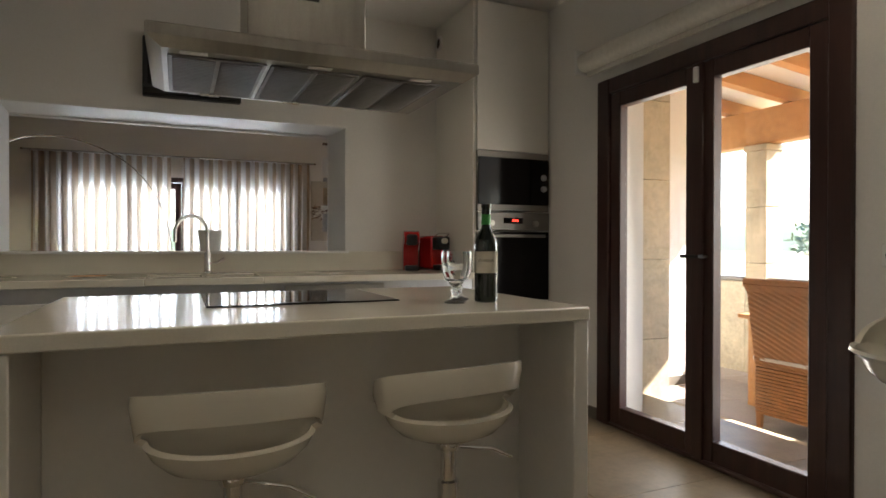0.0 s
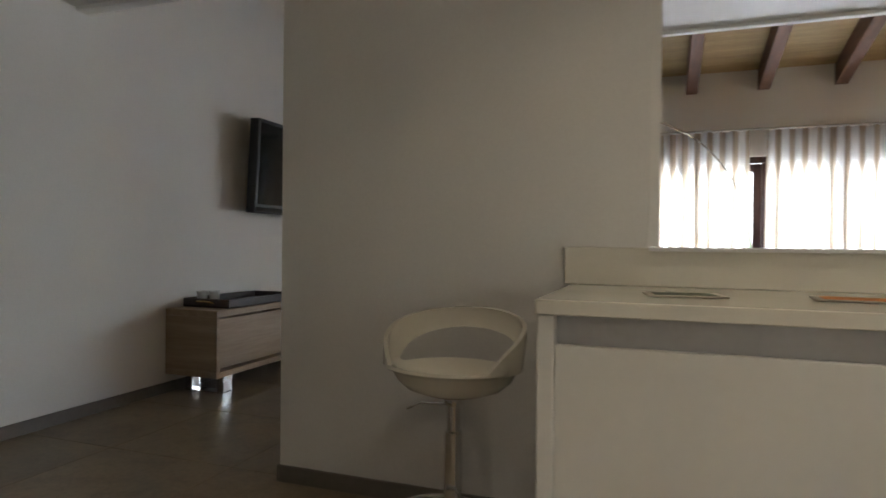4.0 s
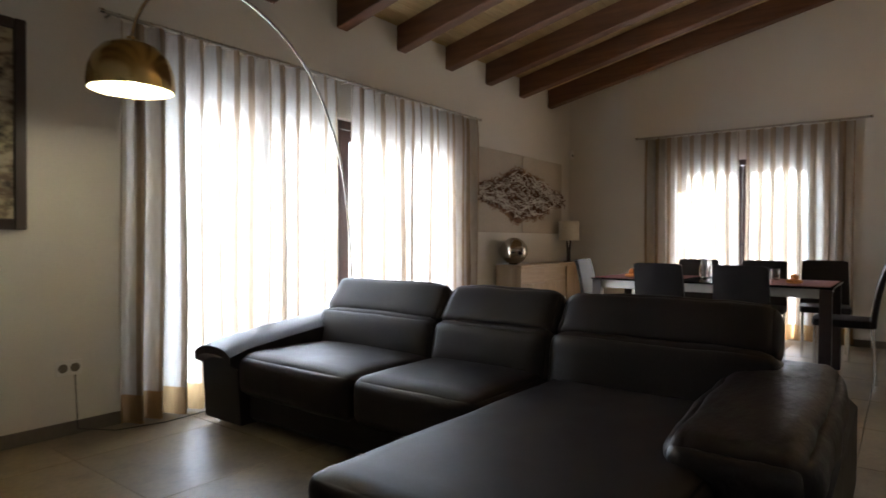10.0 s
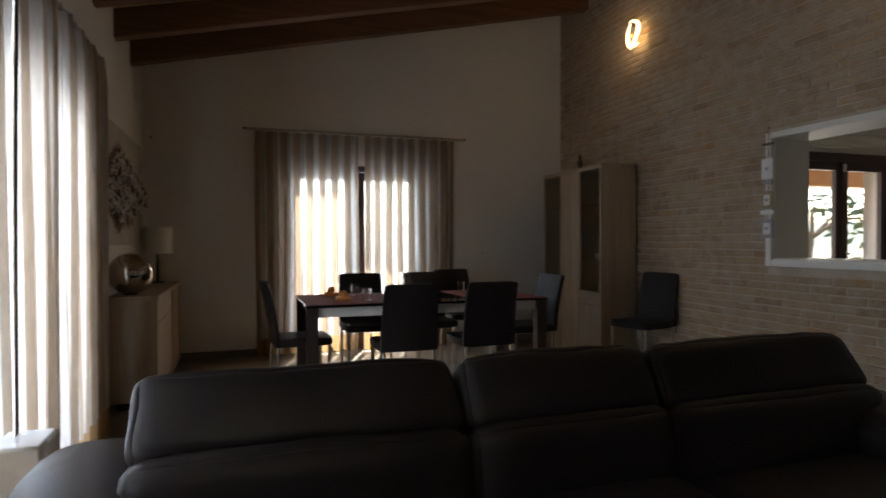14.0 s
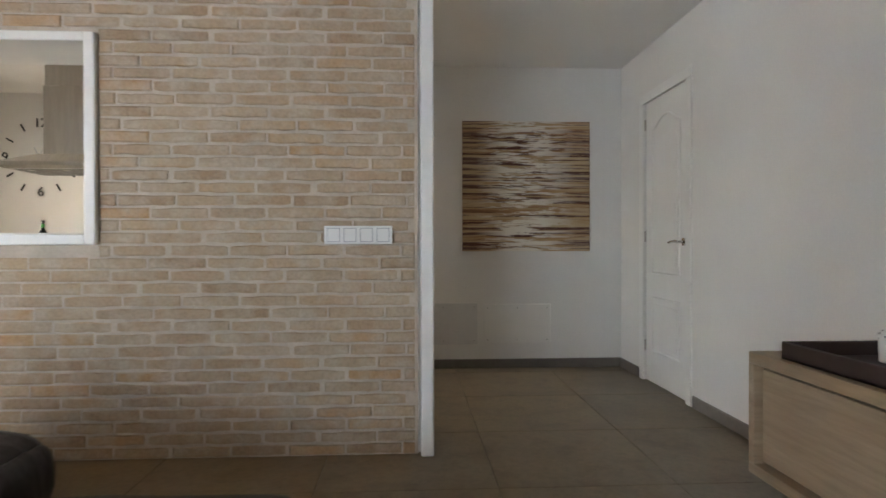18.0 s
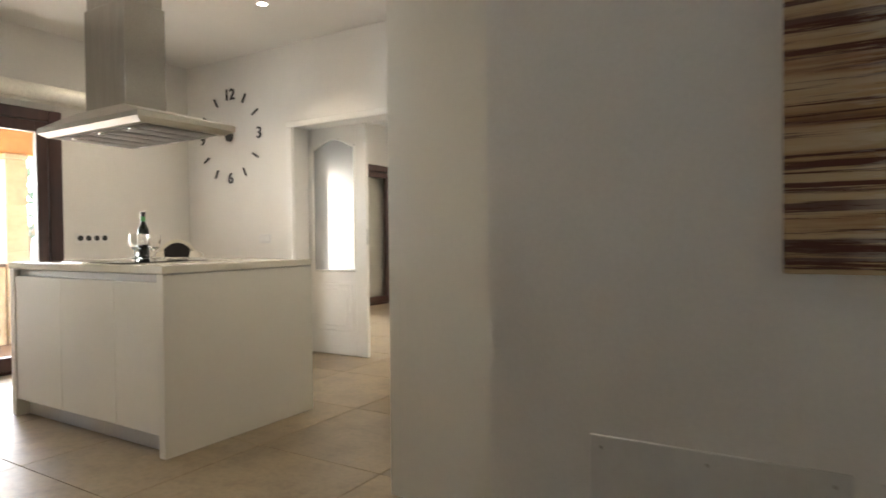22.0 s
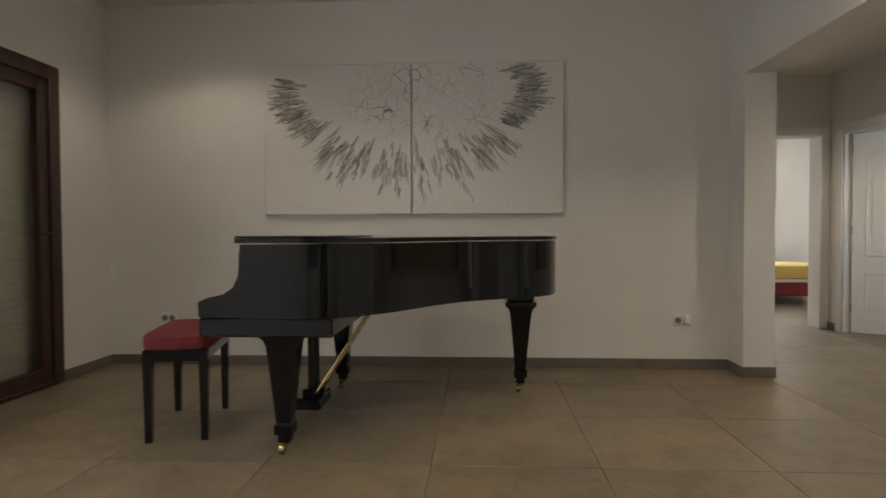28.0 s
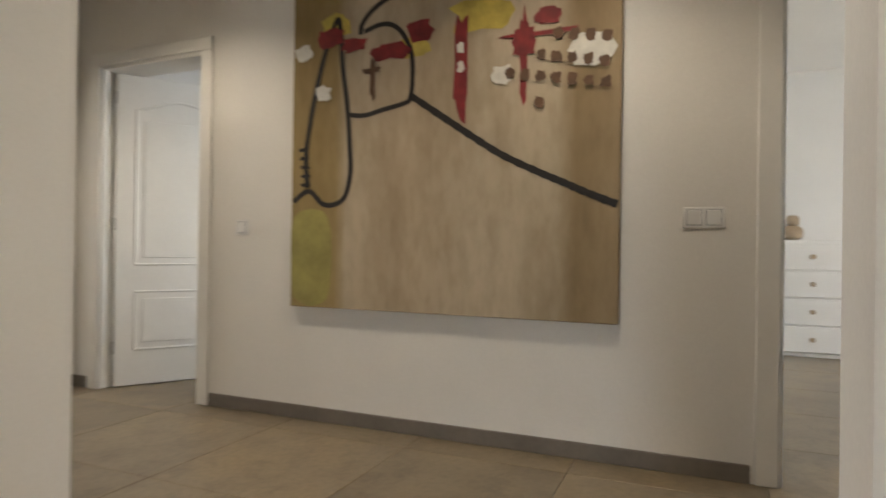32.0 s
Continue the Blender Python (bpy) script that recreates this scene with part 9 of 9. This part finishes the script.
# ------------------------------------------------------------------ pieces of floor, terrace and brick wall
def shared_piece(name, mesh, at, parent):
    ob = new(name, mesh)
    ob.parent = parent
    ob.matrix_parent_inverse = base_matrix(parent).inverted()
    ob.matrix_basis = Matrix.Translation(at)
    return ob


floor_ob = bpy.data.objects["floor"]
TS = 0.755
tile_me = finish(box((-TS / 2 + 0.0015, -TS / 2 + 0.0015, -0.012), (TS / 2 - 0.0015, TS / 2 - 0.0015, 0.0), 0.0015), "tile", M["tile"], False)
AREAS = ((-1.71, -1.58, 6.75, 5.06), (0.33, -4.2, 5.35, -1.58), (-1.5, -10.95, 5.42, -4.2))
FAR_AREAS = ((-5.3, -10.95, -1.5, -3.2), (-4.0, -15.0, 2.2, -10.95))
far = bmesh.new()
i0, j0 = -1.09 + TS / 2, 2.36 + TS / 2
for i in range(-7, 12):
    for j in range(-25, 5):
        x, y = i0 + i * TS, j0 + j * TS
        h = TS / 2
        hit = any(a - h < x < c + h and b_ - h < y < d + h for a, b_, c, d in AREAS)
        if x > 5.7 and y < 0.25:
            continue
        if hit and y > -11:
            shared_piece("tile", tile_me, (x, y, 0), floor_ob)
        elif any(a - h < x < c + h and b_ - h < y < d + h for a, b_, c, d in FAR_AREAS):
            cbox(far, (x - h + 0.0015, y - h + 0.0015, -0.012), (x + h - 0.0015, y + h - 0.0015, 0), 0.0015)
tagged(part("far_tiles", far, M["tile"], floor_ob, "", False), kind="stuff")

terrace = bpy.data.objects["terrace_floor"]
plank_me = finish(box((-0.30, -0.30, -0.03), (0.296, 0.296, 0.0), 0.003), "terrace_tile", M["outfloor"], False)
for i in range(4):
    for j in range(-9, 15):
        if i > 1 or j >= 0:
            shared_piece("tile", plank_me, (5.97 + i * 0.6, -0.27 - j * 0.6, TZ), terrace)

# brick skin of the hatch wall
brick_wall = structure("wall_brick", panels(bmesh.new(), "x", W1_Y1 - 0.03, W1_Y1 - 0.006, W1_X + 0.02, END_X, 0, 4.0, [(1.50, 3.63, 1.02, 1.97)]), M["mortar"], "pale handmade brick skin with wide mortar joints", "wall")
structure("wall_brick_head", panels(bmesh.new(), "x", W1_Y1 - 0.03, W1_Y1 - 0.006, TV_X, W1_X + 0.02, 2.46, 4.0), M["mortar"], "mortar bed over the wide opening", "wall")
BL, BH, CL, CH_ = 0.262, 0.0515, 0.270, 0.0592


def rough_brick(ln, seed, ends=0.0):
    r_ = random.Random(seed)
    b = bmesh.new()
    n = 5
    vs = []
    for k in range(n + 1):
        x = -ln / 2 + ln * k / n
        c = 0.006 if k in (0, n) else 0.0
        j1, j2, j3 = r_.uniform(-0.003, 0.003), r_.uniform(-0.003, 0.003), r_.uniform(-0.0025, 0.0025)
        xx = x + (c if k == 0 else -c if k == n else 0)
        vs += [(x, -0.004, -BH / 2 + j1), (x, 0.010 - c + j3 * 0.5, -BH / 2 + 0.004 + j1), (xx, 0.014 - c + j3, -BH / 2 + 0.007 + j1), (xx, 0.014 - c + j3, BH / 2 - 0.007 + j2), (x, 0.010 - c + j3 * 0.5, BH / 2 - 0.004 + j2), (x, -0.004, BH / 2 + j2)]
    fs = [(k * 6 + q, k * 6 + q + 1, k * 6 + 7 + q, k * 6 + 6 + q) for k in range(n) for q in range(5)]
    fs += [tuple(range(6)), tuple(range(n * 6 + 5, n * 6 - 1, -1))]
    put(b, vs, fs)
    return b


brick_mes = [finish(rough_brick(BL, s), "brick", M["brick"], True) for s in range(6)]
half_mes = [finish(rough_brick(BL * 0.47, s + 30), "brick_half", M["brick"], True) for s in range(3)]
rb = random.Random(77)
rest_v, rest_f = [], []
FACE = W1_Y1 - 0.006


def lay(ln, x, z, near):
    if near:
        me = rb.choice(half_mes if ln < 0.2 else brick_mes)
        ob = shared_piece("brick", me, (x, FACE - 0.0065 + rb.uniform(-0.002, 0.002), z + rb.uniform(-0.002, 0.002)), brick_wall)
    else:
        o = len(rest_v)
        j = [rb.uniform(-0.003, 0.003) for _ in range(6)]
        y1 = FACE + 0.0065 + rb.uniform(-0.002, 0.002)
        h, w = BH / 2, ln / 2
        for yy, s in ((FACE - 0.002, 0), (y1 - 0.004, 0.001), (y1, 0.007)):
            rest_v.extend([(x - w + s, yy, z - h + s + j[0]), (x + w - s, yy, z - h + s + j[1]), (x + w - s, yy, z + h - s + j[2]), (x - w + s, yy, z + h - s + j[3])])
        for a in (0, 4):
            rest_f.extend([(o + a + q, o + a + (q + 1) % 4, o + a + 4 + (q + 1) % 4, o + a + 4 + q) for q in range(4)])
        rest_f.append((o + 8, o + 9, o + 10, o + 11))


row, z, placed = 0, CH_ / 2, 0
while z < 4.02:
    x = TV_X + CL / 2 + (0 if row % 2 else -CL / 2) + rb.uniform(-0.035, 0.035)
    while x < END_X + 0.05:
        lo, hi = x - BL / 2, x + BL / 2
        cuts = [(lo, hi)]
        blocks = []
        if z < 2.50:
            blocks.append((-5, 0.006))
        if 1.0 - BH / 2 < z < 1.985 + BH / 2:
            blocks.append((1.472, 3.656))
        blocks += [(-5, TV_X + 0.003), (END_X - 0.003, 99)]
        for a, b_ in blocks:
            nxt = []
            for p, q in cuts:
                if q <= a or p >= b_:
                    nxt.append((p, q))
                else:
                    if p < a:
                        nxt.append((p, a))
                    if q > b_:
                        nxt.append((b_, q))
            cuts = nxt
        for p, q in cuts:
            if q - p > 0.03:
                full = abs((q - p) - BL) < 1e-6
                near = full and -0.1 < x < 1.55 and z < 2.3 and placed < 298
                placed += near
                lay(q - p, (p + q) / 2, z, near)
        x += CL
    row += 1
    z += CH_
me = bpy.data.meshes.new("far_bricks")
me.from_pydata(rest_v, [], rest_f)
me.materials.append(M["brick"])
fb = new("far_bricks", me)
fb.parent = brick_wall
tagged(fb, kind="stuff")
